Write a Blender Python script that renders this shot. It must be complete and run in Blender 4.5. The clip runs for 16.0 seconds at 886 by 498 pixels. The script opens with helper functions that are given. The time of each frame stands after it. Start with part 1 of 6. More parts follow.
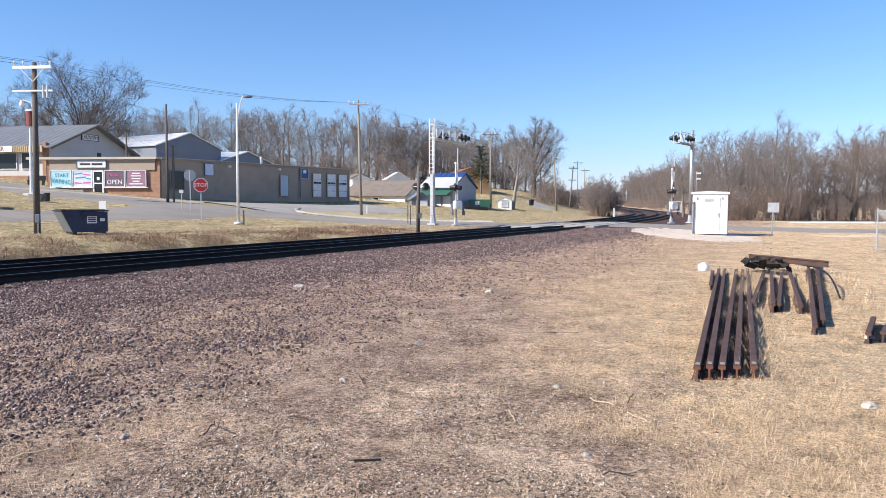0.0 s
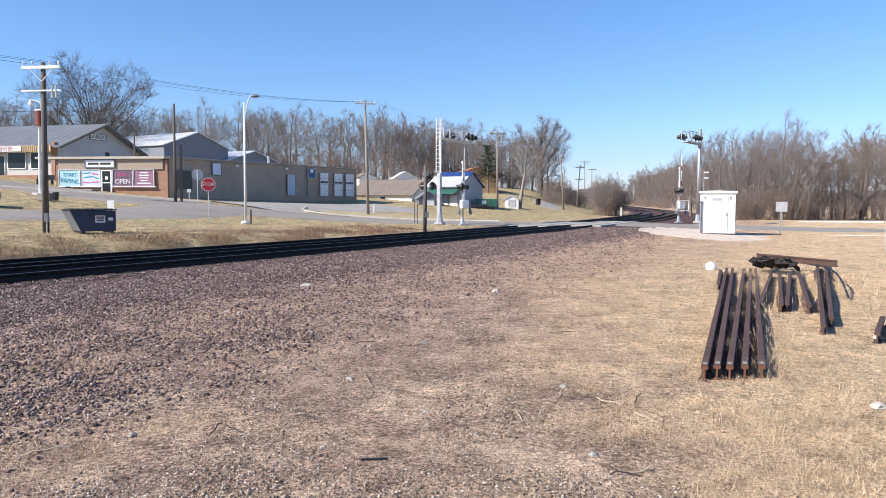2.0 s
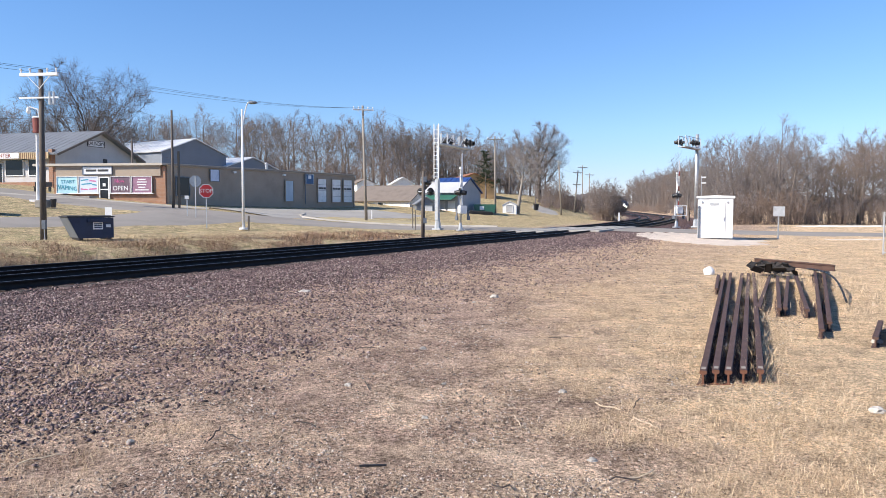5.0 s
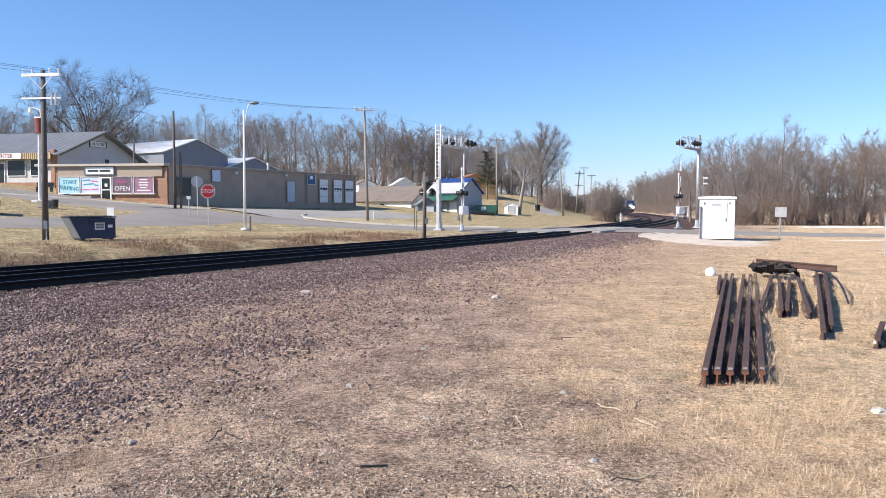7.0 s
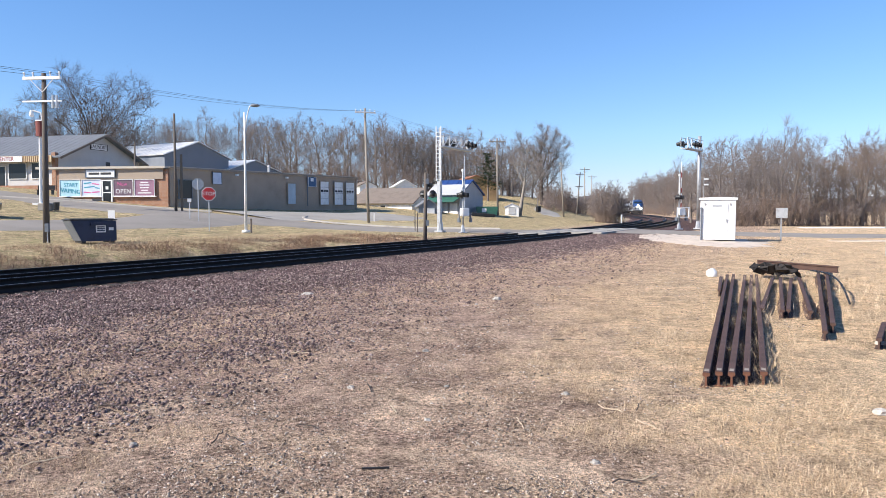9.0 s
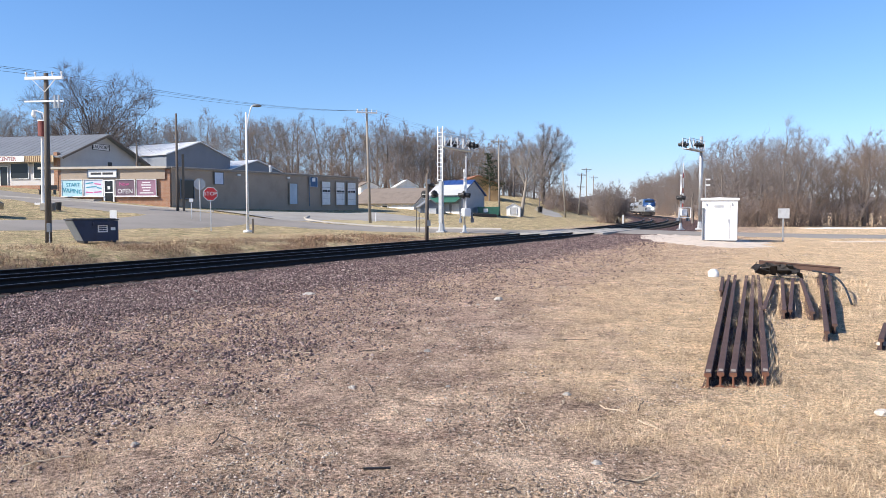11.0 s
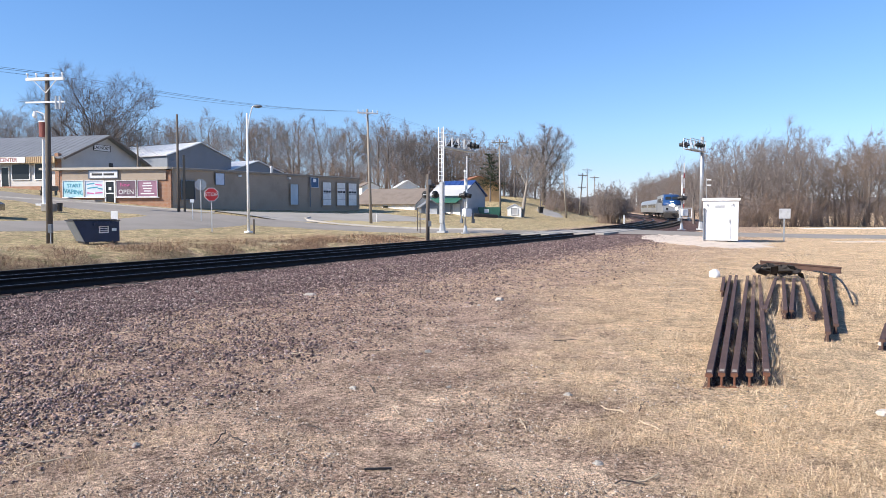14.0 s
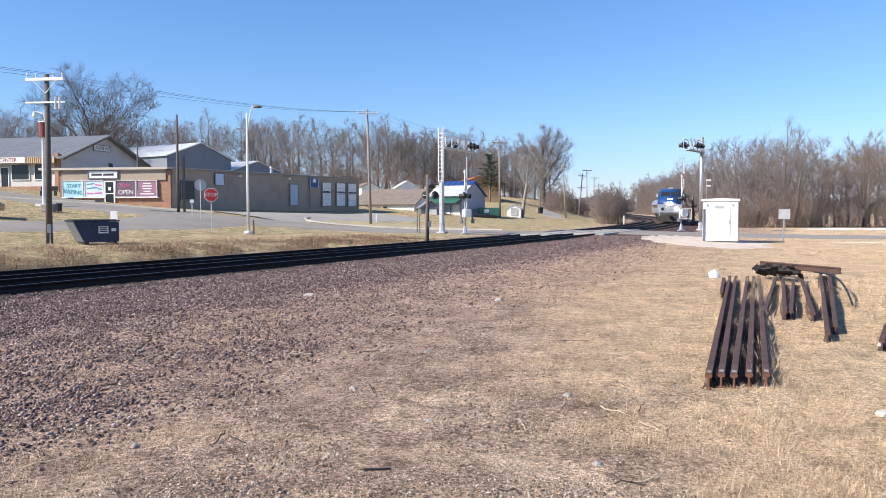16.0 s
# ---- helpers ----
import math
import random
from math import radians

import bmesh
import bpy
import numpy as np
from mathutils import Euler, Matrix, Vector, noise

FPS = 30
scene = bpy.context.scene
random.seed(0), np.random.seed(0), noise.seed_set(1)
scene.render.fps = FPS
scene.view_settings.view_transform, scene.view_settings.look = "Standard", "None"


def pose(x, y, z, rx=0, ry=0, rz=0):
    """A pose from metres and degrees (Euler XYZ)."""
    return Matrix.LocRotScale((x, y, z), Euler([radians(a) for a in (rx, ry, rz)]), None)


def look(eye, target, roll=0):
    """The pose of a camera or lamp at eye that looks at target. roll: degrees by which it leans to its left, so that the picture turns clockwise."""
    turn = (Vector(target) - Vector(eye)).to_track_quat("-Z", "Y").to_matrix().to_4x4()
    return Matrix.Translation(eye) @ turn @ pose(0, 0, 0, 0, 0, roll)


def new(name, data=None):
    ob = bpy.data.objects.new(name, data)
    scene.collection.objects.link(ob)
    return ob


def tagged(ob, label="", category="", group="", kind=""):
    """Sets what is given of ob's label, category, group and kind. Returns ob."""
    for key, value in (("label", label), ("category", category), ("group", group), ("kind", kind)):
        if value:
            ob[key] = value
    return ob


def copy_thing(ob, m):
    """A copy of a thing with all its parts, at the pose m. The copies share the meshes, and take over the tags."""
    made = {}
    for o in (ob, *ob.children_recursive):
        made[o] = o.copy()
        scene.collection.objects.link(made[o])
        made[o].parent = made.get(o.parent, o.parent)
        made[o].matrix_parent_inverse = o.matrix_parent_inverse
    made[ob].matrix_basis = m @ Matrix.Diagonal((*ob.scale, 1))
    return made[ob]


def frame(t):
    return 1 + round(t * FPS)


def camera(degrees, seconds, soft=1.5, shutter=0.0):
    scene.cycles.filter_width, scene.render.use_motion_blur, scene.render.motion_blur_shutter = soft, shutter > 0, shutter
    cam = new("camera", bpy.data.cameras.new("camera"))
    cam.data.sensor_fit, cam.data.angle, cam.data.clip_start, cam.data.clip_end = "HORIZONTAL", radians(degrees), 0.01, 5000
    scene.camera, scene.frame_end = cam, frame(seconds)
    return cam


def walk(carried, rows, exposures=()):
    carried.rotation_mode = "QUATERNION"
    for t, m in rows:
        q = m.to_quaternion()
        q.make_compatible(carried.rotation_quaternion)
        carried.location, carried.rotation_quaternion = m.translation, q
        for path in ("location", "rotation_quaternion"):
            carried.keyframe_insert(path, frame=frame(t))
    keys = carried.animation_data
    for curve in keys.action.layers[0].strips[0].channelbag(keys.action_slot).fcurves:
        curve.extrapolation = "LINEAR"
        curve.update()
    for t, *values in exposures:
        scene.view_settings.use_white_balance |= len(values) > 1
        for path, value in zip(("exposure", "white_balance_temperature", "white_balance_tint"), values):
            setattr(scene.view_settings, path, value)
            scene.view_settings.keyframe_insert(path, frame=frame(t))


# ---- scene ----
cam = camera(62.2, 16.0, soft=0.8)
EYE = (0.0, 0.0, 1.8)
# seconds, turn to the right, tilt, lean (degrees); the camera is held by someone standing still
HELD = (
    (0.0, 0.591, -3.650, -0.259),
    (0.5, 0.584, -3.761, -0.300),
    (1.0, 0.213, -3.480, -0.180),
    (1.5, 0.103, -3.635, -0.240),
    (2.0, 0.061, -3.710, -0.250),
    (2.5, 0.151, -3.709, -0.236),
    (3.0, 0.238, -3.395, -0.114),
    (3.5, 0.215, -3.283, -0.097),
    (4.0, 0.200, -3.242, -0.056),
    (6.5, 0.190, -3.309, -0.117),
    (7.0, 0.091, -3.224, -0.102),
    (7.5, 0.084, -3.183, -0.005),
    (8.0, 0.079, -3.108, -0.007),
    (8.5, 0.022, -3.080, 0.059),
    (9.0, 0.022, -3.086, 0.060),
    (11.5, -0.130, -3.068, 0.026),
    (12.0, -0.137, -3.088, 0.055),
    (12.5, -0.126, -3.081, 0.053),
    (13.0, -0.151, -3.001, 0.054),
    (13.5, -0.168, -3.032, 0.063),
    (14.0, -0.168, -3.032, 0.063),
    (14.5, -0.120, -2.968, -0.002),
    (15.0, -0.084, -2.974, -0.020),
    (15.5, -0.100, -3.042, 0.021),
    (16.0, -0.144, -3.000, 0.033),
)
walk(cam, [(t, Matrix.Translation(EYE) @ Euler((radians(90 + tilt), 0, radians(-turn))).to_matrix().to_4x4() @ pose(0, 0, 0, 0, 0, -lean))
           for t, turn, tilt, lean in HELD],
     exposures=((0.0, 0.5, 6520, 11), (16.0, 0.5, 6520, 11)))


# ---- light: low winter sun from the side, clear sky ----
SUN_ELEVATION, SUN_AZIMUTH = 36.0, -112.0     # degrees; azimuth from +y towards +x
world = bpy.data.worlds.new("world")
scene.world = world
world.use_nodes = True
wn = world.node_tree.nodes
sky = wn.new("ShaderNodeTexSky")
sky.sky_type, sky.sun_disc = "NISHITA", False
sky.sun_elevation, sky.sun_rotation = radians(SUN_ELEVATION), radians(SUN_AZIMUTH)
sky.altitude, sky.air_density, sky.dust_density, sky.ozone_density = 200, 1.0, 0.0, 2.5
wn["Background"].inputs[1].default_value = 0.098
deep = wn.new("ShaderNodeMix")           # a dry, deep blue winter sky, a little hazy towards the horizon
deep.data_type, deep.blend_type = "RGBA", "MULTIPLY"
deep.inputs[0].default_value = 1.0
up, high, tint = (wn.new("ShaderNode" + k) for k in ("TexCoord", "SeparateXYZ", "ValToRGB"))
while len(tint.color_ramp.elements) < 3:
    tint.color_ramp.elements.new(0.5)
for stop, (at_, colour_) in zip(tint.color_ramp.elements, ((0.0, (0.68, 0.735, 1.13)), (0.1, (0.77, 0.94, 1.22)), (0.3, (0.74, 1.04, 1.36)))):
    stop.position, stop.color = at_, (*colour_, 1)
for a, b in ((up.outputs["Generated"], high.inputs[0]), (high.outputs[2], tint.inputs[0]), (tint.outputs[0], deep.inputs[7]),
             (sky.outputs[0], deep.inputs[6]), (deep.outputs[2], wn["Background"].inputs[0])):
    world.node_tree.links.new(a, b)
sun = new("sun", bpy.data.lights.new("sun", "SUN"))
sun.data.energy, sun.data.angle, sun.data.color = 5.7, radians(0.55), (1.0, 0.92, 0.8)
az, el = radians(SUN_AZIMUTH), radians(SUN_ELEVATION)
sun.matrix_world = look((0, 0, 0), (-math.sin(az) * math.cos(el), -math.cos(az) * math.cos(el), -math.sin(el)))


# ---- materials ----
def ramp_node(nt, stops, fac):
    r = nt.nodes.new("ShaderNodeValToRGB")
    while len(r.color_ramp.elements) < len(stops):
        r.color_ramp.elements.new(0.5)
    for e, (p, c) in zip(r.color_ramp.elements, stops):
        e.position, e.color = p, (*c, 1)
    nt.links.new(fac, r.inputs[0])
    return r.outputs[0]


def noise_node(nt, scale, detail=4, rough=0.6, stretch=(1, 1, 1), coords="Object"):
    tc, mp, nz = (nt.nodes.new("ShaderNode" + k) for k in ("TexCoord", "Mapping", "TexNoise"))
    mp.inputs["Scale"].default_value = stretch
    nz.inputs["Scale"].default_value, nz.inputs["Detail"].default_value, nz.inputs["Roughness"].default_value = scale, detail, rough
    nt.links.new(tc.outputs[coords], mp.inputs[0])
    nt.links.new(mp.outputs[0], nz.inputs[0])
    return nz.outputs[0]


def mix_node(nt, a, b, fac, mode="MIX"):
    m = nt.nodes.new("ShaderNodeMix")
    m.data_type, m.blend_type = "RGBA", mode
    for sock, v in ((m.inputs[0], fac), (m.inputs[6], a), (m.inputs[7], b)):
        if isinstance(v, (int, float)):
            sock.default_value = v
        elif isinstance(v, tuple):
            sock.default_value = (*v, 1)
        else:
            nt.links.new(v, sock)
    return m.outputs[2]


def math_node(nt, op, a, b=0.0):
    m = nt.nodes.new("ShaderNodeMath")
    m.operation = op
    for sock, v in zip(m.inputs, (a, b)):
        if isinstance(v, (int, float)):
            sock.default_value = v
        else:
            nt.links.new(v, sock)
    return m.outputs[0]


def blank(name):
    m = bpy.data.materials.new(name)
    m.use_nodes = True
    return m, m.node_tree, m.node_tree.nodes["Principled BSDF"]


def bump_node(nt, bsdf, height, strength=0.4, distance=0.01):
    b = nt.nodes.new("ShaderNodeBump")
    b.inputs["Strength"].default_value, b.inputs["Distance"].default_value = strength, distance
    nt.links.new(height, b.inputs["Height"])
    nt.links.new(b.outputs[0], bsdf.inputs["Normal"])


def surface(name, colour, dark=0.7, scale=3.0, fine=40.0, rough=0.7, metal=0.0, bump=0.25, stretch=(1, 1, 1), vary=0.0):
    """A painted, stone or metal surface with stains at one scale and grain at another."""
    m, nt, b = blank(name)
    big = noise_node(nt, scale, 5, 0.65, stretch)
    small = noise_node(nt, fine, 3, 0.6, stretch)
    low = tuple(c * dark for c in colour)
    high = tuple(min(1, c * 1.08) for c in colour)
    c = ramp_node(nt, [(0.3, low), (0.5, colour), (0.75, high)], big)
    c = mix_node(nt, c, ramp_node(nt, [(0.35, (0.8, 0.8, 0.8)), (0.6, (1, 1, 1))], small), 0.6, "MULTIPLY")
    if vary:
        inf = nt.nodes.new("ShaderNodeObjectInfo")
        c = mix_node(nt, c, ramp_node(nt, [(0, (1 - vary,) * 3), (1, (1, 1, 1))], inf.outputs["Random"]), 1.0, "MULTIPLY")
    nt.links.new(c, b.inputs["Base Color"])
    b.inputs["Roughness"].default_value, b.inputs["Metallic"].default_value = rough, metal
    if bump:
        bump_node(nt, b, small, bump, 0.01)
    return m


def island_surface(name, colours, rough=0.85, spread=0.0):
    """Loose stuff: each loose bit takes a colour of its own."""
    m, nt, b = blank(name)
    g = nt.nodes.new("ShaderNodeNewGeometry")
    n = len(colours)
    c = ramp_node(nt, [(i / max(1, n - 1), col) for i, col in enumerate(colours)], g.outputs["Random Per Island"])
    nt.links.new(c, b.inputs["Base Color"])
    b.inputs["Roughness"].default_value = rough
    return m


M_RUST = surface("rusted_steel", (0.1, 0.055, 0.042), 0.55, 4, 60, 0.75, 0.2, 0.5)
M_RAIL = surface("rail_steel", (0.02, 0.015, 0.013), 0.6, 3, 50, 0.7, 0.4, 0.3)
M_SHINE = surface("worn_rail_head", (0.2, 0.2, 0.21), 0.8, 2, 30, 0.38, 1.0, 0.05, (1, 1, 1))
M_TIE = surface("creosoted_wood", (0.05, 0.04, 0.033), 0.6, 3, 30, 0.9, 0, 0.6, (1, 8, 8), 0.4)
M_ASPHALT = surface("grey_asphalt", (0.26, 0.235, 0.208), 0.82, 0.25, 25, 0.92, 0, 0.4)
M_LOT = surface("pale_concrete_lot", (0.34, 0.32, 0.29), 0.78, 0.2, 20, 0.9, 0, 0.3)
M_KERB = surface("pale_kerb_concrete", (0.38, 0.35, 0.31), 0.7, 1, 30, 0.9)
M_WHITE = surface("white_paint", (0.8, 0.8, 0.79), 0.88, 2, 40, 0.5, 0, 0.08)
M_ALU = surface("dull_aluminium", (0.52, 0.53, 0.54), 0.75, 4, 40, 0.45, 0.6, 0.1)
M_GALV = surface("galvanised_steel", (0.5, 0.51, 0.52), 0.75, 5, 40, 0.5, 0.5, 0.1)
M_WOOD = surface("weathered_pole_wood", (0.12, 0.1, 0.085), 0.6, 2, 25, 0.9, 0, 0.5, (6, 6, 0.6))
M_PALEWOOD = surface("pale_weathered_wood", (0.3, 0.262, 0.222), 0.7, 2, 25, 0.9, 0, 0.5, (6, 6, 0.6))
M_BLACK = surface("black_paint", (0.02, 0.02, 0.022), 0.7, 4, 40, 0.5, 0, 0.1)
M_DARKGLASS, _nt, _b = blank("dark_window_glass")
_b.inputs["Base Color"].default_value, _b.inputs["Roughness"].default_value = (0.025, 0.03, 0.035, 1), 0.06
_b.inputs["Specular IOR Level"].default_value = 0.25
M_DARKBARK = surface("dark_bark", (0.075, 0.06, 0.052), 0.6, 3, 25, 0.95, 0, 0.6)
M_DULLRED = surface("faded_dull_red", (0.28, 0.045, 0.04), 0.8, 4, 40, 0.6)
M_TAN = surface("tan_painted_block", (0.37, 0.3, 0.235), 0.85, 0.6, 12, 0.85, 0, 0.2)
M_SIDING = surface("pale_grey_siding", (0.42, 0.43, 0.45), 0.88, 0.5, 14, 0.7, 0, 0.1)
# white siding, with the shade on the gables put into its grey-blue colour
M_SHADEDWALL = surface("shaded_white_siding", (0.2, 0.225, 0.265), 0.88, 0.5, 14, 0.7, 0, 0.1)
M_ROOFGREY = surface("grey_metal_roof", (0.24, 0.25, 0.26), 0.8, 0.6, 12, 0.5, 0.3, 0.1)
M_ROOFWHITE = surface("pale_metal_roof", (0.68, 0.69, 0.7), 0.85, 0.6, 12, 0.45, 0.1, 0.1)
M_SHINGLE = surface("brown_shingle", (0.2, 0.165, 0.14), 0.75, 1, 20, 0.9, 0, 0.4)
M_BLUEROOF = surface("blue_metal_roof", (0.025, 0.065, 0.22), 0.8, 1, 20, 0.4, 0.1, 0.1)
M_GREEN = surface("dark_green_paint", (0.03, 0.12, 0.085), 0.8, 2, 30, 0.5, 0, 0.1)
M_RED = surface("sign_red", (0.55, 0.03, 0.035), 0.85, 3, 40, 0.45, 0, 0.05)
M_YELLOW = surface("faded_yellow_paint", (0.6, 0.45, 0.12), 0.7, 3, 40, 0.7)
M_CREAM = surface("cream_fascia", (0.55, 0.42, 0.25), 0.85, 1, 30, 0.7)
M_OCHRE = surface("ochre_siding", (0.5, 0.33, 0.17), 0.85, 1, 30, 0.8)
M_DOORBLUE = surface("pale_blue_door", (0.46, 0.55, 0.62), 0.85, 1, 30, 0.5, 0, 0.1)
M_NAVY = surface("navy_painted_steel", (0.02, 0.03, 0.07), 0.7, 3, 40, 0.45, 0, 0.1)
M_SLATEMETAL = surface("worn_slate_steel", (0.16, 0.18, 0.21), 0.75, 3, 40, 0.5, 0.2, 0.2)
M_REDBROWN = surface("red_brown_drum_paint", (0.2, 0.045, 0.035), 0.75, 3, 30, 0.6)
M_BARK = surface("grey_bark", (0.2, 0.172, 0.156), 0.6, 3, 25, 0.95, 0, 0.6)
M_TWIG = island_surface("bare_twigs", [(0.125, 0.104, 0.098), (0.2, 0.172, 0.162), (0.31, 0.274, 0.258)])
M_TWIGRED = island_surface("reddish_bare_twigs", [(0.11, 0.078, 0.062), (0.19, 0.137, 0.11), (0.3, 0.225, 0.18)])
M_DARKTWIG = island_surface("dark_bare_twigs", [(0.06, 0.05, 0.047), (0.1, 0.084, 0.078), (0.16, 0.138, 0.128)])
M_NEEDLE = island_surface("evergreen_sprays", [(0.012, 0.022, 0.01), (0.03, 0.05, 0.02)])
M_LETTER = surface("black_lettering", (0.025, 0.025, 0.03), 0.9, 4, 40, 0.6)
M_PAPER = surface("printed_white_panel", (0.78, 0.78, 0.78), 0.95, 3, 40, 0.4, 0, 0.02)


# ---- mesh helpers ----
def box(bm, size, m=Matrix()):
    """A box whose base is centred on the origin of m."""
    q = m @ Matrix.Translation((0, 0, size[2] / 2)) @ Matrix.Diagonal((*size, 1))
    return bmesh.ops.create_cube(bm, size=1, matrix=q)["verts"]


def rod(bm, a, b, r0, r1=None, sides=10, caps=True):
    """A tapered round bar from a to b."""
    a, b = Vector(a), Vector(b)
    d = b - a
    m = Matrix.Translation((a + b) / 2) @ d.to_track_quat("Z", "Y").to_matrix().to_4x4()
    return bmesh.ops.create_cone(bm, cap_ends=caps, segments=sides, radius1=r0, radius2=r0 if r1 is None else r1, depth=d.length, matrix=m)["verts"]


def bar(bm, a, b, w, h):
    """A square bar from a to b."""
    a, b = Vector(a), Vector(b)
    d = b - a
    m = Matrix.Translation(a) @ d.to_track_quat("Z", "Y").to_matrix().to_4x4()
    return box(bm, (w, h, d.length), m)


def ball(bm, centre, r, scale=(1, 1, 1), u=12, v=8):
    return bmesh.ops.create_uvsphere(bm, u_segments=u, v_segments=v, radius=r, matrix=Matrix.Translation(centre) @ Matrix.Diagonal((*scale, 1)))["verts"]


def prism(bm, outline, depth, m=Matrix()):
    """An outline in the x-z plane, drawn out along +y."""
    front = [bm.verts.new(m @ Vector((x, 0, z))) for x, z in outline]
    back = [bm.verts.new(m @ Vector((x, depth, z))) for x, z in outline]
    bm.faces.new(front)
    bm.faces.new(back[::-1])
    n = len(outline)
    for i in range(n):
        j = (i + 1) % n
        bm.faces.new((front[j], front[i], back[i], back[j]))
    return front + back


def soften(bm, width=0.01, segments=2):
    bmesh.ops.bevel(bm, geom=[e for e in bm.edges if len(e.link_faces) == 2 and e.calc_face_angle(0) > 0.6], offset=width, segments=segments, affect="EDGES", clamp_overlap=True)


def mesh_of(name, bm, materials, smooth=False):
    bmesh.ops.recalc_face_normals(bm, faces=bm.faces[:])
    me = bpy.data.meshes.new(name)
    bm.to_mesh(me)
    bm.free()
    for m in materials if isinstance(materials, (list, tuple)) else [materials]:
        me.materials.append(m)
    if smooth:
        me.polygons.foreach_set("use_smooth", [True] * len(me.polygons))
    return me


def part(name, bm, material, parent, label="", smooth=False, at=None):
    """One mesh object under a thing or under a part."""
    ob = new(name, mesh_of(name, bm, material, smooth))
    ob.parent = parent
    if at is not None:
        ob.matrix_basis = at
    return tagged(ob, label)


def thing(name, at, label, category, group="", kind=""):
    ob = new(name)
    ob.empty_display_size = 0.2
    ob.matrix_basis = at
    return tagged(ob, label, category, group, kind)


def raw_mesh(name, verts, faces, material, smooth=False):
    me = bpy.data.meshes.new(name)
    verts, faces = np.asarray(verts, np.float32), np.asarray(faces, np.int32)
    k = faces.shape[1]
    me.vertices.add(len(verts))
    me.vertices.foreach_set("co", verts.ravel())
    me.loops.add(faces.size)
    me.loops.foreach_set("vertex_index", faces.ravel())
    me.polygons.add(len(faces))
    me.polygons.foreach_set("loop_start", np.arange(0, faces.size, k, dtype=np.int32))
    me.update(calc_edges=True)
    me.validate()
    for m in material if isinstance(material, (list, tuple)) else [material]:
        me.materials.append(m)
    if smooth:
        me.polygons.foreach_set("use_smooth", [True] * len(me.polygons))
    return me


def letters(text, size, material, parent, at, depth=0.01, name="lettering"):
    """Raised lettering in the built-in font, in the x-z plane, facing -y, centred on at."""
    cu = bpy.data.curves.new(name, "FONT")
    cu.body, cu.size, cu.extrude, cu.align_x, cu.align_y, cu.resolution_u = text, size, depth / 2, "CENTER", "CENTER", 3
    tmp = bpy.data.objects.new(name, cu)
    scene.collection.objects.link(tmp)
    me = bpy.data.meshes.new_from_object(tmp.evaluated_get(bpy.context.evaluated_depsgraph_get()))
    bpy.data.objects.remove(tmp)
    me.materials.clear()
    me.materials.append(material)
    ob = new(name, me)
    ob.parent = parent
    ob.matrix_basis = at @ pose(0, 0, 0, 90)
    return ob


# ---- the lie of the land: everything is laid out from the near track's centre line ----
HEADING, BEND_R, BEND_L, TRACK_GAP = radians(29.5), 400.0, 126.0, 3.9
LEFT = Vector((-math.cos(HEADING), math.sin(HEADING)))
ALONG = Vector((math.sin(HEADING), math.cos(HEADING)))
BEND_AT = Vector((-4.9, 22.9)) + LEFT * 0.72
BEND_AT = BEND_AT + ALONG * ((36 - BEND_AT.y) / ALONG.y)


def track_point(s, off=0.0):
    """Place and heading on the track, s metres past the start of the bend, off metres to its left."""
    turn = min(max(s, 0), BEND_L) / BEND_R
    p = BEND_AT + ALONG * min(s, 0)
    if s > 0:
        p = p + LEFT * (BEND_R * (1 - math.cos(turn))) + ALONG * (BEND_R * math.sin(turn))
    h = HEADING - turn
    d, n = Vector((math.sin(h), math.cos(h))), Vector((-math.cos(h), math.sin(h)))
    return p + d * max(s - BEND_L, 0) + n * off, h


def track_offset(x, y):
    """Metres to the left of the near track's centre line, and metres along it, for arrays."""
    x, y = np.asarray(x, float), np.asarray(y, float)
    rx, ry = x - BEND_AT.x, y - BEND_AT.y
    s0, o0 = rx * ALONG.x + ry * ALONG.y, rx * LEFT.x + ry * LEFT.y
    ang = np.arctan2(s0, BEND_R - o0)
    o1, s1 = BEND_R - np.hypot(s0, BEND_R - o0), ang * BEND_R
    end, h = track_point(BEND_L)
    ex, ey = x - end.x, y - end.y
    s2, o2 = ex * math.sin(h) + ey * math.cos(h), -ex * math.cos(h) + ey * math.sin(h)
    return np.where(s0 < 0, o0, np.where(s2 > 0, o2, o1)), np.where(s0 < 0, s0, np.where(s2 > 0, s2 + BEND_L, s1))


def rise(o, s):
    """Height of the ground, from the offset to the left of the track and the distance along it."""
    k = o + 0.72
    z = np.interp(k, [-400, -80, -24, -5, -2.2, 2.3, 3.2, 6.8, 9, 12, 18, 25, 41, 66, 100, 160, 420],
                  [-3, -0.5, 0, 0, 0.06, 0.06, -0.05, -0.08, 0.1, 0.3, 0.33, 0.72, 2.1, 4.4, 6.5, 9.5, 16])
    ditch = np.exp(-((k - 8.2) / 1.0) ** 2) * 0.6 * np.clip((2 - s) / 10, 0, 1)
    far = np.clip((s - 10) / 60, 0, 1)
    level = np.interp(k, [-400, -80, -24, 7, 25, 40, 66, 160, 420], [-3, -0.8, -0.3, -0.1, 0.4, 1.6, 3.4, 7.0, 13])
    k = np.clip((o - 13) / 16, 0, 1)
    knoll = k * k * (3 - 2 * k) * np.interp(s, [40, 65, 85, 125, 170], [0, 0.8, 1.2, 3.6, 4.2])
    dip = 0.22 * np.exp(-((s - 18) / 16) ** 2) * np.clip((o - 7) / 5, 0, 1) * np.clip((32 - o) / 10, 0, 1)
    return z * (1 - far) + level * far - ditch + knoll - dip


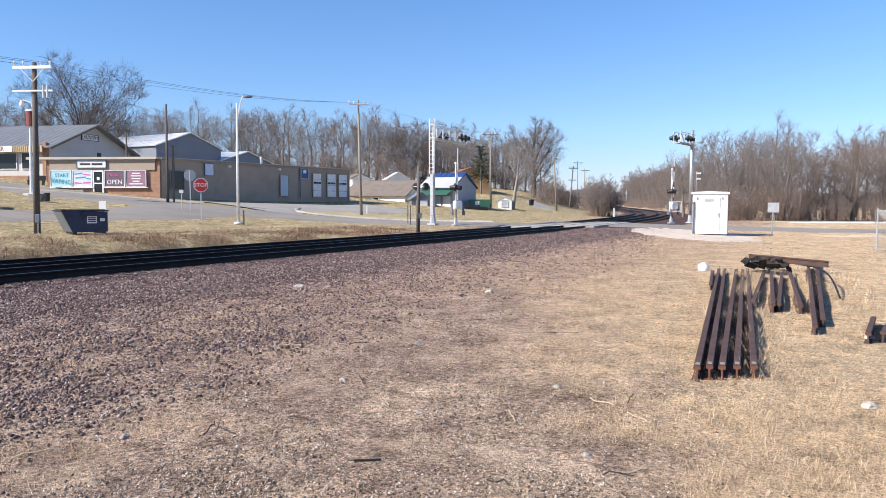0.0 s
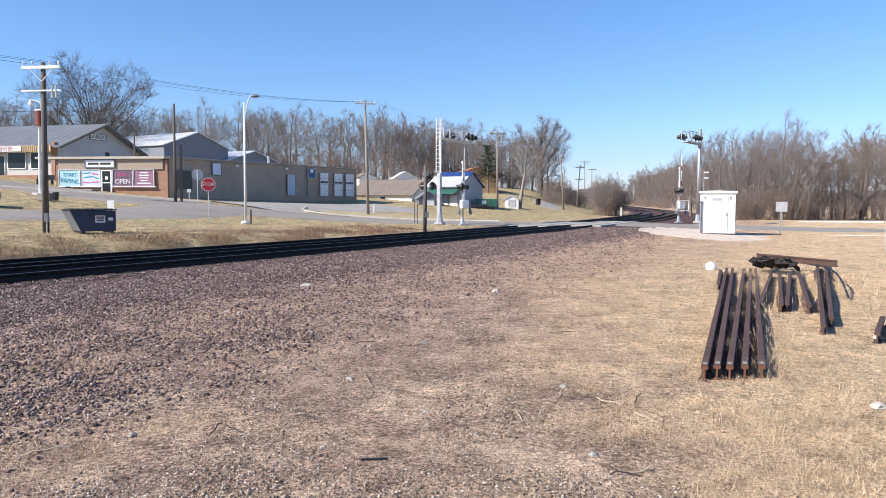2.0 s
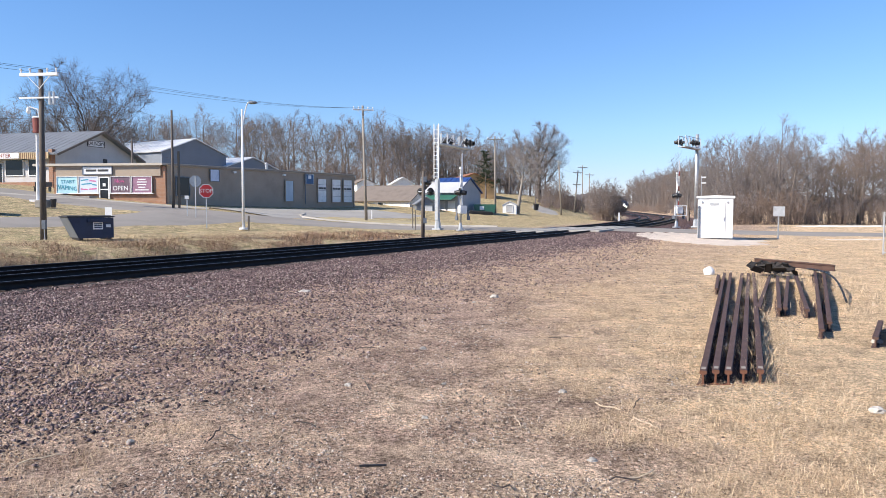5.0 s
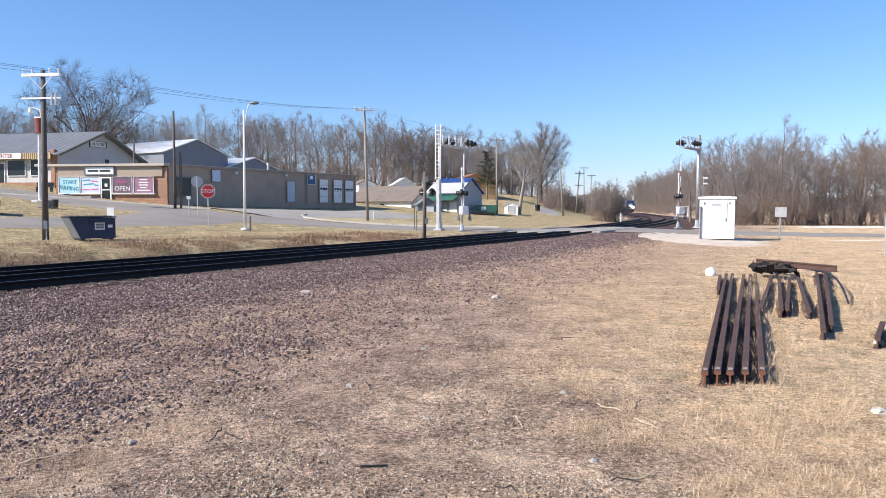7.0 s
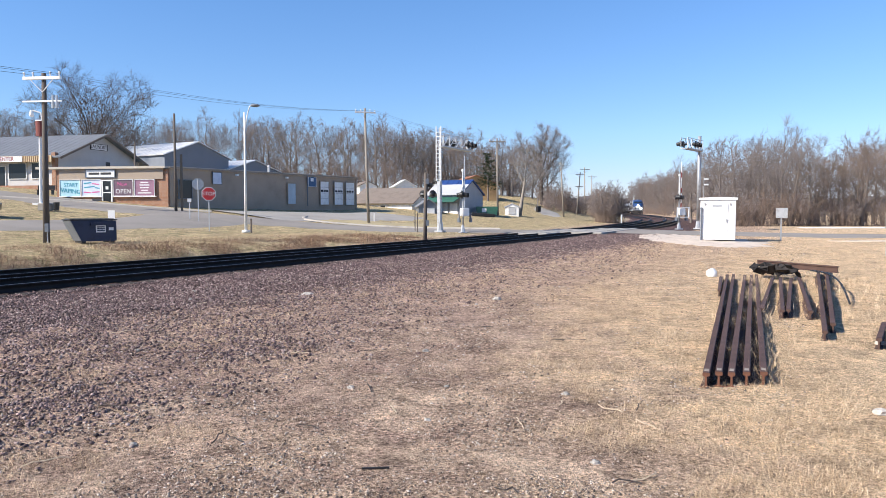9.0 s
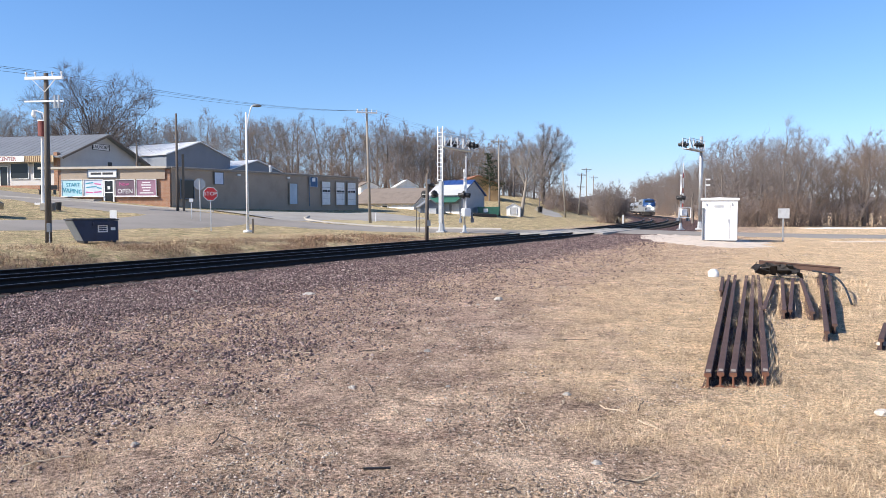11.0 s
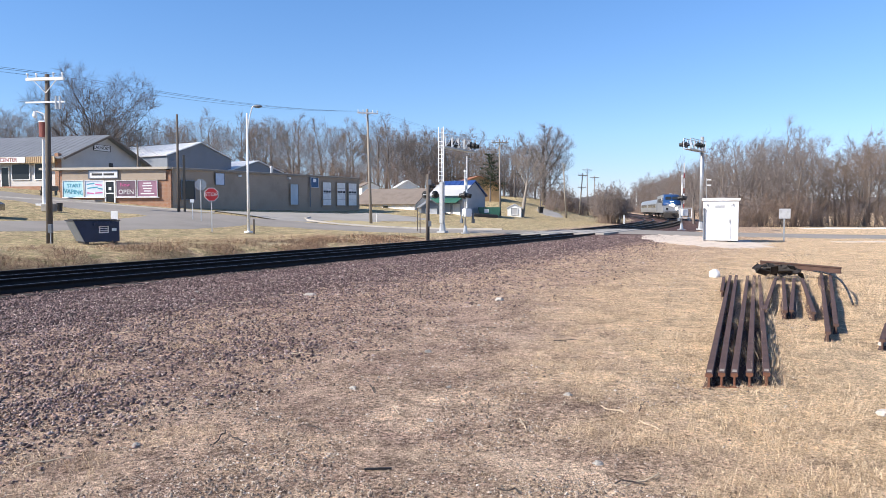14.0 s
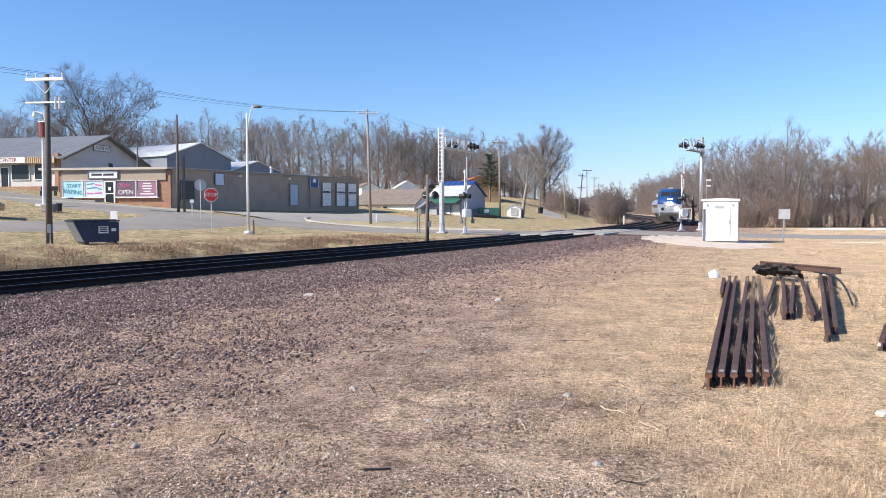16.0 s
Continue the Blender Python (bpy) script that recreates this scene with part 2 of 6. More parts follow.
def ground_z(x, y):
    o, s = track_offset(x, y)
    z = rise(o, s)
    road = np.hypot(np.asarray(x, float) - 14, np.asarray(y, float) - 56.5)
    k = np.clip((road - 6) / 8, 0, 1)
    return z * k + np.interp(o, [-6, -1, 1.2, 2.6, 5, 9], [0.02, 0.155, 0.155, 0.03, 0.03, 0.05]) * (1 - k)


def gz(x, y):
    return float(ground_z(x, y))


def on_ground(x, y, rz=0.0, dz=0.0):
    return pose(x, y, gz(x, y) + dz, 0, 0, rz)


def graded(near, far, step, grow=1.18):
    out, d = [], step
    v = 0.0
    while v < far:
        out.append(v)
        v += d
        if v > near:
            d *= grow
    return np.array(out + [far])


def lumps(x, y, o):
    """Small unevenness of the ground, less so under the track."""
    a = np.array([noise.noise((p * 0.35, q * 0.35, 0)) * 0.05 + noise.noise((p * 1.1, q * 1.1, 3)) * 0.025 for p, q in zip(np.ravel(x), np.ravel(y))]).reshape(np.shape(x))
    return np.where((o > -1.5) & (o < 6.5), a * 0.2, a) - 0.03


def verge(y):
    """Where the trodden dirt gives way to grass, right of the lane."""
    return np.interp(y, [-10, 4, 7, 10, 15, 22, 34, 50, 120], [1.2, 1.1, 0.6, 0.7, 1.1, 2.8, 7.5, 13.0, 40.0])


def build_ground():
    xs = graded(70, 2600, 0.8)
    xs = np.concatenate([-xs[:0:-1], xs])
    ys = graded(125, 3000, 0.8)
    ys = np.concatenate([-graded(12, 1500, 1.0)[:0:-1], ys])
    gx, gy = np.meshgrid(xs, ys)
    z = ground_z(gx, gy)
    o, s = track_offset(gx, gy)
    z = z + lumps(gx, gy, o)
    w, h = len(xs), len(ys)
    i = np.arange(w * h).reshape(h, w)
    faces = np.stack([i[:-1, :-1], i[:-1, 1:], i[1:, 1:], i[1:, :-1]], -1).reshape(-1, 4)
    me = raw_mesh("ground", np.stack([gx, gy, z], -1).reshape(-1, 3), faces, M_GROUND, True)
    # how far each spot lies from the track, for the ballast's edge
    at = me.attributes.new("from_track", "FLOAT", "POINT")
    at.data.foreach_set("value", o.ravel().astype(np.float32))
    at = me.attributes.new("along_track", "FLOAT", "POINT")
    at.data.foreach_set("value", s.ravel().astype(np.float32))
    at = me.attributes.new("past_verge", "FLOAT", "POINT")
    at.data.foreach_set("value", (gx - verge(gy)).ravel().astype(np.float32))
    ob = tagged(new("ground", me), "bare dirt, gravel and dry winter grass beside the track", "ground", kind="structure")
    return ob


def ground_material():
    m, nt, b = blank("dirt_gravel_and_dry_grass")
    L = nt.links
    att = nt.nodes.new("ShaderNodeAttribute")
    att.attribute_name = "from_track"
    off = att.outputs["Fac"]
    wob = noise_node(nt, 0.35, 5, 0.7)
    mid = noise_node(nt, 1.6, 6, 0.7)
    fine = noise_node(nt, 24, 5, 0.8)
    grit = noise_node(nt, 55, 5, 0.8)
    # the dark ends also stand in for shade in straw, clods and ballast gaps
    dirt = ramp_node(nt, [(0.34, (0.17, 0.115, 0.08)), (0.5, (0.56, 0.42, 0.305)), (0.64, (0.82, 0.66, 0.5))], fine)
    grass = ramp_node(nt, [(0.34, (0.22, 0.15, 0.09)), (0.5, (0.64, 0.485, 0.31)), (0.66, (0.88, 0.7, 0.49))], fine)
    stone = ramp_node(nt, [(0.4, (0.018, 0.011, 0.011)), (0.52, (0.12, 0.077, 0.072)), (0.7, (0.38, 0.27, 0.25))], fine)
    # worn wheel tracks and bare ground between the ballast and the grass
    ver = nt.nodes.new("ShaderNodeAttribute")
    ver.attribute_name = "past_verge"
    g = math_node(nt, "ADD", math_node(nt, "MULTIPLY", ver.outputs["Fac"], 0.22), math_node(nt, "MULTIPLY", math_node(nt, "SUBTRACT", wob, 0.5), 1.4))
    g = math_node(nt, "ADD", g, math_node(nt, "MULTIPLY", math_node(nt, "SUBTRACT", mid, 0.5), 1.4))
    gfac = ramp_node(nt, [(0.3, (0, 0, 0)), (0.75, (1, 1, 1))], math_node(nt, "ADD", g, 0.3))
    # trodden ballast worked into the dirt, and grit over all
    worked = ramp_node(nt, [(0.36, (0.06, 0.038, 0.03)), (0.5, (0.28, 0.19, 0.148)), (0.66, (0.6, 0.465, 0.375))], fine)
    dirt = mix_node(nt, dirt, worked, ramp_node(nt, [(0.42, (0, 0, 0)), (0.6, (0.9, 0.9, 0.9))], noise_node(nt, 0.8, 6, 0.7)))
    bare = ramp_node(nt, [(0.52, (0, 0, 0)), (0.66, (0.45, 0.45, 0.45))], noise_node(nt, 0.55, 5, 0.65, (1, 1, 1)))
    dirt = mix_node(nt, dirt, (0.6, 0.485, 0.375), bare)
    c = mix_node(nt, dirt, grass, gfac)
    far = ramp_node(nt, [(0.4, (0, 0, 0)), (0.55, (1, 1, 1))], math_node(nt, "MULTIPLY", math_node(nt, "ADD", off, math_node(nt, "MULTIPLY", mid, 4)), 0.05))
    lawn = ramp_node(nt, [(0.32, (0.58, 0.44, 0.275)), (0.48, (0.48, 0.39, 0.235)), (0.63, (0.29, 0.27, 0.14))], mid)
    lawn = mix_node(nt, lawn, ramp_node(nt, [(0.35, (0.4, 0.4, 0.38)), (0.62, (1.15, 1.15, 1.15))], noise_node(nt, 5, 6, 0.8)), 0.9, "MULTIPLY")
    c = mix_node(nt, c, lawn, far)
    edge = math_node(nt, "ADD", off, math_node(nt, "MULTIPLY", math_node(nt, "SUBTRACT", mid, 0.5), 5))
    inner = ramp_node(nt, [(0.0, (0, 0, 0)), (0.1, (1, 1, 1))], math_node(nt, "MULTIPLY", math_node(nt, "ADD", edge, 5.5), 0.4))
    outer = ramp_node(nt, [(0.0, (1, 1, 1)), (0.1, (0, 0, 0))], math_node(nt, "MULTIPLY", math_node(nt, "SUBTRACT", edge, 6.6), 0.4))
    bal = mix_node(nt, inner, outer, 1.0, "MULTIPLY")
    spill = ramp_node(nt, [(0.0, (0, 0, 0)), (1.0, (0.62, 0.62, 0.62))], math_node(nt, "MULTIPLY", math_node(nt, "ADD", edge, 13.6), 0.25))
    c = mix_node(nt, c, ramp_node(nt, [(0.38, (0.06, 0.038, 0.032)), (0.5, (0.36, 0.25, 0.2)), (0.66, (0.64, 0.48, 0.385))], fine), mix_node(nt, spill, outer, 1.0, "MULTIPLY"))
    c = mix_node(nt, c, stone, bal)
    # grit, with the fine shade between its grains put into the darkest tone
    c = mix_node(nt, c, ramp_node(nt, [(0.38, (0.16, 0.15, 0.14)), (0.5, (1, 1, 1)), (0.68, (1.35, 1.35, 1.35))], grit), 0.85, "MULTIPLY")
    # darker and paler patches a hand to a stride wide
    c = mix_node(nt, c, ramp_node(nt, [(0.36, (0.62, 0.59, 0.58)), (0.5, (1.16, 1.14, 1.12)), (0.68, (1.42, 1.38, 1.35))], noise_node(nt, 4.5, 5, 0.75)), 0.85, "MULTIPLY")
    c = mix_node(nt, c, ramp_node(nt, [(0.38, (0.8, 0.78, 0.78)), (0.6, (1.3, 1.28, 1.26))], noise_node(nt, 1.1, 4, 0.65)), 0.7, "MULTIPLY")
    L.new(c, b.inputs["Base Color"])
    b.inputs["Roughness"].default_value = 0.95
    b.inputs["Specular IOR Level"].default_value = 0.15
    bump_node(nt, b, math_node(nt, "ADD", fine, math_node(nt, "MULTIPLY", grit, 0.5)), 1.0, 0.05)
    return m


M_GROUND = ground_material()
build_ground()


def strip(name, line, width, material, label, category, lift=0.05, thick=0.12, step=1.5):
    """A paved strip that follows the ground along a line of places."""
    pts = [Vector(p) for p in line]
    dense = []
    for i in range(len(pts) - 1):
        p0, p1, p2, p3 = pts[max(i - 1, 0)], pts[i], pts[i + 1], pts[min(i + 2, len(pts) - 1)]
        n = max(2, int((p2 - p1).length / step))
        for k in range(n):
            t = k / n
            dense.append(0.5 * ((2 * p1) + (p2 - p0) * t + (2 * p0 - 5 * p1 + 4 * p2 - p3) * t * t + (3 * p1 - p0 - 3 * p2 + p3) * t ** 3))
    dense.append(pts[-1])
    widths = width if isinstance(width, (list, tuple)) else [width] * len(pts)
    across = 9
    verts, faces = [], []
    for i, p in enumerate(dense):
        d = (dense[min(i + 1, len(dense) - 1)] - dense[max(i - 1, 0)]).normalized()
        n = Vector((-d.y, d.x))
        w = np.interp(i / (len(dense) - 1) * (len(pts) - 1), range(len(pts)), widths)
        for k in range(across):
            q = p + n * (w * (k / (across - 1) - 0.5))
            verts.append((q.x, q.y, gz(q.x, q.y) + lift - (thick if k in (0, across - 1) else 0)))
    for i in range(len(dense) - 1):
        for k in range(across - 1):
            a = i * across + k
            faces.append((a, a + 1, a + across + 1, a + across))
    return tagged(new(name, raw_mesh(name, verts, faces, material)), label, category, kind="structure")


strip("road", [(75, 36), (45, 46), (27, 51.5), (14, 56.5), (3, 60), (-8, 62), (-16, 61.5), (-25, 62.5), (-40, 68), (-62, 77), (-95, 92)], [8, 8, 8, 8.5, 8.5, 8, 9, 8, 7, 7, 7], M_ASPHALT, "grey asphalt road over the level crossing", "road")
strip("road_2", [(-60, 18), (-40, 31), (-27, 40.5), (-20.5, 51), (-19.5, 60)], [6, 6, 6, 6.5, 9], M_ASPHALT, "grey asphalt side street", "road", lift=0.06)
strip("pavement", [(-18.3, 67), (-11.8, 77), (-5.3, 88)], [10.5, 10.5, 9.5], M_LOT, "pale worn concrete parking lot before the long building", "parking lot", lift=0.055)


def rail_profile():
    h, w = 0.17, 0.14
    return [(-w / 2, 0), (w / 2, 0), (w / 2, 0.012), (0.012, 0.03), (0.01, 0.125), (0.036, 0.135), (0.036, h - 0.006), (0.03, h), (-0.03, h), (-0.036, h - 0.006), (-0.036, 0.135), (-0.01, 0.125), (-0.012, 0.03), (-w / 2, 0.012)]


RAIL_FOOT = (0.06, -0.06)         # height of the rails' feet on the near and the far track


def build_track(off, foot, name, label):
    track = thing(name, pose(0, 0, 0), label, "railway track", kind="structure")
    ss = list(np.arange(-75, 0, 5.0)) + list(np.arange(0, 120, 3.0)) + list(np.arange(120, 620, 20.0))
    prof = rail_profile()
    for side in (-0.755, 0.755):
        verts, faces, heads = [], [], []
        n = len(prof)
        for s in ss:
            p, h = track_point(s, off + side)
            nx, ny = math.cos(h), -math.sin(h)
            for a, z in prof:
                verts.append((p.x + nx * a, p.y + ny * a, foot + z))
        for i in range(len(ss) - 1):
            for k in range(n):
                a, b = i * n + k, i * n + (k + 1) % n
                faces.append((a, b, b + n, a + n))
                heads.append(1 if k in (7,) else 0)
        me = raw_mesh("rail", verts, faces, [M_RAIL, M_SHINE])
        me.polygons.foreach_set("material_index", heads[:len(me.polygons)])
        ob = new("rail", me)
        ob.parent = track
    # every tie is a part; the ties share one mesh
    bm = bmesh.new()
    box(bm, (2.6, 0.23, 0.16))
    soften(bm, 0.02, 1)
    tie = mesh_of("tie", bm, M_TIE)
    for i in range(260):
        s = -45 + i * 0.52
        if 14 < s < 32:
            continue
        p, h = track_point(s, off)
        t = new("tie", tie)
        t.parent, t.matrix_basis = track, pose(p.x, p.y, foot - 0.165, 0, 0, -math.degrees(h) + random.uniform(-1, 1))
    return track


near_track = build_track(0.0, RAIL_FOOT[0], "railway_track", "railway track with dark rusty rails on stone ballast")
far_track = build_track(TRACK_GAP, RAIL_FOOT[1], "railway_track", "second railway track beside the first on stone ballast")


# ---- buildings ----
def gabled(name, label, category, corner, turn, wide, long, eave, peak, base, wall, roof, over=0.5, roof_label="", ribs=0.9):
    """A gabled building. corner: where the gable wall meets the front; the gable wall runs along +x of its own space, the ridge along +y."""
    b = thing(name, pose(corner[0], corner[1], base, 0, 0, turn), label, category)
    bm = bmesh.new()
    prism(bm, [(0, -1.5), (wide, -1.5), (wide, eave), (wide / 2, peak), (0, eave)], long)
    part("wall", bm, wall, b)
    slope = math.hypot(wide / 2, peak - eave)
    ux, uz = (wide / 2) / slope, (peak - eave) / slope
    for k, name_ in ((-1, "roof"), (1, "roof")):
        bm = bmesh.new()
        e = slope + over
        lo = Vector((wide / 2 + k * ux * e, 0, peak - uz * e))
        hi = Vector((wide / 2, 0, peak))
        nrm = Vector((k * uz, 0, ux))
        prism(bm, [(p.x, p.z) for p in (lo + nrm * 0.02, hi + Vector((0, 0, 0.02)), hi + Vector((0, 0, 0.16)), lo + nrm * 0.14)], long + 2 * over, pose(0, -over, 0))
        slab = part("roof", bm, roof, b, roof_label)
        if ribs:
            a, c = lo + nrm * 0.15, hi + nrm * 0.15
            bm = bmesh.new()
            bar(bm, (a.x, 0, a.z), (c.x, 0, c.z), 0.05, 0.05)
            rib = mesh_of("rib", bm, roof)
            for i in range(int((long + 2 * over) / ribs)):
                r = new("rib", rib)
                r.parent = slab
                r.matrix_basis = pose(0, -over + 0.3 + i * ribs, 0)
    return b


def panel(parent, name, x, z, w, h, y, material, frame_mat=None, depth=0.05, label="", frame_w=0.08, base=Matrix()):
    """A flat panel with a frame round it, standing proud of a wall that faces -y."""
    bm = bmesh.new()
    box(bm, (w, depth, h), base @ pose(x, y - depth / 2, z))
    ob = part(name, bm, material, parent, label)
    if frame_mat:
        bm = bmesh.new()
        t, d = frame_w, depth + 0.05
        for bx, bz, bw, bh in ((x, z - t, w + 2 * t, t), (x, z + h, w + 2 * t, t), (x - w / 2 - t / 2, z, t, h), (x + w / 2 + t / 2, z, t, h)):
            box(bm, (bw, d, bh), base @ pose(bx, y - d / 2, bz))
        part("frame", bm, frame_mat, ob)
    return ob


STORE_CORNER, STORE_FAR, STORE_LEFT = Vector((-26.0, 70.0)), Vector((-11.0, 94.0)), Vector((-37.5, 71.8))
STORE_TOP = 5.72
M_FASCIA = surface("pale_weathered_fascia", (0.5, 0.45, 0.38), 0.85, 0.6, 20, 0.8)


def brick_material():
    m, nt, b = blank("orange_brown_brick")
    tc = nt.nodes.new("ShaderNodeTexCoord")
    sep, comb = nt.nodes.new("ShaderNodeSeparateXYZ"), nt.nodes.new("ShaderNodeCombineXYZ")
    nt.links.new(tc.outputs["Object"], sep.inputs[0])
    nt.links.new(math_node(nt, "ADD", sep.outputs[0], sep.outputs[1]), comb.inputs[0])
    nt.links.new(sep.outputs[2], comb.inputs[1])
    br = nt.nodes.new("ShaderNodeTexBrick")
    nt.links.new(comb.outputs[0], br.inputs[0])
    br.inputs["Color1"].default_value, br.inputs["Color2"].default_value, br.inputs["Mortar"].default_value = (0.3, 0.125, 0.06, 1), (0.38, 0.175, 0.09, 1), (0.36, 0.3, 0.25, 1)
    br.inputs["Scale"].default_value, br.inputs["Mortar Size"].default_value = 1.0, 0.01
    br.inputs["Brick Width"].default_value, br.inputs["Row Height"].default_value = 0.21, 0.075
    nt.links.new(mix_node(nt, br.outputs[0], ramp_node(nt, [(0.3, (0.7, 0.7, 0.7)), (0.6, (1, 1, 1))], noise_node(nt, 1.5, 5)), 0.7, "MULTIPLY"), b.inputs["Base Color"])
    b.inputs["Roughness"].default_value = 0.9
    bump_node(nt, b, br.outputs["Fac"], -0.3, 0.01)
    return m


M_BRICK = brick_material()


def build_store():
    c, far, left = STORE_CORNER, STORE_FAR, STORE_LEFT
    shop = thing("store_building", pose(0, 0, 0), "long low tan block building with brick shop front", "shop")
    along, front = (far - c), (left - c)
    bm = bmesh.new()

    def wall(a, b, z0, z1, thick=0.3):
        d = (b - a)
        rot = math.degrees(math.atan2(d.y, d.x))
        box(bm, (d.length, thick, z1 - z0), pose((a.x + b.x) / 2, (a.y + b.y) / 2, z0, 0, 0, rot))
    inn = (along.normalized() + front.normalized()).normalized() * 0.25
    back = left + along
    wall(c + inn, far + inn, 0.5, STORE_TOP)
    part("side_wall", bm, M_TAN, shop)
    bm = bmesh.new()
    wall(far, back, 0.5, STORE_TOP)
    wall(back, left + inn, 0.5, STORE_TOP)
    part("back_wall", bm, M_TAN, shop)
    bm = bmesh.new()
    wall(c + inn * 0.5, left + inn * 0.5, 0.5, STORE_TOP - 0.1)
    part("front_wall", bm, M_BRICK, shop, "orange brown brick front")
    # flat roof with a deep eave over the shop front
    bm = bmesh.new()
    o = -along.normalized() * 0.5
    corners = [c + o * 0.9, far, back, left + o + front.normalized() * 1.8]
    lo = [bm.verts.new((p.x, p.y, STORE_TOP)) for p in corners]
    hi = [bm.verts.new((p.x, p.y, STORE_TOP + 0.22)) for p in corners]
    bm.faces.new(lo), bm.faces.new(hi)
    for i in range(4):
        bm.faces.new((lo[i], lo[(i + 1) % 4], hi[(i + 1) % 4], hi[i]))
    part("roof", bm, M_FASCIA, shop, "flat roof with a pale fascia edge")
    return shop


store = build_store()
FRONT = pose(STORE_LEFT.x, STORE_LEFT.y, 0, 0, 0, -8.9)       # shop front: x to the right, facing -y
SIDE = pose(STORE_CORNER.x, STORE_CORNER.y, 0, 0, 0, 58)
M_TEAL = surface("pale_teal_print", (0.42, 0.66, 0.74), 0.85, 2.5, 40, 0.4, 0, 0.02)
M_LILAC = surface("pale_lilac_print", (0.6, 0.66, 0.78), 0.8, 2.5, 40, 0.4, 0, 0.02)
M_MAROON = surface("dark_maroon_print", (0.16, 0.1, 0.13), 0.7, 2, 40, 0.4, 0, 0.02)
M_PINKISH = surface("pinkish_print", (0.32, 0.17, 0.24), 0.7, 2, 40, 0.4, 0, 0.02)
M_TEALINK = surface("teal_ink", (0.05, 0.3, 0.4), 0.9, 3, 40, 0.5, 0, 0)
M_PINKINK = surface("pink_ink", (0.6, 0.12, 0.3), 0.9, 3, 40, 0.5, 0, 0)


def shop_front():
    y = -0.1
    bm = bmesh.new()
    box(bm, (10.9, 0.06, 1.0), FRONT @ pose(5.7, y - 0.03, 4.72))
    part("upper_band", bm, M_TAN, store, "tan band above the shop windows")
    vap = panel(store, "window_poster", 1.45, 3.12, 2.15, 1.54, y - 0.05, M_TEAL, M_WHITE, base=FRONT, frame_w=0.05, label="pale teal window poster")
    letters("START", 0.5, M_TEALINK, vap, FRONT @ pose(1.55, y - 0.12, 4.2), 0.01)
    letters("VAPING", 0.6, M_TEALINK, vap, FRONT @ pose(1.5, y - 0.12, 3.6) @ pose(0, 0, 0, 0, 6), 0.01)
    lou = panel(store, "window_poster", 3.72, 3.12, 1.95, 1.54, y - 0.05, M_LILAC, M_WHITE, base=FRONT, frame_w=0.05, label="pale blue and pink window poster")
    for k, (dx, dz, w, tilt) in enumerate(((-0.4, 1.2, 0.8, -8), (0.45, 1.1, 0.7, 6), (-0.2, 0.82, 1.1, -5), (0.6, 0.72, 0.5, 8), (-0.45, 0.3, 0.75, 4), (0.45, 0.33, 0.8, -4))):
        bm = bmesh.new()
        box(bm, (w, 0.012, 0.11), FRONT @ pose(3.72 + dx, y - 0.11, 3.12 + dz) @ pose(0, 0, 0, 0, tilt))
        part("print_bar", bm, M_PINKINK if k > 3 or k == 1 else M_TEALINK, lou)
    opn = panel(store, "window_poster", 7.05, 3.15, 2.0, 1.5, y - 0.05, M_MAROON, M_WHITE, base=FRONT, frame_w=0.04, label="dark maroon window poster")
    letters("OPEN", 0.62, M_PAPER, opn, FRONT @ pose(7.05, y - 0.12, 3.55), 0.01)
    letters("Now", 0.5, M_PINKINK, opn, FRONT @ pose(6.95, y - 0.12, 4.25), 0.01)
    pin = panel(store, "window_poster", 9.25, 3.15, 2.0, 1.5, y - 0.05, M_PINKISH, M_WHITE, base=FRONT, frame_w=0.04, label="pinkish window poster with pale print")
    for dz, w in ((1.2, 0.8), (0.95, 1.0), (0.7, 0.9), (0.45, 0.7), (0.2, 1.4)):
        bm = bmesh.new()
        box(bm, (w, 0.012, 0.1), FRONT @ pose(9.25, y - 0.11, 3.15 + dz))
        part("print_bar", bm, M_PAPER, pin)
    door = panel(store, "shop_door", 5.35, 2.4, 0.85, 2.15, y - 0.03, M_DARKGLASS, M_WHITE, base=FRONT, label="glazed shop door in white frame", frame_w=0.13)
    bm = bmesh.new()
    box(bm, (0.85, 0.03, 0.1), FRONT @ pose(5.35, y - 0.1, 3.4))
    part("door_rail", bm, M_WHITE, door)
    bm = bmesh.new()
    box(bm, (0.28, 0.02, 0.3), FRONT @ pose(5.35, y - 0.1, 3.75))
    part("notice", bm, M_PAPER, door)
    sign = panel(store, "sign_board", 4.7, 4.95, 3.0, 0.66, y - 0.1, M_PAPER, M_SLATEMETAL, base=FRONT, label="white shop sign above the door")
    for k in range(2):
        bm = bmesh.new()
        box(bm, (1.1, 0.012, 0.2), FRONT @ pose(4.05 + 1.25 * k, y - 0.16, 5.17))
        part("print_bar", bm, M_LETTER, sign)
    bm = bmesh.new()
    box(bm, (4.6, 0.2, 0.07), FRONT @ pose(2.6, y - 0.1, 3.02))
    box(bm, (4.5, 0.2, 0.07), FRONT @ pose(8.2, y - 0.1, 3.02))
    part("sill", bm, M_WHITE, store, "white window sill")
    # low raised walk before the windows
    bm = bmesh.new()
    box(bm, (6.2, 1.3, 0.45), FRONT @ pose(1.6, -0.9, 2.35))
    soften(bm, 0.03, 1)
    part("raised_walk", bm, M_KERB, store, "pale concrete raised walk")


shop_front()


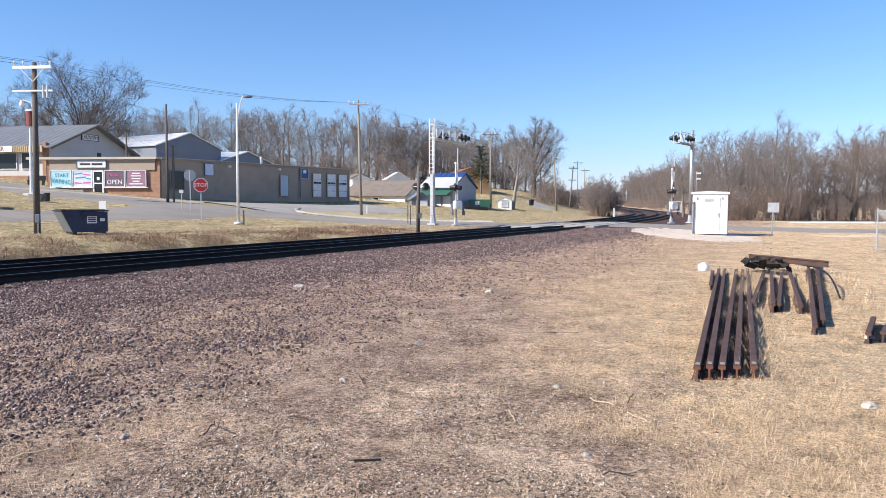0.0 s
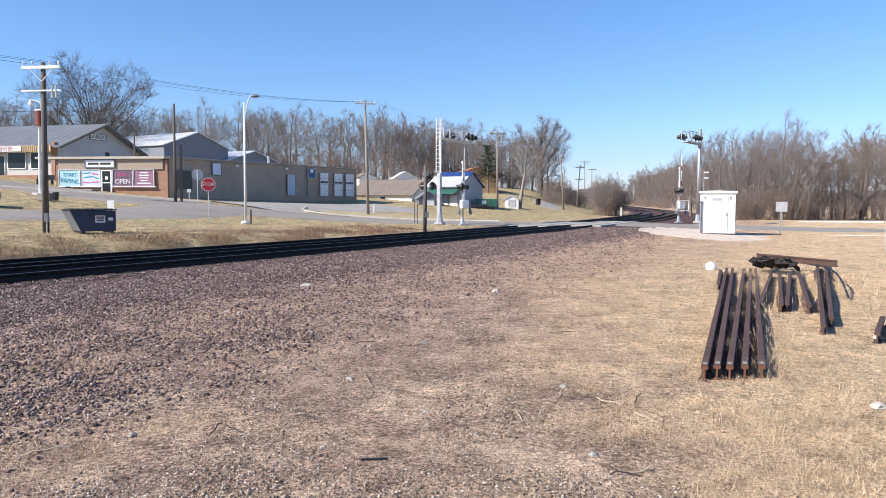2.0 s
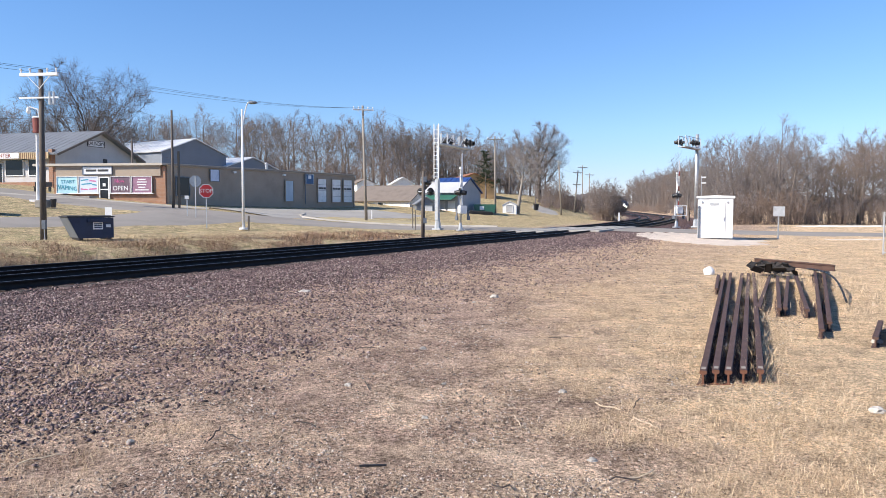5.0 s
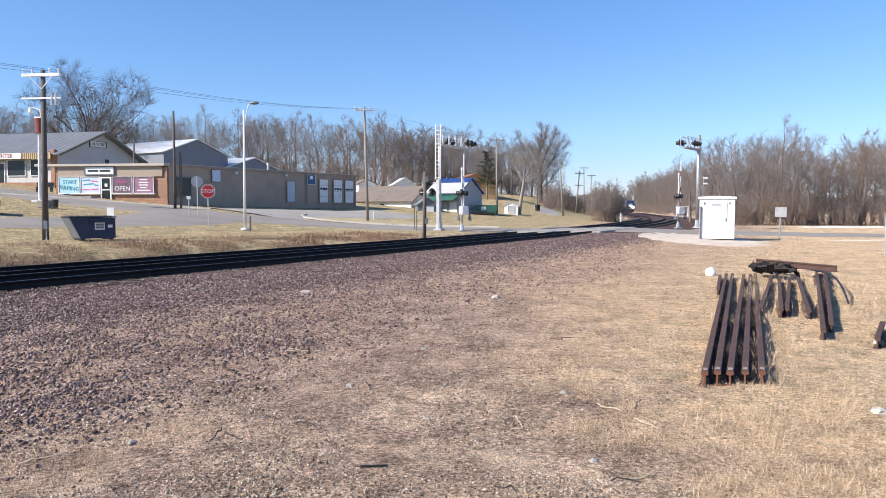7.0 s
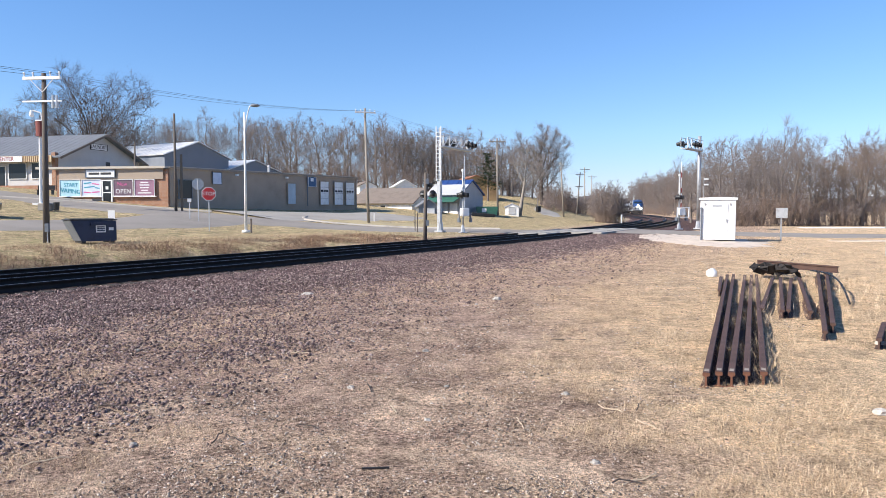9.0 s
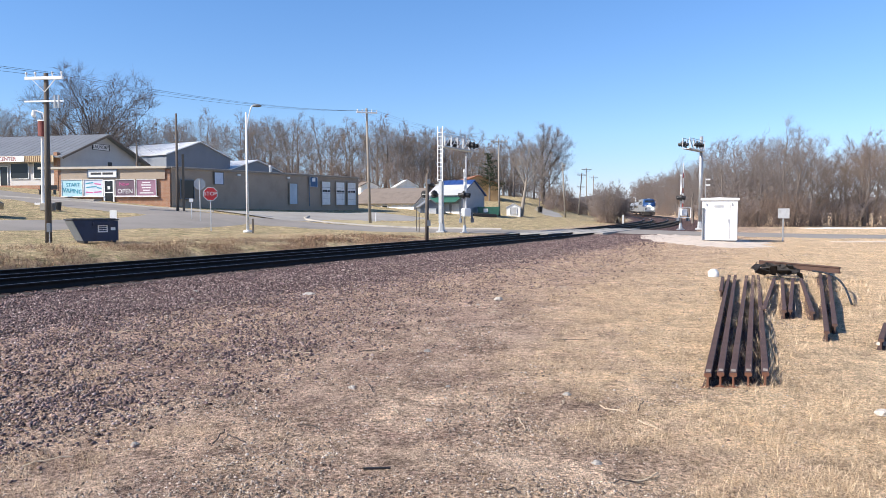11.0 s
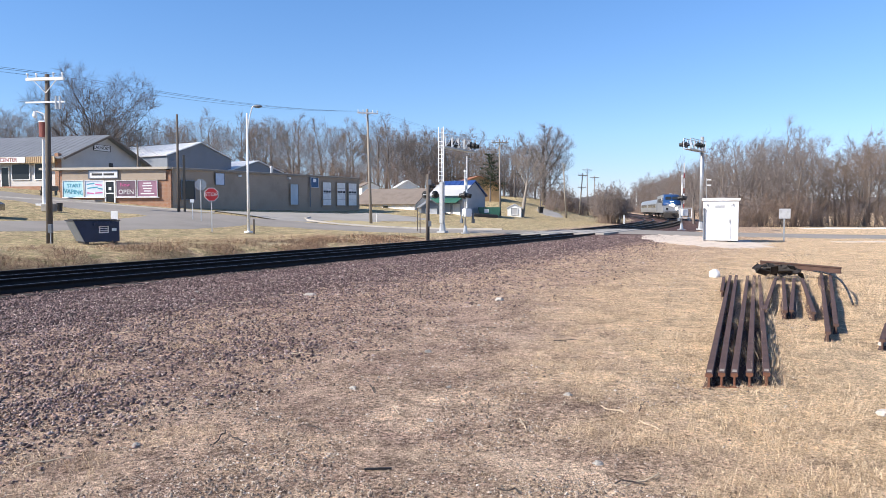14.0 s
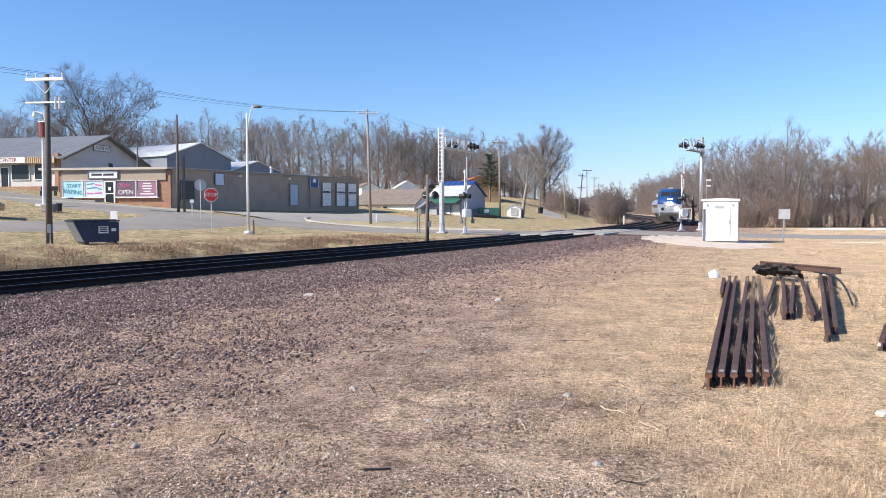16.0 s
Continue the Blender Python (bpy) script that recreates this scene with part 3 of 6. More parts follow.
def side_wall_things():
    y = -0.06
    panel(store, "window", 1.8, 2.9, 1.5, 1.75, y, M_DARKGLASS, M_SLATEMETAL, base=SIDE, label="dark side window")
    panel(store, "wall_poster", 5.72, 4.4, 1.1, 1.15, y, M_LILAC, M_SLATEMETAL, base=SIDE, frame_w=0.05, label="framed faded poster on the wall")
    side_door = panel(store, "door", 16.47, 2.45, 1.25, 2.3, y, M_DOORBLUE, M_TAN, base=SIDE, label="pale blue steel door")
    bm = bmesh.new()
    ball(bm, SIDE @ Vector((16.95, y - 0.1, 3.5)), 0.05)
    part("door_knob", bm, M_ALU, side_door)
    blue = panel(store, "sign_board", 19.83, 4.5, 1.3, 1.1, y - 0.04, surface("faded_blue_sign", (0.06, 0.13, 0.25), 0.8, 3, 30), M_WHITE, base=SIDE, label="faded blue sign board", frame_w=0.03)
    bm = bmesh.new()
    box(bm, (0.5, 0.012, 0.4), SIDE @ pose(19.83, y - 0.1, 5.1))
    part("print_bar", bm, M_PAPER, blue)
    for x, w in ((22.08, 1.65), (24.71, 1.75), (26.9, 1.75)):
        d = panel(store, "garage_door", x, 2.4, w - 0.15, 2.75, y + 0.02, M_WHITE, M_TAN, base=SIDE, label="white overhead garage door with small panes")
        for k in range(1, 4):
            bm = bmesh.new()
            box(bm, (w - 0.15, 0.02, 0.025), SIDE @ pose(x, y - 0.04, 2.4 + 2.75 * k / 4))
            part("panel_joint", bm, M_SLATEMETAL, d)
        for k in (-1, 0, 1):
            bm = bmesh.new()
            box(bm, (0.34, 0.02, 0.24), SIDE @ pose(x + k * (w - 0.3) / 3, y - 0.045, 3.92))
            part("pane", bm, M_DARKGLASS, d)
    bm = bmesh.new()
    bar(bm, SIDE @ Vector((19.05, -0.15, 2.2)), SIDE @ Vector((19.05, -0.15, 5.7)), 0.1, 0.1)
    part("downpipe", bm, M_SLATEMETAL, store)
    bm = bmesh.new()
    box(bm, (28.6, 0.12, 0.14), SIDE @ pose(14.3, -0.12, STORE_TOP + 0.02))
    part("gutter", bm, M_PALEWOOD, store)
    for x, z in ((8.3, 5.3), (15.6, 5.3)):
        bm = bmesh.new()
        box(bm, (0.3, 0.25, 0.2), SIDE @ pose(x, -0.18, z))
        part("wall_lamp", bm, M_WHITE, store)
    bm = bmesh.new()
    rod(bm, SIDE @ Vector((16.0, 3.0, 5.8)), SIDE @ Vector((16.0, 3.0, 6.7)), 0.15, 0.15, 10)
    rod(bm, SIDE @ Vector((16.0, 3.0, 6.7)), SIDE @ Vector((16.0, 3.0, 6.95)), 0.24, 0.05, 10)
    part("roof_vent", bm, M_ALU, store)


side_wall_things()


M_PALESIDING = surface("white_lap_siding", (0.52, 0.51, 0.5), 0.9, 0.5, 14, 0.7, 0, 0.1)


def build_laundry():
    b = gabled("laundry_building", "pale grey gabled laundry with ribbed metal roof", "laundry building", (-43.7, 84.0), 76, 14.2, 34, 3.45, 6.4, 4.5, M_PALESIDING, M_ROOFGREY, 0.9, "dark grey ribbed metal roof")
    # the gable wall faces its own -y
    sign = panel(b, "sign_board", 6.6, 4.6, 2.9, 0.66, -0.02, M_PAPER, M_LETTER, label="white sign board with black lettering", frame_w=0.05)
    letters("LAUNDRY", 0.62, M_LETTER, sign, pose(6.6, -0.09, 4.93))
    panel(b, "vent", 8.2, 2.6, 0.7, 0.6, 0, M_BLACK)
    # the front faces its own -x
    fr = pose(0, 0, 0, 0, 0, -90)
    bm = bmesh.new()
    box(bm, (30, 0.2, 1.0), fr @ pose(-15.2, -0.15, -0.9))
    part("brick_base", bm, M_BRICK, b, "orange brick lower wall")
    bm = bmesh.new()
    box(bm, (33, 0.12, 0.72), fr @ pose(-16.6, -0.95, 2.7))
    fascia = part("fascia", bm, M_CREAM, b, "ribbed cream and brown fascia board")
    bm = bmesh.new()
    box(bm, (0.09, 0.03, 0.68))
    batten = mesh_of("batten", bm, surface("brown_batten", (0.2, 0.11, 0.06), 0.8, 2, 30))
    for i in range(64):
        r = new("batten", batten)
        r.parent, r.matrix_basis = fascia, fr @ pose(-0.4 - 0.26 * i, -1.02, 2.72)
    name_board = panel(b, "sign_board", -6.3, 2.76, 4.6, 0.62, -1.03, M_PAPER, label="white sign board on the fascia", base=fr)
    letters("CENTER", 0.66, M_DULLRED, name_board, fr @ pose(-6.3, -1.1, 3.07))
    for sx, ex in ((-0.75, 7.1), (14.95, 7.1)):      # dark boards along the gable's edge
        bm = bmesh.new()
        bar(bm, (sx, -0.93, 3.45 - 0.75 * 2.95 / 7.1), (ex, -0.93, 6.42), 0.06, 0.26)
        part("gable_board", bm, M_SHINGLE, b, "dark brown gable board")
    for x, w in ((-2.6, 2.0), (-5.6, 2.4), (-9.6, 2.2), (-13.0, 2.2)):
        panel(b, "window", x, 0.9, w, 1.75, -0.02, M_DARKGLASS, M_WHITE, base=fr, label="dark shop window in white frame")
    panel(b, "door", -7.8, -0.2, 1.0, 2.5, -0.02, M_DARKGLASS, M_WHITE, base=fr, label="dark glazed door")
    bm = bmesh.new()
    box(bm, (0.5, 0.5, 6.0), pose(-0.2, 0.3, -2.2))
    part("corner_pier", bm, M_BRICK, b)
    return b


laundry = build_laundry()
gabled("metal_building", "white ribbed steel storage building with pale roof", "metal building", (-38.8, 103), 58, 11.5, 17, 5.6, 7.7, 3.9, M_SHADEDWALL, M_ROOFWHITE, 0.3, ribs=1.2)
gabled("metal_building", "smaller pale steel storage building with white roof", "metal building", (-32.4, 112), 58, 10.5, 14, 4.0, 5.6, 3.9, M_SHADEDWALL, M_ROOFWHITE, 0.3, ribs=1.2)
h1 = gabled("house", "low white house with brown shingle roof", "house", (-4.2, 101), 66, 8.5, 9.6, 0.95, 3.0, 1.75, M_WHITE, M_SHINGLE, 0.4, ribs=0)
panel(h1, "window", -4.5, 0.0, 0.8, 0.6, -0.02, M_DARKGLASS, M_WHITE, base=pose(0, 0, 0, 0, 0, -90))
h2 = gabled("blue_roof_building", "pale metal shed building with blue and white roof", "shed building", (2.35, 98.0), 54, 5.5, 5.2, 3.0, 4.9, 0.8, M_SIDING, M_BLUEROOF, 0.25)
bm = bmesh.new()
prism(bm, [(-0.4, 2.9), (1.65, 4.3), (1.65, 4.4), (-0.4, 3.02)], 5.8, pose(0, -0.3, 0))
part("lower_roof", bm, M_SIDING, h2, "pale lower half of the roof")
bm = bmesh.new()
prism(bm, [(-1.5, 1.95), (0.02, 2.6), (0.02, 2.7), (-1.5, 2.05)], 5.2)
part("awning", bm, M_GREEN, h2, "dark green awning roof")
for y in (1.0, 2.6, 4.2):
    panel(h2, "garage_door", -y, 0.05, 1.2, 1.75, -0.02, M_WHITE, M_SIDING, base=pose(0, 0, 0, 0, 0, -90))
g1 = gabled("garage", "small dark gabled garage with white doors", "garage", (-3.1, 95.5), 8, 2.6, 4, 1.2, 2.1, 0.95, M_SLATEMETAL, M_ROOFGREY, 0.2, ribs=0)
panel(g1, "garage_door", 1.3, 0.05, 1.5, 1.0, -0.02, M_WHITE, M_SLATEMETAL)
h3 = gabled("house", "small white gabled house up the hill", "house", (-8.9, 138), 12, 3.9, 6, 2.2, 3.4, 3.9, M_WHITE, M_ROOFWHITE, 0.3, ribs=0)
panel(h3, "window", 2, 0.9, 0.9, 0.9, -0.02, M_DARKGLASS, M_SIDING)
gabled("house", "white house among bare trees up the hill", "house", (-15.8, 140), 20, 3.4, 6, 2.6, 3.4, 3.7, M_WHITE, M_SHINGLE, 0.3, ribs=0)
gabled("house", "ochre house with red brown roof up the hill", "house", (2.2, 140), 12, 8.6, 8, 2.4, 4.0, 4.2, M_OCHRE, surface("red_brown_roof", (0.3, 0.13, 0.07), 0.8, 1, 20), 0.4, ribs=0)
ws = gabled("garden_shed", "small white garden shed with barn doors", "shed", (9.1, 107.5), -8, 2.0, 2.2, 0.95, 1.45, 1.1, M_WHITE, M_SIDING, 0.1, ribs=0)
panel(ws, "door", 1.0, 0.05, 0.9, 0.95, 0.0, M_SIDING, M_WHITE, frame_w=0.05)


def build_bungalow():
    """The crossing's signal equipment house."""
    b = thing("signal_bungalow", pose(15.85, 42.3, 0.06, 0, 0, -21), "white painted steel railway signal equipment house on gravel pad", "equipment house")
    bm = bmesh.new()
    box(bm, (1.88, 1.9, 2.26))
    soften(bm, 0.02, 2)
    part("body", bm, M_WHITE, b)
    bm = bmesh.new()
    prism(bm, [(-1.02, 2.26), (1.02, 2.26), (1.02, 2.38), (0, 2.42), (-1.02, 2.38)], 2.04, pose(0, -1.02, 0))
    part("roof", bm, M_WHITE, b)
    bm = bmesh.new()
    box(bm, (0.86, 0.03, 1.95), pose(0.1, -0.965, 0.12))
    soften(bm, 0.008, 1)
    door = part("door", bm, M_WHITE, b)
    bm = bmesh.new()
    box(bm, (0.04, 0.06, 0.2), pose(0.45, -1.0, 1.0))
    part("handle", bm, M_GALV, door)
    for k in (-0.72, 0.62):
        bm = bmesh.new()
        rod(bm, (k, -0.99, 2.0), (k, -0.99, 2.1), 0.05, 0.04, 8)
        part("lifting_lug", bm, M_GALV, b)
    bm = bmesh.new()
    box(bm, (0.5, 0.012, 0.14), pose(-0.05, -0.985, 1.85))
    part("print_bar", bm, M_GALV, b, "faint grey stencil")
    bm = bmesh.new()
    rod(bm, (-0.88, -1.0, 0), (-0.88, -1.0, 1.75), 0.05, 0.05, 10)
    ball(bm, (-0.88, -1.0, 1.78), 0.07)
    part("conduit", bm, M_SLATEMETAL, b, "grey conduit pipe")
    return b


bungalow = build_bungalow()


# ---- poles ----
def utility_pole(x, y, top, arms, lean=(0.0, 0.0), mat=None, r=0.15, label="weathered wooden utility pole with crossarms"):
    z = gz(x, y)
    p = thing("utility_pole", pose(x, y, z), label, "utility pole", "utility poles along the road")
    h = top - z
    bm = bmesh.new()
    rod(bm, (0, 0, -0.3), (lean[0], lean[1], h), r, r * 0.65, 12)
    part("pole", bm, mat or M_WOOD, p, smooth=True)
    for dz, half, rot, m in arms:
        a = part("crossarm", bmesh.new(), m, p)
        bm = bmesh.new()
        box(bm, (2 * half, 0.1, 0.14), pose(0, -0.14, -0.07))
        soften(bm, 0.01, 1)
        bm.to_mesh(a.data)
        bm.free()
        f = (h - dz) / h
        a.matrix_basis = pose(lean[0] * f, lean[1] * f, h - dz, 0, 0, rot)
        for k in (-0.92, -0.45, 0.45, 0.92) if half > 0.9 else (-0.9, 0.9):
            bm = bmesh.new()
            rod(bm, (k * half, -0.14, 0.07), (k * half, -0.14, 0.2), 0.03, 0.03, 8)
            ball(bm, (k * half, -0.14, 0.23), 0.055, (1, 1, 1.1), 8, 6)
            part("insulator", bm, M_WHITE, a)
        for k in (-1, 1):
            bm = bmesh.new()
            bar(bm, (k * half * 0.6, -0.16, -0.06), (0, -0.12, -0.06 - half * 0.6), 0.04, 0.02)
            part("brace", bm, m, a)
    return p


utility_pole(-18.35, 34.0, 8.05, [(0.25, 0.95, -8, M_WHITE)], (0.1, 0))
utility_pole(-7.05, 70.0, 11.35, [(0.4, 1.0, 20, M_WHITE)], (-0.3, 0), M_PALEWOOD)
utility_pole(7.8, 104.0, 11.8, [(0.5, 1.2, 10, M_PALEWOOD)], (-0.15, 0), M_PALEWOOD)
utility_pole(20.6, 125.0, 9.8, [(0.5, 1.1, 60, M_PALEWOOD)], (-0.6, 0), M_PALEWOOD)
utility_pole(-23.2, 64.0, 10.1, [], (0, 0), r=0.13, label="bare wooden pole with no crossarms")


# ---- signals, signs, street furniture ----
def ring_disc(bm, at, r, depth=0.05, sides=20):
    """A disc in the x-z plane of at."""
    q = at @ pose(0, 0, 0, 90)
    bmesh.ops.create_cone(bm, cap_ends=True, segments=sides, radius1=r, radius2=r, depth=depth, matrix=q)


def flasher(parent, at):
    """One crossing flasher: black background disc, hood and dark red lens; faces -y of at."""
    bm = bmesh.new()
    ring_disc(bm, at, 0.3, 0.04, 24)
    lamp = part("flasher", bm, M_BLACK, parent)
    bm = bmesh.new()
    rod(bm, at @ Vector((0, 0.3, 0)), at @ Vector((0, 0.02, 0)), 0.1, 0.18, 14)
    part("housing", bm, M_BLACK, lamp)
    bm = bmesh.new()
    rod(bm, at @ Vector((0, -0.03, 0)), at @ Vector((0, -0.34, -0.05)), 0.17, 0.17, 14, caps=False)
    part("hood", bm, M_BLACK, lamp)
    bm = bmesh.new()
    ring_disc(bm, at @ pose(0, -0.04, 0), 0.13, 0.02, 16)
    part("lens", bm, M_RED, lamp)


def flasher_pair(parent, at, gap=0.38):
    bm = bmesh.new()
    bar(bm, at @ Vector((-gap, 0.3, 0)), at @ Vector((gap, 0.3, 0)), 0.06, 0.06)
    part("crossarm", bm, M_ALU, parent)
    for k in (-1, 1):
        flasher(parent, at @ pose(k * gap, 0, 0))


def cantilever(x, y, top, turn, reach, lattice, label):
    """A cantilever signal: mast, ladder, arm with walkway and rails along +x of its own space, flashers on it."""
    z = gz(x, y)
    c = thing("cantilever_signal", pose(x, y, z, 0, 0, turn), label, "crossing signal", "crossing signals")
    h = top - z
    bm = bmesh.new()
    box(bm, (0.66, 0.66, 0.12), pose(0, 0, 0))
    rod(bm, (0, 0, 0.1), (0, 0, 0.75), 0.27, 0.2, 8)
    part("foundation", bm, M_GALV, c, "flared aluminium foot")
    bm = bmesh.new()
    rod(bm, (0, 0, 0.7), (0, 0, h), *((0.11, 0.1) if lattice else (0.17, 0.16)), 16)
    part("mast", bm, M_ALU, c, smooth=True)
    if lattice:
        bm = bmesh.new()
        box(bm, (0.34, 0.3, h * 0.4), pose(-0.08, 0, 0.7))
        soften(bm, 0.03, 2)
        part("lower_shaft", bm, M_ALU, c, "plain aluminium lower shaft")
        ladder = None
        for k in (-0.2, 0.2):
            bm = bmesh.new()
            bar(bm, (-0.24, k, h * 0.4 + 0.7), (-0.24, k, h + 0.1), 0.05, 0.05)
            ob = part("ladder_rail", bm, M_WHITE, c)
            ladder = ladder or ob
        bm = bmesh.new()
        bar(bm, (-0.24, -0.2, 0), (-0.24, 0.2, 0), 0.04, 0.04)
        rung = mesh_of("rung", bm, M_WHITE)
        for i in range(int((h * 0.6 - 0.8) / 0.32)):
            r = new("rung", rung)
            r.parent, r.matrix_basis = ladder, pose(0, 0, h * 0.4 + 0.85 + 0.32 * i)
        for zz in (4.6, 6.4):
            bm = bmesh.new()
            bar(bm, (-0.24, 0, zz), (0, 0, zz), 0.05, 0.05)
            part("ladder_bracket", bm, M_ALU, c)
    lo, hi = h - 1.35, h - 0.45
    for k in (-0.3, 0.3):
        for zz in (lo, hi):
            bm = bmesh.new()
            bar(bm, (-0.15, k, zz), (reach, k, zz), 0.05, 0.05)
            part("arm_chord", bm, M_ALU, c)
        n = max(3, int(reach / 1.0))
        for i in range(n + 1):
            xx = reach * i / n
            bm = bmesh.new()
            bar(bm, (xx, k, lo), (xx, k, hi), 0.045, 0.045)
            part("arm_post", bm, M_ALU, c)
            if i < n:
                bm = bmesh.new()
                bar(bm, (xx, k, lo), (reach * (i + 1) / n, k, hi), 0.04, 0.04)
                part("arm_brace", bm, M_ALU, c)
    bm = bmesh.new()
    box(bm, (reach + 0.2, 0.6, 0.05), pose(reach / 2, 0, lo - 0.08))
    part("walkway", bm, M_GALV, c, "pale grating walkway")
    for f, back in ((0.85, -90), (0.5, 90)):
        flasher_pair(c, pose(reach * f, -0.42 if back < 0 else 0.42, (lo + hi) / 2 - 0.05, 0, 0, 0 if back < 0 else 180), 0.36)
    return c


left_signal = cantilever(-0.2, 55.8, 7.95, 64, 5.6, True, "aluminium cantilever crossing signal with ladder and flashers")
for zz, t in ((3.6, 0), (2.9, 60)):
    flasher_pair(left_signal, pose(0.3, 1.2, zz, 0, 0, 25 + t), 0.45)
bm = bmesh.new()
bar(bm, (0, 0, 3.6), (0.3, 1.2, 3.6), 0.1, 0.1)
part("side_bracket", bm, M_ALU, left_signal)
cantilever(24.0, 69.0, 8.6, 233, 4.2, False, "aluminium cantilever crossing signal over the road")


def crossing_gate(x, y, turn, label, tall=5.9, striped=True):
    z = gz(x, y)
    g = thing("crossing_gate", pose(x, y, z, 0, 0, turn), label, "crossing gate", "crossing gates")
    bm = bmesh.new()
    box(bm, (0.5, 0.5, 0.1))
    rod(bm, (0, 0, 0.08), (0, 0, 0.6), 0.18, 0.1, 8)
    part("foot", bm, M_ALU, g)
    bm = bmesh.new()
    rod(bm, (0, 0, 0.5), (0, 0, tall * 0.8), 0.075, 0.07, 12)
    part("mast", bm, M_ALU, g, smooth=True)
    bm = bmesh.new()
    box(bm, (0.55, 0.6, 0.62), pose(0, -0.35, 1.25))
    soften(bm, 0.05, 2)
    part("mechanism", bm, M_WHITE, g, "white gate mechanism box")
    for k in (-0.42, 0.42):
        bm = bmesh.new()
        bar(bm, (k, -0.35, 1.55), (k * 1.1, -0.4, 0.95), 0.06, 0.14)
        box(bm, (0.1, 0.4, 0.3), pose(k * 1.1, -0.4, 0.8))
        part("counterweight", bm, M_SLATEMETAL, g)
    for zz in (1.1, 1.95) if striped else ():
        bm = bmesh.new()
        bar(bm, (-0.55, -0.7, zz), (0.55, -0.7, zz), 0.07, 0.07)
        part("guard_bar", bm, M_WHITE, g)
    for k in (-0.55, 0.55) if striped else ():
        bm = bmesh.new()
        bar(bm, (k, -0.7, 1.1), (k, -0.7, 1.98), 0.07, 0.07)
        part("guard_bar", bm, M_WHITE, g)
    n = 9
    for i in range(n):
        bm = bmesh.new()
        z0, z1 = 1.9 + (tall - 1.9) * i / n, 1.9 + (tall - 1.9) * (i + 1) / n
        bar(bm, (0, -0.32, z0), (0, -0.32, z1), 0.07, 0.05)
        part("arm_stripe", bm, M_DULLRED if striped and i % 3 == 0 else M_WHITE, g)
    flasher_pair(g, pose(0, -0.1, 2.85, 0, 0, 60), 0.4)
    flasher_pair(g, pose(0, 0.1, 2.85, 0, 0, 240), 0.4)
    for r in (-45, 45):
        bm = bmesh.new()
        box(bm, (1.2, 0.02, 0.22), pose(0, -0.1 - 0.01 * (r > 0), 3.6, 0, 0, 60) @ pose(0, 0, 0, 0, r))
        part("crossbuck_blade", bm, M_WHITE, g)
    bm = bmesh.new()
    rod(bm, (0, 0, tall * 0.8), (0, 0, tall * 0.8 + 0.16), 0.14, 0.1, 12)
    part("bell", bm, M_ALU, g)
    return g


crossing_gate(1.5, 54.6, 20, "raised crossing gate with white mechanism beside the road", 5.7, False)
crossing_gate(20.9, 65.0, 12, "raised red and white striped crossing gate", 5.9)


def post(name, x, y, h, label, category, w=0.06, mat=None, lean=(0, 0)):
    t = thing(name, pose(x, y, gz(x, y)), label, category)
    bm = bmesh.new()
    bar(bm, (0, 0, -0.2), (lean[0], lean[1], h), w, w * 0.6)
    part("post", bm, mat or M_GALV, t)
    return t


def octagon(bm, r, at, depth=0.02):
    prism(bm, [(r * math.cos(math.pi / 8 + i * math.pi / 4), r * math.sin(math.pi / 8 + i * math.pi / 4)) for i in range(8)], depth, at)


def stop_sign(x, y, centre, turn, r, label, text=True):
    s = post("stop_sign", x, y, centre - gz(x, y) + r * 0.8, label, "stop sign")
    at = pose(0, -0.05, centre - gz(x, y)) if not turn else pose(0, 0, centre - gz(x, y), 0, 0, turn) @ pose(0, -0.05, 0)
    bm = bmesh.new()
    octagon(bm, r * 1.08, at)
    plate = part("plate", bm, M_GALV if not text else M_PAPER, s)
    if text:
        bm = bmesh.new()
        octagon(bm, r * 0.98, at @ pose(0, -0.006, 0), 0.012)
        part("red_face", bm, M_RED, plate)
        letters("STOP", r * 0.78, M_PAPER, plate, at @ pose(0, -0.012, 0), 0.008)
    return s


stop_sign(-15.25, 48.0, 2.83, 17, 0.44, "red stop sign with white letters on steel post")
stop_sign(-18.6, 56.0, 3.75, 200, 0.42, "back of a grey stop sign on steel post", False)


def plate_sign(name, x, y, z0, w, h, turn, label, mat, posts=M_GALV):
    s = post(name, x, y, z0 + h, label, "road sign", 0.07, posts)
    bm = bmesh.new()
    box(bm, (w, 0.015, h), pose(0, -0.05, z0, 0, 0, turn))
    part("plate", bm, mat, s)
    return s


plate_sign("road_sign", 20.0, 43.4, 1.3, 0.62, 0.58, -25, "back of a bare metal road sign on steel post", M_GALV)
plate_sign("road_sign", -17.1, 38.0, 1.0, 0.36, 0.46, 0, "small white sign on slim post behind the dumpster", M_PAPER, M_BLACK)
plate_sign("parking_sign", -19.6, 57.0, 1.35, 0.3, 0.25, 10, "small white sign on a slim post", M_PAPER)
for px_, py_, hh in ((-2.2, 58.5, 1.9), (-1.95, 57.2, 1.5)):
    post("marker_post", px_, py_, hh, "thin weathered marker post beside the road", "post", 0.07, M_WOOD)
post("marker_post", -7.0, 75.0, 0.8, "short pale marker post at the lot edge", "post", 0.1, M_WHITE)
post("track_post", 23.6, 97.0, 1.2, "short white track marker post", "post", 0.18, M_WHITE)
post("track_post", 26.6, 112.0, 1.0, "short white track marker post", "post", 0.16, M_WHITE)
for xx, yy in ((45.8, 76), (58, 90)):
    post("marker_post", xx, yy, 1.6, "thin weathered marker post beside the road", "post", 0.07, M_PALEWOOD)

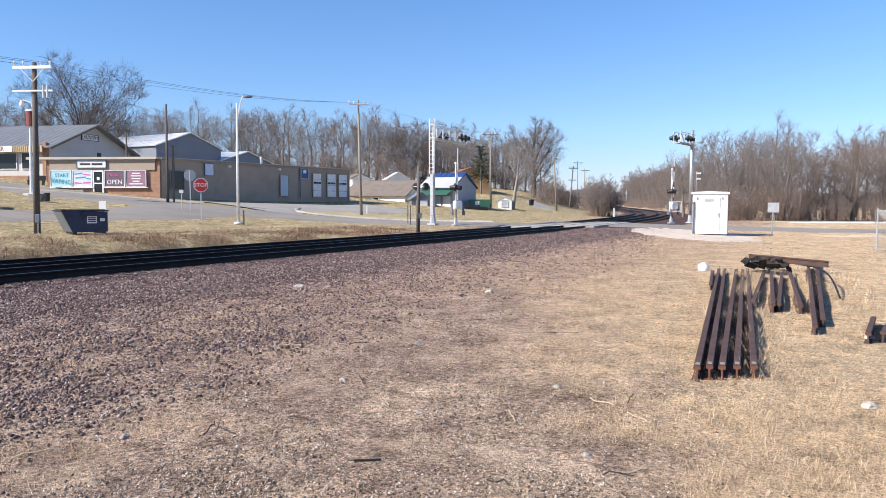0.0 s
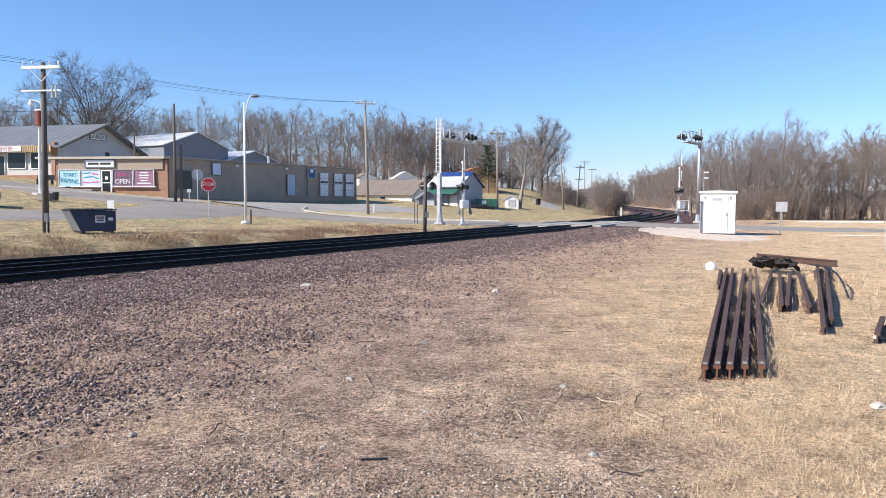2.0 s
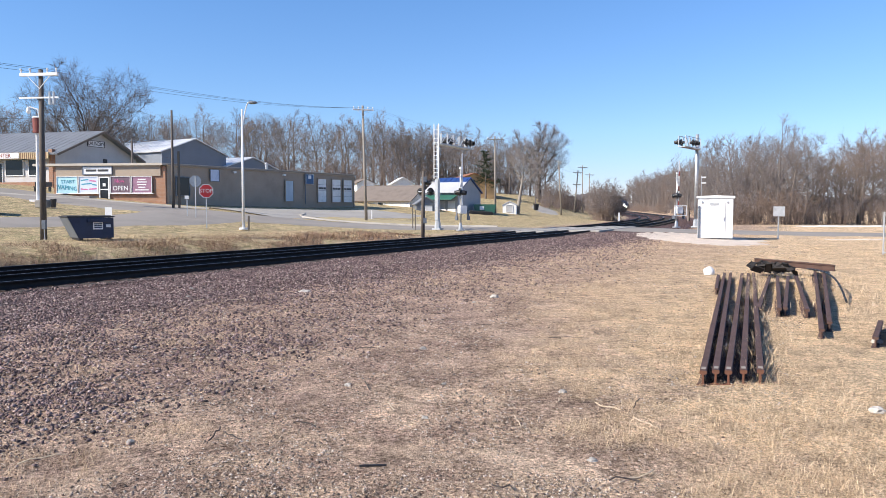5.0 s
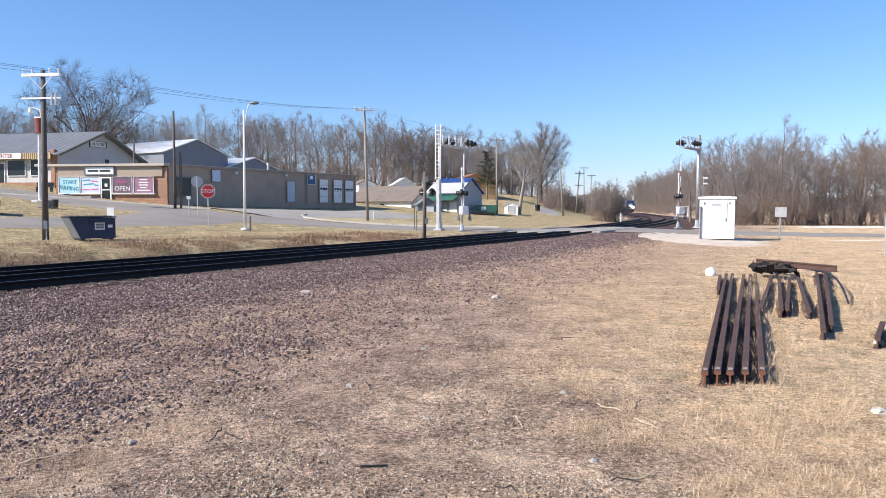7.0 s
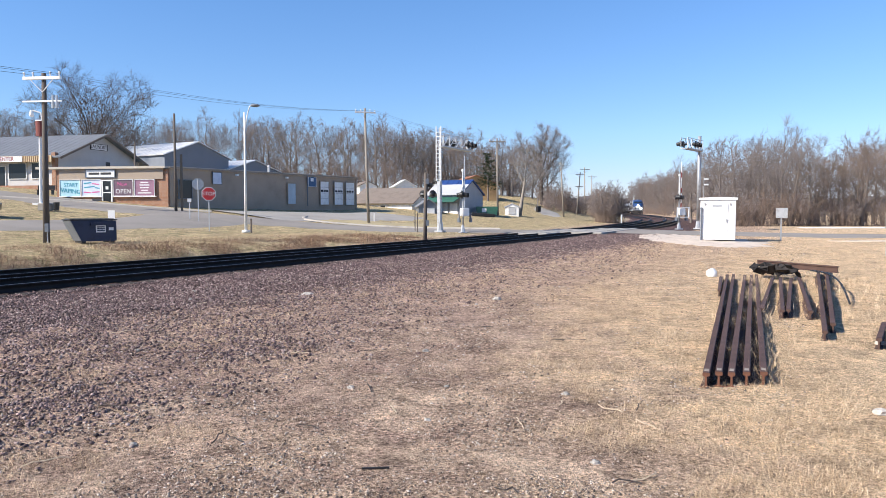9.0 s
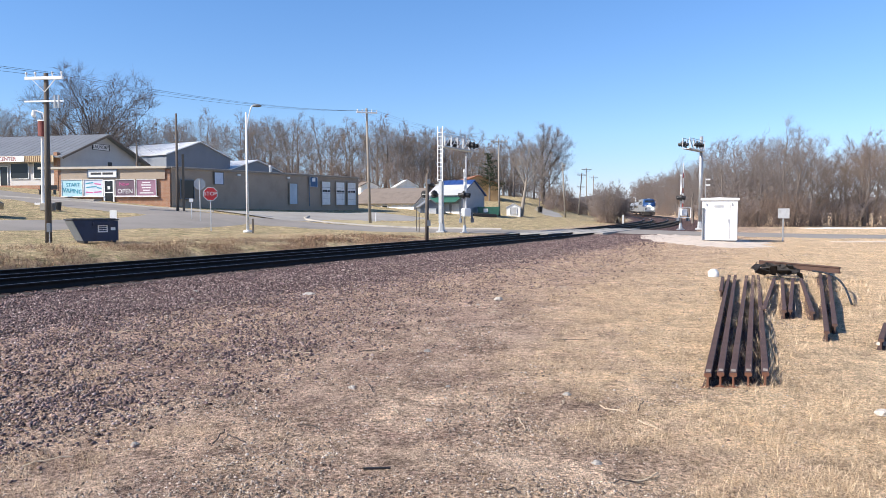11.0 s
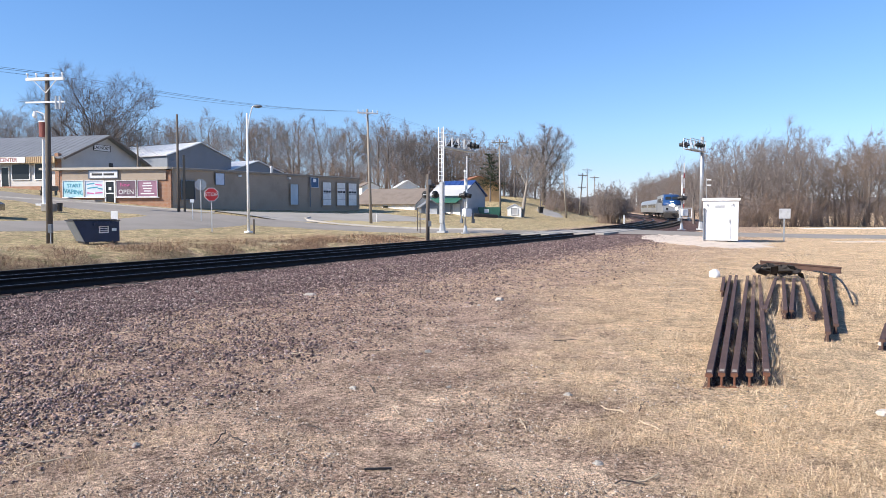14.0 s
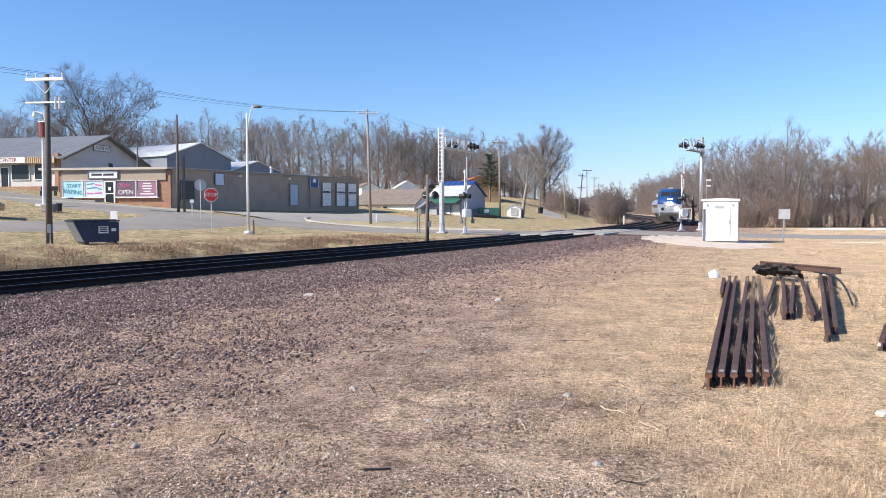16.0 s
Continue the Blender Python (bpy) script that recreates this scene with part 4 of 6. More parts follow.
# two small plates beside the far signal mast
t = thing("marker_plates", pose(24.4, 68.8, gz(24.4, 68.8)), "two small white plates on a slim steel bracket", "marker plate")
bm = bmesh.new()
bar(bm, (0, 0, 0), (0, 0, 4.85), 0.05, 0.05)
part("post", bm, M_GALV, t)
for zz in (4.1, 4.62):
    bm = bmesh.new()
    box(bm, (0.42, 0.03, 0.14), pose(0.2, -0.04, zz))
    part("plate", bm, M_WHITE, t)

# dark wooden post with boxes beyond the far track
t = thing("wooden_post", pose(-1.08, 45.0, -0.2), "dark weathered wooden post with small steel boxes", "post")
bm = bmesh.new()
rod(bm, (0, 0, -0.3), (0.05, 0, 4.2), 0.12, 0.1, 10)
part("post", bm, M_WOOD, t, smooth=True)
for zz, hh in ((1.0, 0.35), (3.55, 0.3)):
    bm = bmesh.new()
    box(bm, (0.2, 0.14, hh), pose(0.14, -0.08, zz))
    part("box", bm, M_SLATEMETAL, t)


def street_light(x, y, top, arm, label, mat):
    z = gz(x, y)
    s = thing("street_light", pose(x, y, z), label, "street light")
    h = top - z
    bm = bmesh.new()
    box(bm, (0.45, 0.45, 0.14))
    rod(bm, (0, 0, 0.1), (0, 0, h), 0.1, 0.055, 12)
    part("pole", bm, mat, s, smooth=True)
    bm = bmesh.new()
    last = Vector((0, 0, h - 1.2))
    for i in range(1, 9):
        f = i / 8
        p = Vector((arm[0] * f, arm[1] * f, h - 1.2 + (1.2 + arm[2]) * math.sin(f * math.pi / 2)))
        rod(bm, last, p, 0.04, 0.035, 8)
        last = p
    part("arm", bm, mat, s)
    bm = bmesh.new()
    ball(bm, last + Vector((0.25 * (1 if arm[0] > 0 else -1), 0, -0.02)), 0.2, (1.6, 0.8, 0.5))
    part("lamp_head", bm, M_SLATEMETAL, s)
    return s


street_light(-12.85, 48.0, 8.1, (0.45, 0.0, 0.45), "tall white steel street light with curved arm", M_WHITE)

# white pole with the red drum and a lamp
t = thing("lamp_pole", pose(-32.75, 60.0, gz(-32.75, 60.0)), "white lamp pole with a red brown transformer drum", "street light")
zb = gz(-32.75, 60.0)
bm = bmesh.new()
rod(bm, (0, 0, 0), (0.1, 0, 8.0 - zb), 0.12, 0.1, 12)
box(bm, (0.9, 0.9, 0.18), pose(0, 0, -0.05))
part("pole", bm, M_WHITE, t, smooth=False)
bm = bmesh.new()
rod(bm, (0.2, 0, 7.75 - zb), (0.2, 0, 8.95 - zb), 0.4, 0.4, 20)
drum = part("drum", bm, M_REDBROWN, t, "red brown transformer drum")
bm = bmesh.new()
rod(bm, (0.2, 0, 8.95 - zb), (0.2, 0, 9.05 - zb), 0.44, 0.36, 20)
part("lid", bm, M_WHITE, drum)
bm = bmesh.new()
rod(bm, (0.35, 0, 9.0 - zb), (0.2, 0, 9.65 - zb), 0.06, 0.05, 8)
rod(bm, (0.2, 0, 9.65 - zb), (-0.45, 0, 9.85 - zb), 0.05, 0.05, 8)
part("arm", bm, M_WHITE, t)
bm = bmesh.new()
rod(bm, (-0.55, 0, 9.45 - zb), (-0.55, 0, 9.85 - zb), 0.2, 0.08, 12)
ball(bm, (-0.55, 0, 9.42 - zb), 0.16, (1, 1, 0.8))
part("lamp_head", bm, M_WHITE, t)


def build_dumpster():
    """A small front-load dumpster with a slanted front end."""
    d = thing("dumpster", pose(-15.75, 33.0, gz(-15.75, 33.0) + 0.03, 0, 0, 42), "navy blue steel dumpster with slanted end and black lids", "dumpster")
    bm = bmesh.new()
    prism(bm, [(-0.62, 0.08), (0.85, 0.08), (0.85, 0.98), (-1.05, 1.02)], 1.25, pose(0, -0.62, 0))
    soften(bm, 0.02, 1)
    part("body", bm, [M_NAVY], d)
    # sunlit end: the light is put into a grey paler than the navy
    bm = bmesh.new()
    prism(bm, [(-1.06, 0.98), (-0.64, 0.1), (-0.62, 0.1), (-1.03, 1.0)], 1.2, pose(0, -0.6, 0))
    part("slanted_end", bm, M_SLATEMETAL, d, "slanted end with the sunlight put into its grey")
    bm = bmesh.new()
    box(bm, (2.0, 1.3, 0.05), pose(-0.1, 0, 1.0))
    soften(bm, 0.015, 1)
    part("lid", bm, M_BLACK, d)
    for k in range(7):
        bm = bmesh.new()
        box(bm, (0.05, 1.2, 0.03), pose(-0.95 + k * 0.28, 0, 1.05))
        part("lid_rib", bm, M_BLACK, d)
    bm = bmesh.new()
    box(bm, (0.42, 0.01, 0.32), pose(0.18, -0.632, 0.46))
    lab = part("label_plate", bm, M_PAPER, d, "white label plate")
    for k in range(3):
        bm = bmesh.new()
        box(bm, (0.32, 0.005, 0.05), pose(0.18, -0.64, 0.52 + 0.08 * k))
        part("print_bar", bm, M_NAVY, lab)
    bm = bmesh.new()
    box(bm, (0.2, 0.01, 0.13), pose(0.62, -0.632, 0.55))
    part("label_plate", bm, M_PAPER, d)
    for k in (-0.5, 0.7):
        bm = bmesh.new()
        box(bm, (0.16, 1.1, 0.08), pose(k, 0, 0))
        part("skid", bm, M_BLACK, d)
    bm = bmesh.new()
    box(bm, (0.9, 0.12, 0.14), pose(0.2, -0.68, 0.78))
    part("fork_pocket", bm, M_NAVY, d)
    return d


build_dumpster()


def build_car():
    """The dark car parked at the edge of the grass."""
    x, y = -30.6, 46.5
    c = thing("car", pose(x, y, gz(x, y) + 0.02, 0, 0, 20), "black parked car on the grass beside the street", "car")
    M_CAR = surface("black_car_paint", (0.012, 0.012, 0.014), 0.9, 2, 30, 0.2, 0, 0)
    bm = bmesh.new()
    prism(bm, [(-2.2, 0.3), (2.2, 0.3), (2.25, 0.7), (2.0, 0.85), (1.0, 0.95), (0.4, 1.4), (-1.2, 1.42), (-1.9, 0.98), (-2.25, 0.9)], 1.7, pose(0, -0.85, 0))
    soften(bm, 0.08, 2)
    part("body", bm, M_CAR, c)
    for k in (-0.86, 0.86):
        bm = bmesh.new()
        prism(bm, [(-1.5, 0.98), (0.75, 0.98), (0.35, 1.33), (-1.1, 1.35)], 0.02, pose(0, k - 0.01, 0))
        part("side_window", bm, M_DARKGLASS, c)
        for w in (-1.35, 1.35):
            bm = bmesh.new()
            ring_disc(bm, pose(w, k, 0.32), 0.32, 0.2, 20)
            wheel = part("wheel", bm, M_BLACK, c)
            bm = bmesh.new()
            ring_disc(bm, pose(w, k * 1.1, 0.32), 0.19, 0.06, 14)
            part("rim", bm, M_ALU, wheel)
    return c


build_car()

# concrete bin and bench before the laundry, green skip and row of tyres by the blue-roofed shed
t = thing("litter_bin", pose(-28.6, 54.5, gz(-28.6, 54.5) + 0.05), "dark tapered litter bin on concrete block", "litter bin")
bm = bmesh.new()
rod(bm, (0, 0, 0), (0, 0, 0.62), 0.16, 0.22, 12)
part("body", bm, M_BLACK, t)
bm = bmesh.new()
box(bm, (0.9, 0.6, 0.55), pose(-0.8, 0, 0))
soften(bm, 0.03, 1)
part("block", bm, M_KERB, t, "pale concrete block")
t = thing("bench", on_ground(-38.0, 70.5, 5, 0.15), "dark bench before the shop", "bench")
bm = bmesh.new()
box(bm, (1.6, 0.45, 0.06), pose(0, 0, 0.42))
part("seat", bm, M_BLACK, t)
bm = bmesh.new()
box(bm, (1.6, 0.06, 0.4), pose(0, 0.25, 0.5))
part("backrest", bm, M_BLACK, t)
for k in (-0.65, 0.65):
    bm = bmesh.new()
    box(bm, (0.08, 0.45, 0.42), pose(k, 0, 0))
    part("leg", bm, M_BLACK, t)
t = thing("skip", on_ground(6.0, 100.0, 0, 0.03), "dark green steel skip with pale label", "skip")
bm = bmesh.new()
prism(bm, [(-1.3, 0.1), (1.3, 0.1), (1.5, 1.25), (-1.5, 1.25)], 1.6, pose(0, -0.8, 0))
part("body", bm, M_GREEN, t)
bm = bmesh.new()
box(bm, (0.6, 0.02, 0.5), pose(-0.4, -0.82, 0.5))
part("label_plate", bm, M_PAPER, t)
bm = bmesh.new()
bmesh.ops.create_cone(bm, cap_ends=True, segments=14, radius1=0.28, radius2=0.28, depth=0.2, matrix=pose(0, 0, 0.28, 90))
soften(bm, 0.05, 1)
tyre = tagged(new("tyre", mesh_of("tyre", bm, M_BLACK)), "half sunk black tyre edging the grass", "tyre", "row of tyres")
tyre.matrix_basis = on_ground(4.1, 98.0, 0, -0.12)
for i in range(1, 9):
    copy_thing(tyre, on_ground(4.1 + 0.34 * i, 98.0 + 0.1 * i, 0, -0.12))


t = thing("wheelie_bin", on_ground(16.4, 126.0, 20, 0.02), "black wheeled rubbish bin beside the driveway", "rubbish bin")
bm = bmesh.new()
prism(bm, [(-0.26, 0.06), (0.26, 0.06), (0.34, 1.0), (-0.34, 1.0)], 0.66, pose(0, -0.33, 0))
soften(bm, 0.03, 1)
part("body", bm, M_BLACK, t)
bm = bmesh.new()
box(bm, (0.74, 0.76, 0.07), pose(0, 0, 1.0))
soften(bm, 0.02, 1)
part("lid", bm, M_BLACK, t)

# small signal cabinets and the short post by the street light
t = thing("utility_cabinet", on_ground(-12.4, 47.6), "small weathered brown utility marker post", "utility pedestal")
bm = bmesh.new()
box(bm, (0.1, 0.1, 0.95))
soften(bm, 0.015, 1)
part("body", bm, M_WOOD, t)
utility_pole(27.3, 150.0, 9.3, [(0.5, 1.1, 20, M_PALEWOOD), (2.9, 0.9, 20, M_PALEWOOD)], (0.7, 0), M_PALEWOOD)
utility_pole(35.8, 185.0, 12.3, [(0.5, 1.4, 20, M_PALEWOOD)], (-0.2, 0), M_PALEWOOD)
utility_pole(41.5, 205.0, 11.3, [(0.5, 1.4, 20, M_PALEWOOD)], (0, 0), M_PALEWOOD)
post("steel_post", -22.85, 64.5, 5.0, "dark slim steel post beside the shop", "post", 0.18, M_BLACK)
utility_pole(-32.5, 78.0, 9.0, [], (0, 0), r=0.12, label="bare wooden pole behind the shop")


def wire(points, sag, r=0.007):
    """Overhead wires hang from pole to pole."""
    bm = bmesh.new()
    for a, b in zip(points, points[1:]):
        a, b = Vector(a), Vector(b)
        last = a
        for i in range(1, 13):
            f = i / 12
            p = a.lerp(b, f) - Vector((0, 0, sag * 4 * f * (1 - f)))
            rod(bm, last, p, r, r, 4, caps=False)
            last = p
    return tagged(new("overhead_wire", mesh_of("overhead_wire", bm, M_BLACK)), "thin dark overhead wire between the poles", "wire", "overhead wires")


for k in (-0.85, 0.3, 0.85):
    wire([(-33 + k, 12, 9.0), (-18.3 + k, 33.85, 8.0), (-7.35 + k, 69.9, 11.15), (7.65 + k, 103.9, 11.5), (20.1 + k, 124.9, 9.5), (28 + k, 150, 9.0), (35.8 + k, 185, 12.0)], 0.5)
wire([(-60, 58, 10.2), (-33.0, 60, 8.9)], 0.4, 0.01)
wire([(-18.3, 33.9, 6.6), (-42, 84, 8.6)], 0.5)
wire([(-32.5, 78, 8.8), (-24.0, 68.2, 5.9)], 0.15)
# lower crossarm with fittings on the first pole
t = thing("pole_hardware", pose(-18.28, 34.0, 6.72, 0, 0, -8), "white lower crossarm with insulators on the pole", "pole hardware")
bm = bmesh.new()
box(bm, (1.95, 0.07, 0.07), pose(0, -0.14, 0))
part("crossarm", bm, M_WHITE, t)
for k in (0.55, 0.75):
    bm = bmesh.new()
    rod(bm, (k, -0.14, -0.28), (k, -0.14, 0.3), 0.07, 0.05, 10)
    part("cutout", bm, M_GALV, t)


def chain_fence(a, b, h):
    """Galvanised chain-link fence: posts, rails and crossed wires."""
    a, b = Vector(a), Vector(b)
    f = thing("chain_link_fence", pose(0, 0, 0), "grey galvanised chain-link fence in the dry grass", "fence")
    d = b - a
    n = 5
    for i in range(n + 1):
        p = a.lerp(b, i / n)
        bm = bmesh.new()
        rod(bm, (p.x, p.y, -0.2), (p.x, p.y, h + 0.05), 0.03, 0.03, 8)
        ball(bm, (p.x, p.y, h + 0.06), 0.04, (1, 1, 0.7), 8, 5)
        part("post", bm, M_GALV, f)
    for z in (0.05, h):
        bm = bmesh.new()
        rod(bm, (a.x, a.y, z), (b.x, b.y, z), 0.02, 0.02, 8)
        part("rail", bm, M_GALV, f)
    bm = bmesh.new()
    step, u = 0.09, d.normalized()
    m = int((d.length + h) / step)
    for i in range(m):
        for sgn in (1, -1):
            x0 = i * step - (h if sgn > 0 else 0)
            lo, hi = max(0, x0), min(d.length, x0 + h)
            if hi - lo < 0.05:
                continue
            z0, z1 = (lo - x0, hi - x0) if sgn > 0 else (h - (lo - x0), h - (hi - x0))
            p, q = a + u * lo, a + u * hi
            rod(bm, (p.x, p.y, z0), (q.x, q.y, z1), 0.006, 0.006, 3, caps=False)
    tagged(part("wire_mesh", bm, M_GALV, f), kind="stuff")


chain_fence((17.25, 28.5), (19.5, 13.0), 1.55)

t = thing("meter_box", pose(-18.2, 33.82, gz(-18.2, 33.82) + 0.45), "small grey meter box fixed to the pole", "meter box")
bm = bmesh.new()
box(bm, (0.2, 0.14, 0.4))
soften(bm, 0.02, 1)
part("body", bm, M_SLATEMETAL, t)
bm = bmesh.new()
rod(bm, (0, 0, -0.5), (0, 0, 0), 0.025, 0.025, 8)
part("conduit", bm, M_GALV, t)


# ---- trees: bare winter crowns ----
def tree_meshes(seed, height, reach, trunk=0.3, limbs=8, kids=(6, 6, 5), twig_r=0.014, mats=None, rise_=0.03, girth=0.016, lean=0.0, low=0.5):
    """A bare tree whose branches end at a rounded crown: the trunk with its limbs, and the twigs, each as one mesh.
    reach: the crown's half width; trunk: where the first limb leaves; kids: branches on a limb, branchlets on a branch, twigs on a branchlet."""
    rng = random.Random(seed)
    solid_v, solid_f, twig_v, twig_f = [], [], [], []
    middle = Vector((lean * height * 0.6, 0, height * (trunk + 1) / 2 - height * 0.03))
    half = Vector((reach, reach, height * (1 - trunk) / 2 + height * 0.06))
    warp = [rng.uniform(0, 50) for _ in range(2)]

    def room(p, d):
        """How far a branch can run from p along d before it leaves the crown."""
        q = Vector([(p[i] - middle[i]) / half[i] for i in range(3)])
        e = Vector([d[i] / half[i] for i in range(3)])
        a, b, c = e.dot(e), q.dot(e), q.dot(q) - 1
        disc = b * b - a * c
        if disc <= 0:
            return height * 0.06
        far = max((-b + math.sqrt(disc)) / a, height * 0.05)
        return far * (0.86 + 0.3 * noise.noise((d.x * 2 + warp[0], d.y * 2 + warp[1], d.z * 2)))

    def tube(points, r0, r1, sides):
        k = len(solid_v)
        n = len(points)
        for i, p in enumerate(points):
            d = (points[min(i + 1, n - 1)] - points[max(i - 1, 0)]).normalized()
            x = d.orthogonal().normalized()
            y = d.cross(x)
            r = r0 + (r1 - r0) * i / (n - 1)
            for j in range(sides):
                t = 2 * math.pi * j / sides
                solid_v.append(p + (x * math.cos(t) + y * math.sin(t)) * r)
        for i in range(n - 1):
            for j in range(sides):
                a, b = k + i * sides + j, k + i * sides + (j + 1) % sides
                solid_f.append((a, b, b + sides, a + sides))

    def curve(p, d, length, n, wander, lift):
        pts = [p]
        for _ in range(n):
            d = (d + Vector((rng.gauss(0, 1), rng.gauss(0, 1), rng.gauss(0, 1))) * wander + Vector((0, 0, lift))).normalized()
            p = p + d * (length / n)
            pts.append(p)
        return pts, d

    def twig(a, b, r):
        d = (b - a).normalized()
        x = d.orthogonal().normalized() * r
        x.rotate(Matrix.Rotation(rng.uniform(0, 6.28), 3, d))
        k = len(twig_v)
        twig_v.extend((a + x, a - x, b))
        twig_f.append((k, k + 1, k + 2))

    def off(d, low_, high_):
        ang = rng.uniform(low_, high_)
        side = d.orthogonal().normalized()
        side.rotate(Matrix.Rotation(rng.uniform(0, 2 * math.pi), 3, d))
        return (d * math.cos(ang) + side * math.sin(ang)).normalized()

    def along(pts, f):
        g = f * (len(pts) - 1)
        i = min(int(g), len(pts) - 2)
        return pts[i].lerp(pts[i + 1], g - i), (pts[i + 1] - pts[i]).normalized()

    def grow(p, d, r, level, share):
        full = room(p, d)
        length = full * share
        n = (6, 3, 1)[level]
        pts, end = curve(p, d, length, n, (0.07, 0.11, 0.14)[level], rise_)
        tube(pts, r, max(r * 0.14, twig_r * 0.6), (4, 3, 3)[level])
        count = kids[level]
        for i in range(count):
            f = min(1.0, (0.22, 0.18, 0.1)[level] + (1 - (0.22, 0.18, 0.1)[level]) * (i + rng.uniform(0.2, 1.0)) / count)
            q, u = along(pts, f)
            e = off(u, 0.4, 1.05)
            e = (e + Vector((0, 0, 0.16))).normalized()
            rr = max(r * (1 - 0.7 * f) * rng.uniform(0.45, 0.65), twig_r)
            if level < 2:
                grow(q, e, rr, level + 1, rng.uniform(0.45, 0.9) * (0.8, 0.5)[level])
            else:
                m = height * rng.uniform(0.03, 0.065)
                b = q + e * m
                twig(q, b, twig_r)
                twig(q.lerp(b, rng.uniform(0.3, 0.6)), b + off(e, 0.3, 0.9) * m * 0.6, twig_r * 0.8)

    r = height * girth
    n_trunk = 7
    pts, d = curve(Vector((0, 0, -0.3)), Vector((lean, 0, 1)).normalized(), height * low, n_trunk, 0.045, 0.05)
    pts[1] = pts[1].lerp(pts[0], 0.4)
    tube([pts[0], *pts[1:]], r * 1.3, r * 0.5, 8)
    grow(pts[-1], d, r * 0.5, 0, 0.95)
    for i in range(limbs):
        f = trunk / low * (0.9 + 0.2 * rng.random()) + (1 - trunk / low) * (i / limbs)
        q, u = along(pts, min(f, 0.98))
        az = 2.4 * i + rng.uniform(-0.4, 0.4)
        tilt = rng.uniform(0.65, 1.2) * (1.12 - 0.5 * i / limbs)
        e = Vector((math.cos(az) * math.sin(tilt), math.sin(az) * math.sin(tilt), math.cos(tilt)))
        grow(q, e, r * rng.uniform(0.34, 0.52) * (1 - 0.3 * f), 0, rng.uniform(0.86, 1.04))
    mats = mats or (M_BARK, M_TWIG)
    return (raw_mesh("trunk", solid_v, solid_f, mats[0], True), raw_mesh("crown", twig_v, twig_f, mats[1]))


def shrub_meshes(seed, height, reach, stems, kids=(4, 7), twig_r=0.011, mats=None):
    """Many slim stems from one root, each with side shoots."""
    rng = random.Random(seed)
    sv, sf, tv, tf = [], [], [], []

    def spike(vs, fs, a, b, r):
        d = (b - a).normalized()
        x = d.orthogonal().normalized() * r
        y = d.cross(x)
        k = len(vs)
        vs.extend((a + x, a - x * 0.5 + y * 0.87, a - x * 0.5 - y * 0.87, b))
        fs.extend(((k, k + 1, k + 3), (k + 1, k + 2, k + 3), (k + 2, k, k + 3)))
    for _ in range(stems):
        az, out = rng.uniform(0, 6.28), reach * math.sqrt(rng.random())
        foot = Vector((math.cos(az) * out * 0.45, math.sin(az) * out * 0.45, -0.1))
        top = Vector((math.cos(az) * out + rng.gauss(0, 0.15), math.sin(az) * out + rng.gauss(0, 0.15), height * rng.uniform(0.55, 1.0) * (1.05 - 0.4 * (out / reach) ** 2)))
        spike(sv, sf, foot, top, height * 0.0025 + 0.004)
        for _k in range(int(kids[0] + rng.random())):
            f = rng.uniform(0.2, 0.9)
            p = foot.lerp(top, f)
            d = ((top - foot).normalized() + Vector((rng.gauss(0, 0.5), rng.gauss(0, 0.5), rng.gauss(0.05, 0.3)))).normalized()
            q = p + d * height * rng.uniform(0.12, 0.32) * (1.15 - f)
            spike(sv, sf, p, q, twig_r * 1.3)
            for _j in range(kids[1]):
                a = p.lerp(q, rng.uniform(0.15, 1))
                e = (d + Vector((rng.gauss(0, 0.6), rng.gauss(0, 0.6), rng.gauss(0.1, 0.5)))).normalized()
                b = a + e * height * rng.uniform(0.03, 0.1)
                x = e.orthogonal().normalized() * twig_r
                x.rotate(Matrix.Rotation(rng.uniform(0, 6.28), 3, e))
                k = len(tv)
                tv.extend((a + x, a - x, b))
                tf.append((k, k + 1, k + 2))
    mats = mats or (M_BARK, M_TWIG)
    return raw_mesh("trunk", sv, sf, mats[0]), raw_mesh("crown", tv, tf, mats[1])


def plant(meshes, name, label, x, y, size=1.0, turn=0.0, group="", category="tree", dz=-0.1):
    t = thing(name, on_ground(x, y, turn, dz) @ Matrix.Diagonal((size, size, size, 1)), label, category, group)
    for me in meshes:
        ob = new(me.name.split(".")[0], me)
        ob.parent = t
    return t


WOOD = [tree_meshes(10 + i, 14, 5.2 + 0.7 * (i % 3), 0.13 + 0.05 * (i % 2), 9, (6, 5, 5), 0.015, (M_BARK, M_TWIG if i % 3 else M_TWIGRED)) for i in range(7)]
SCRUB = [shrub_meshes(40 + i, 5, 2.6, 44, (5, 7), 0.012, (M_TWIGRED, M_TWIGRED if i % 2 else M_TWIG)) for i in range(4)]
plant(tree_meshes(3, 19.6, 12.4, 0.12, 14, (9, 8, 6), 0.015, (M_DARKBARK, M_DARKTWIG), 0.03, 0.017, 0, 0.36), "tree", "large bare shade tree behind the laundry", -52.8, 112.0, 1.0, 20)
plant(tree_meshes(5, 16.4, 8.4, 0.2, 12, (9, 7, 6), 0.018, (M_DARKBARK, M_TWIG), 0.03, 0.02, 0, 0.5), "tree", "bare spreading tree with dark trunk up the slope", 20.2, 150.0, 1.0, 0)
plant(tree_meshes(7, 11.4, 4.2, 0.4, 7, (6, 6, 5), 0.016, (M_PALEWOOD, M_TWIG), 0.03, 0.022, 0.14, 0.6), "tree", "leaning pale-barked bare tree by the white shed", 11.5, 110.0, 1.0, 0)
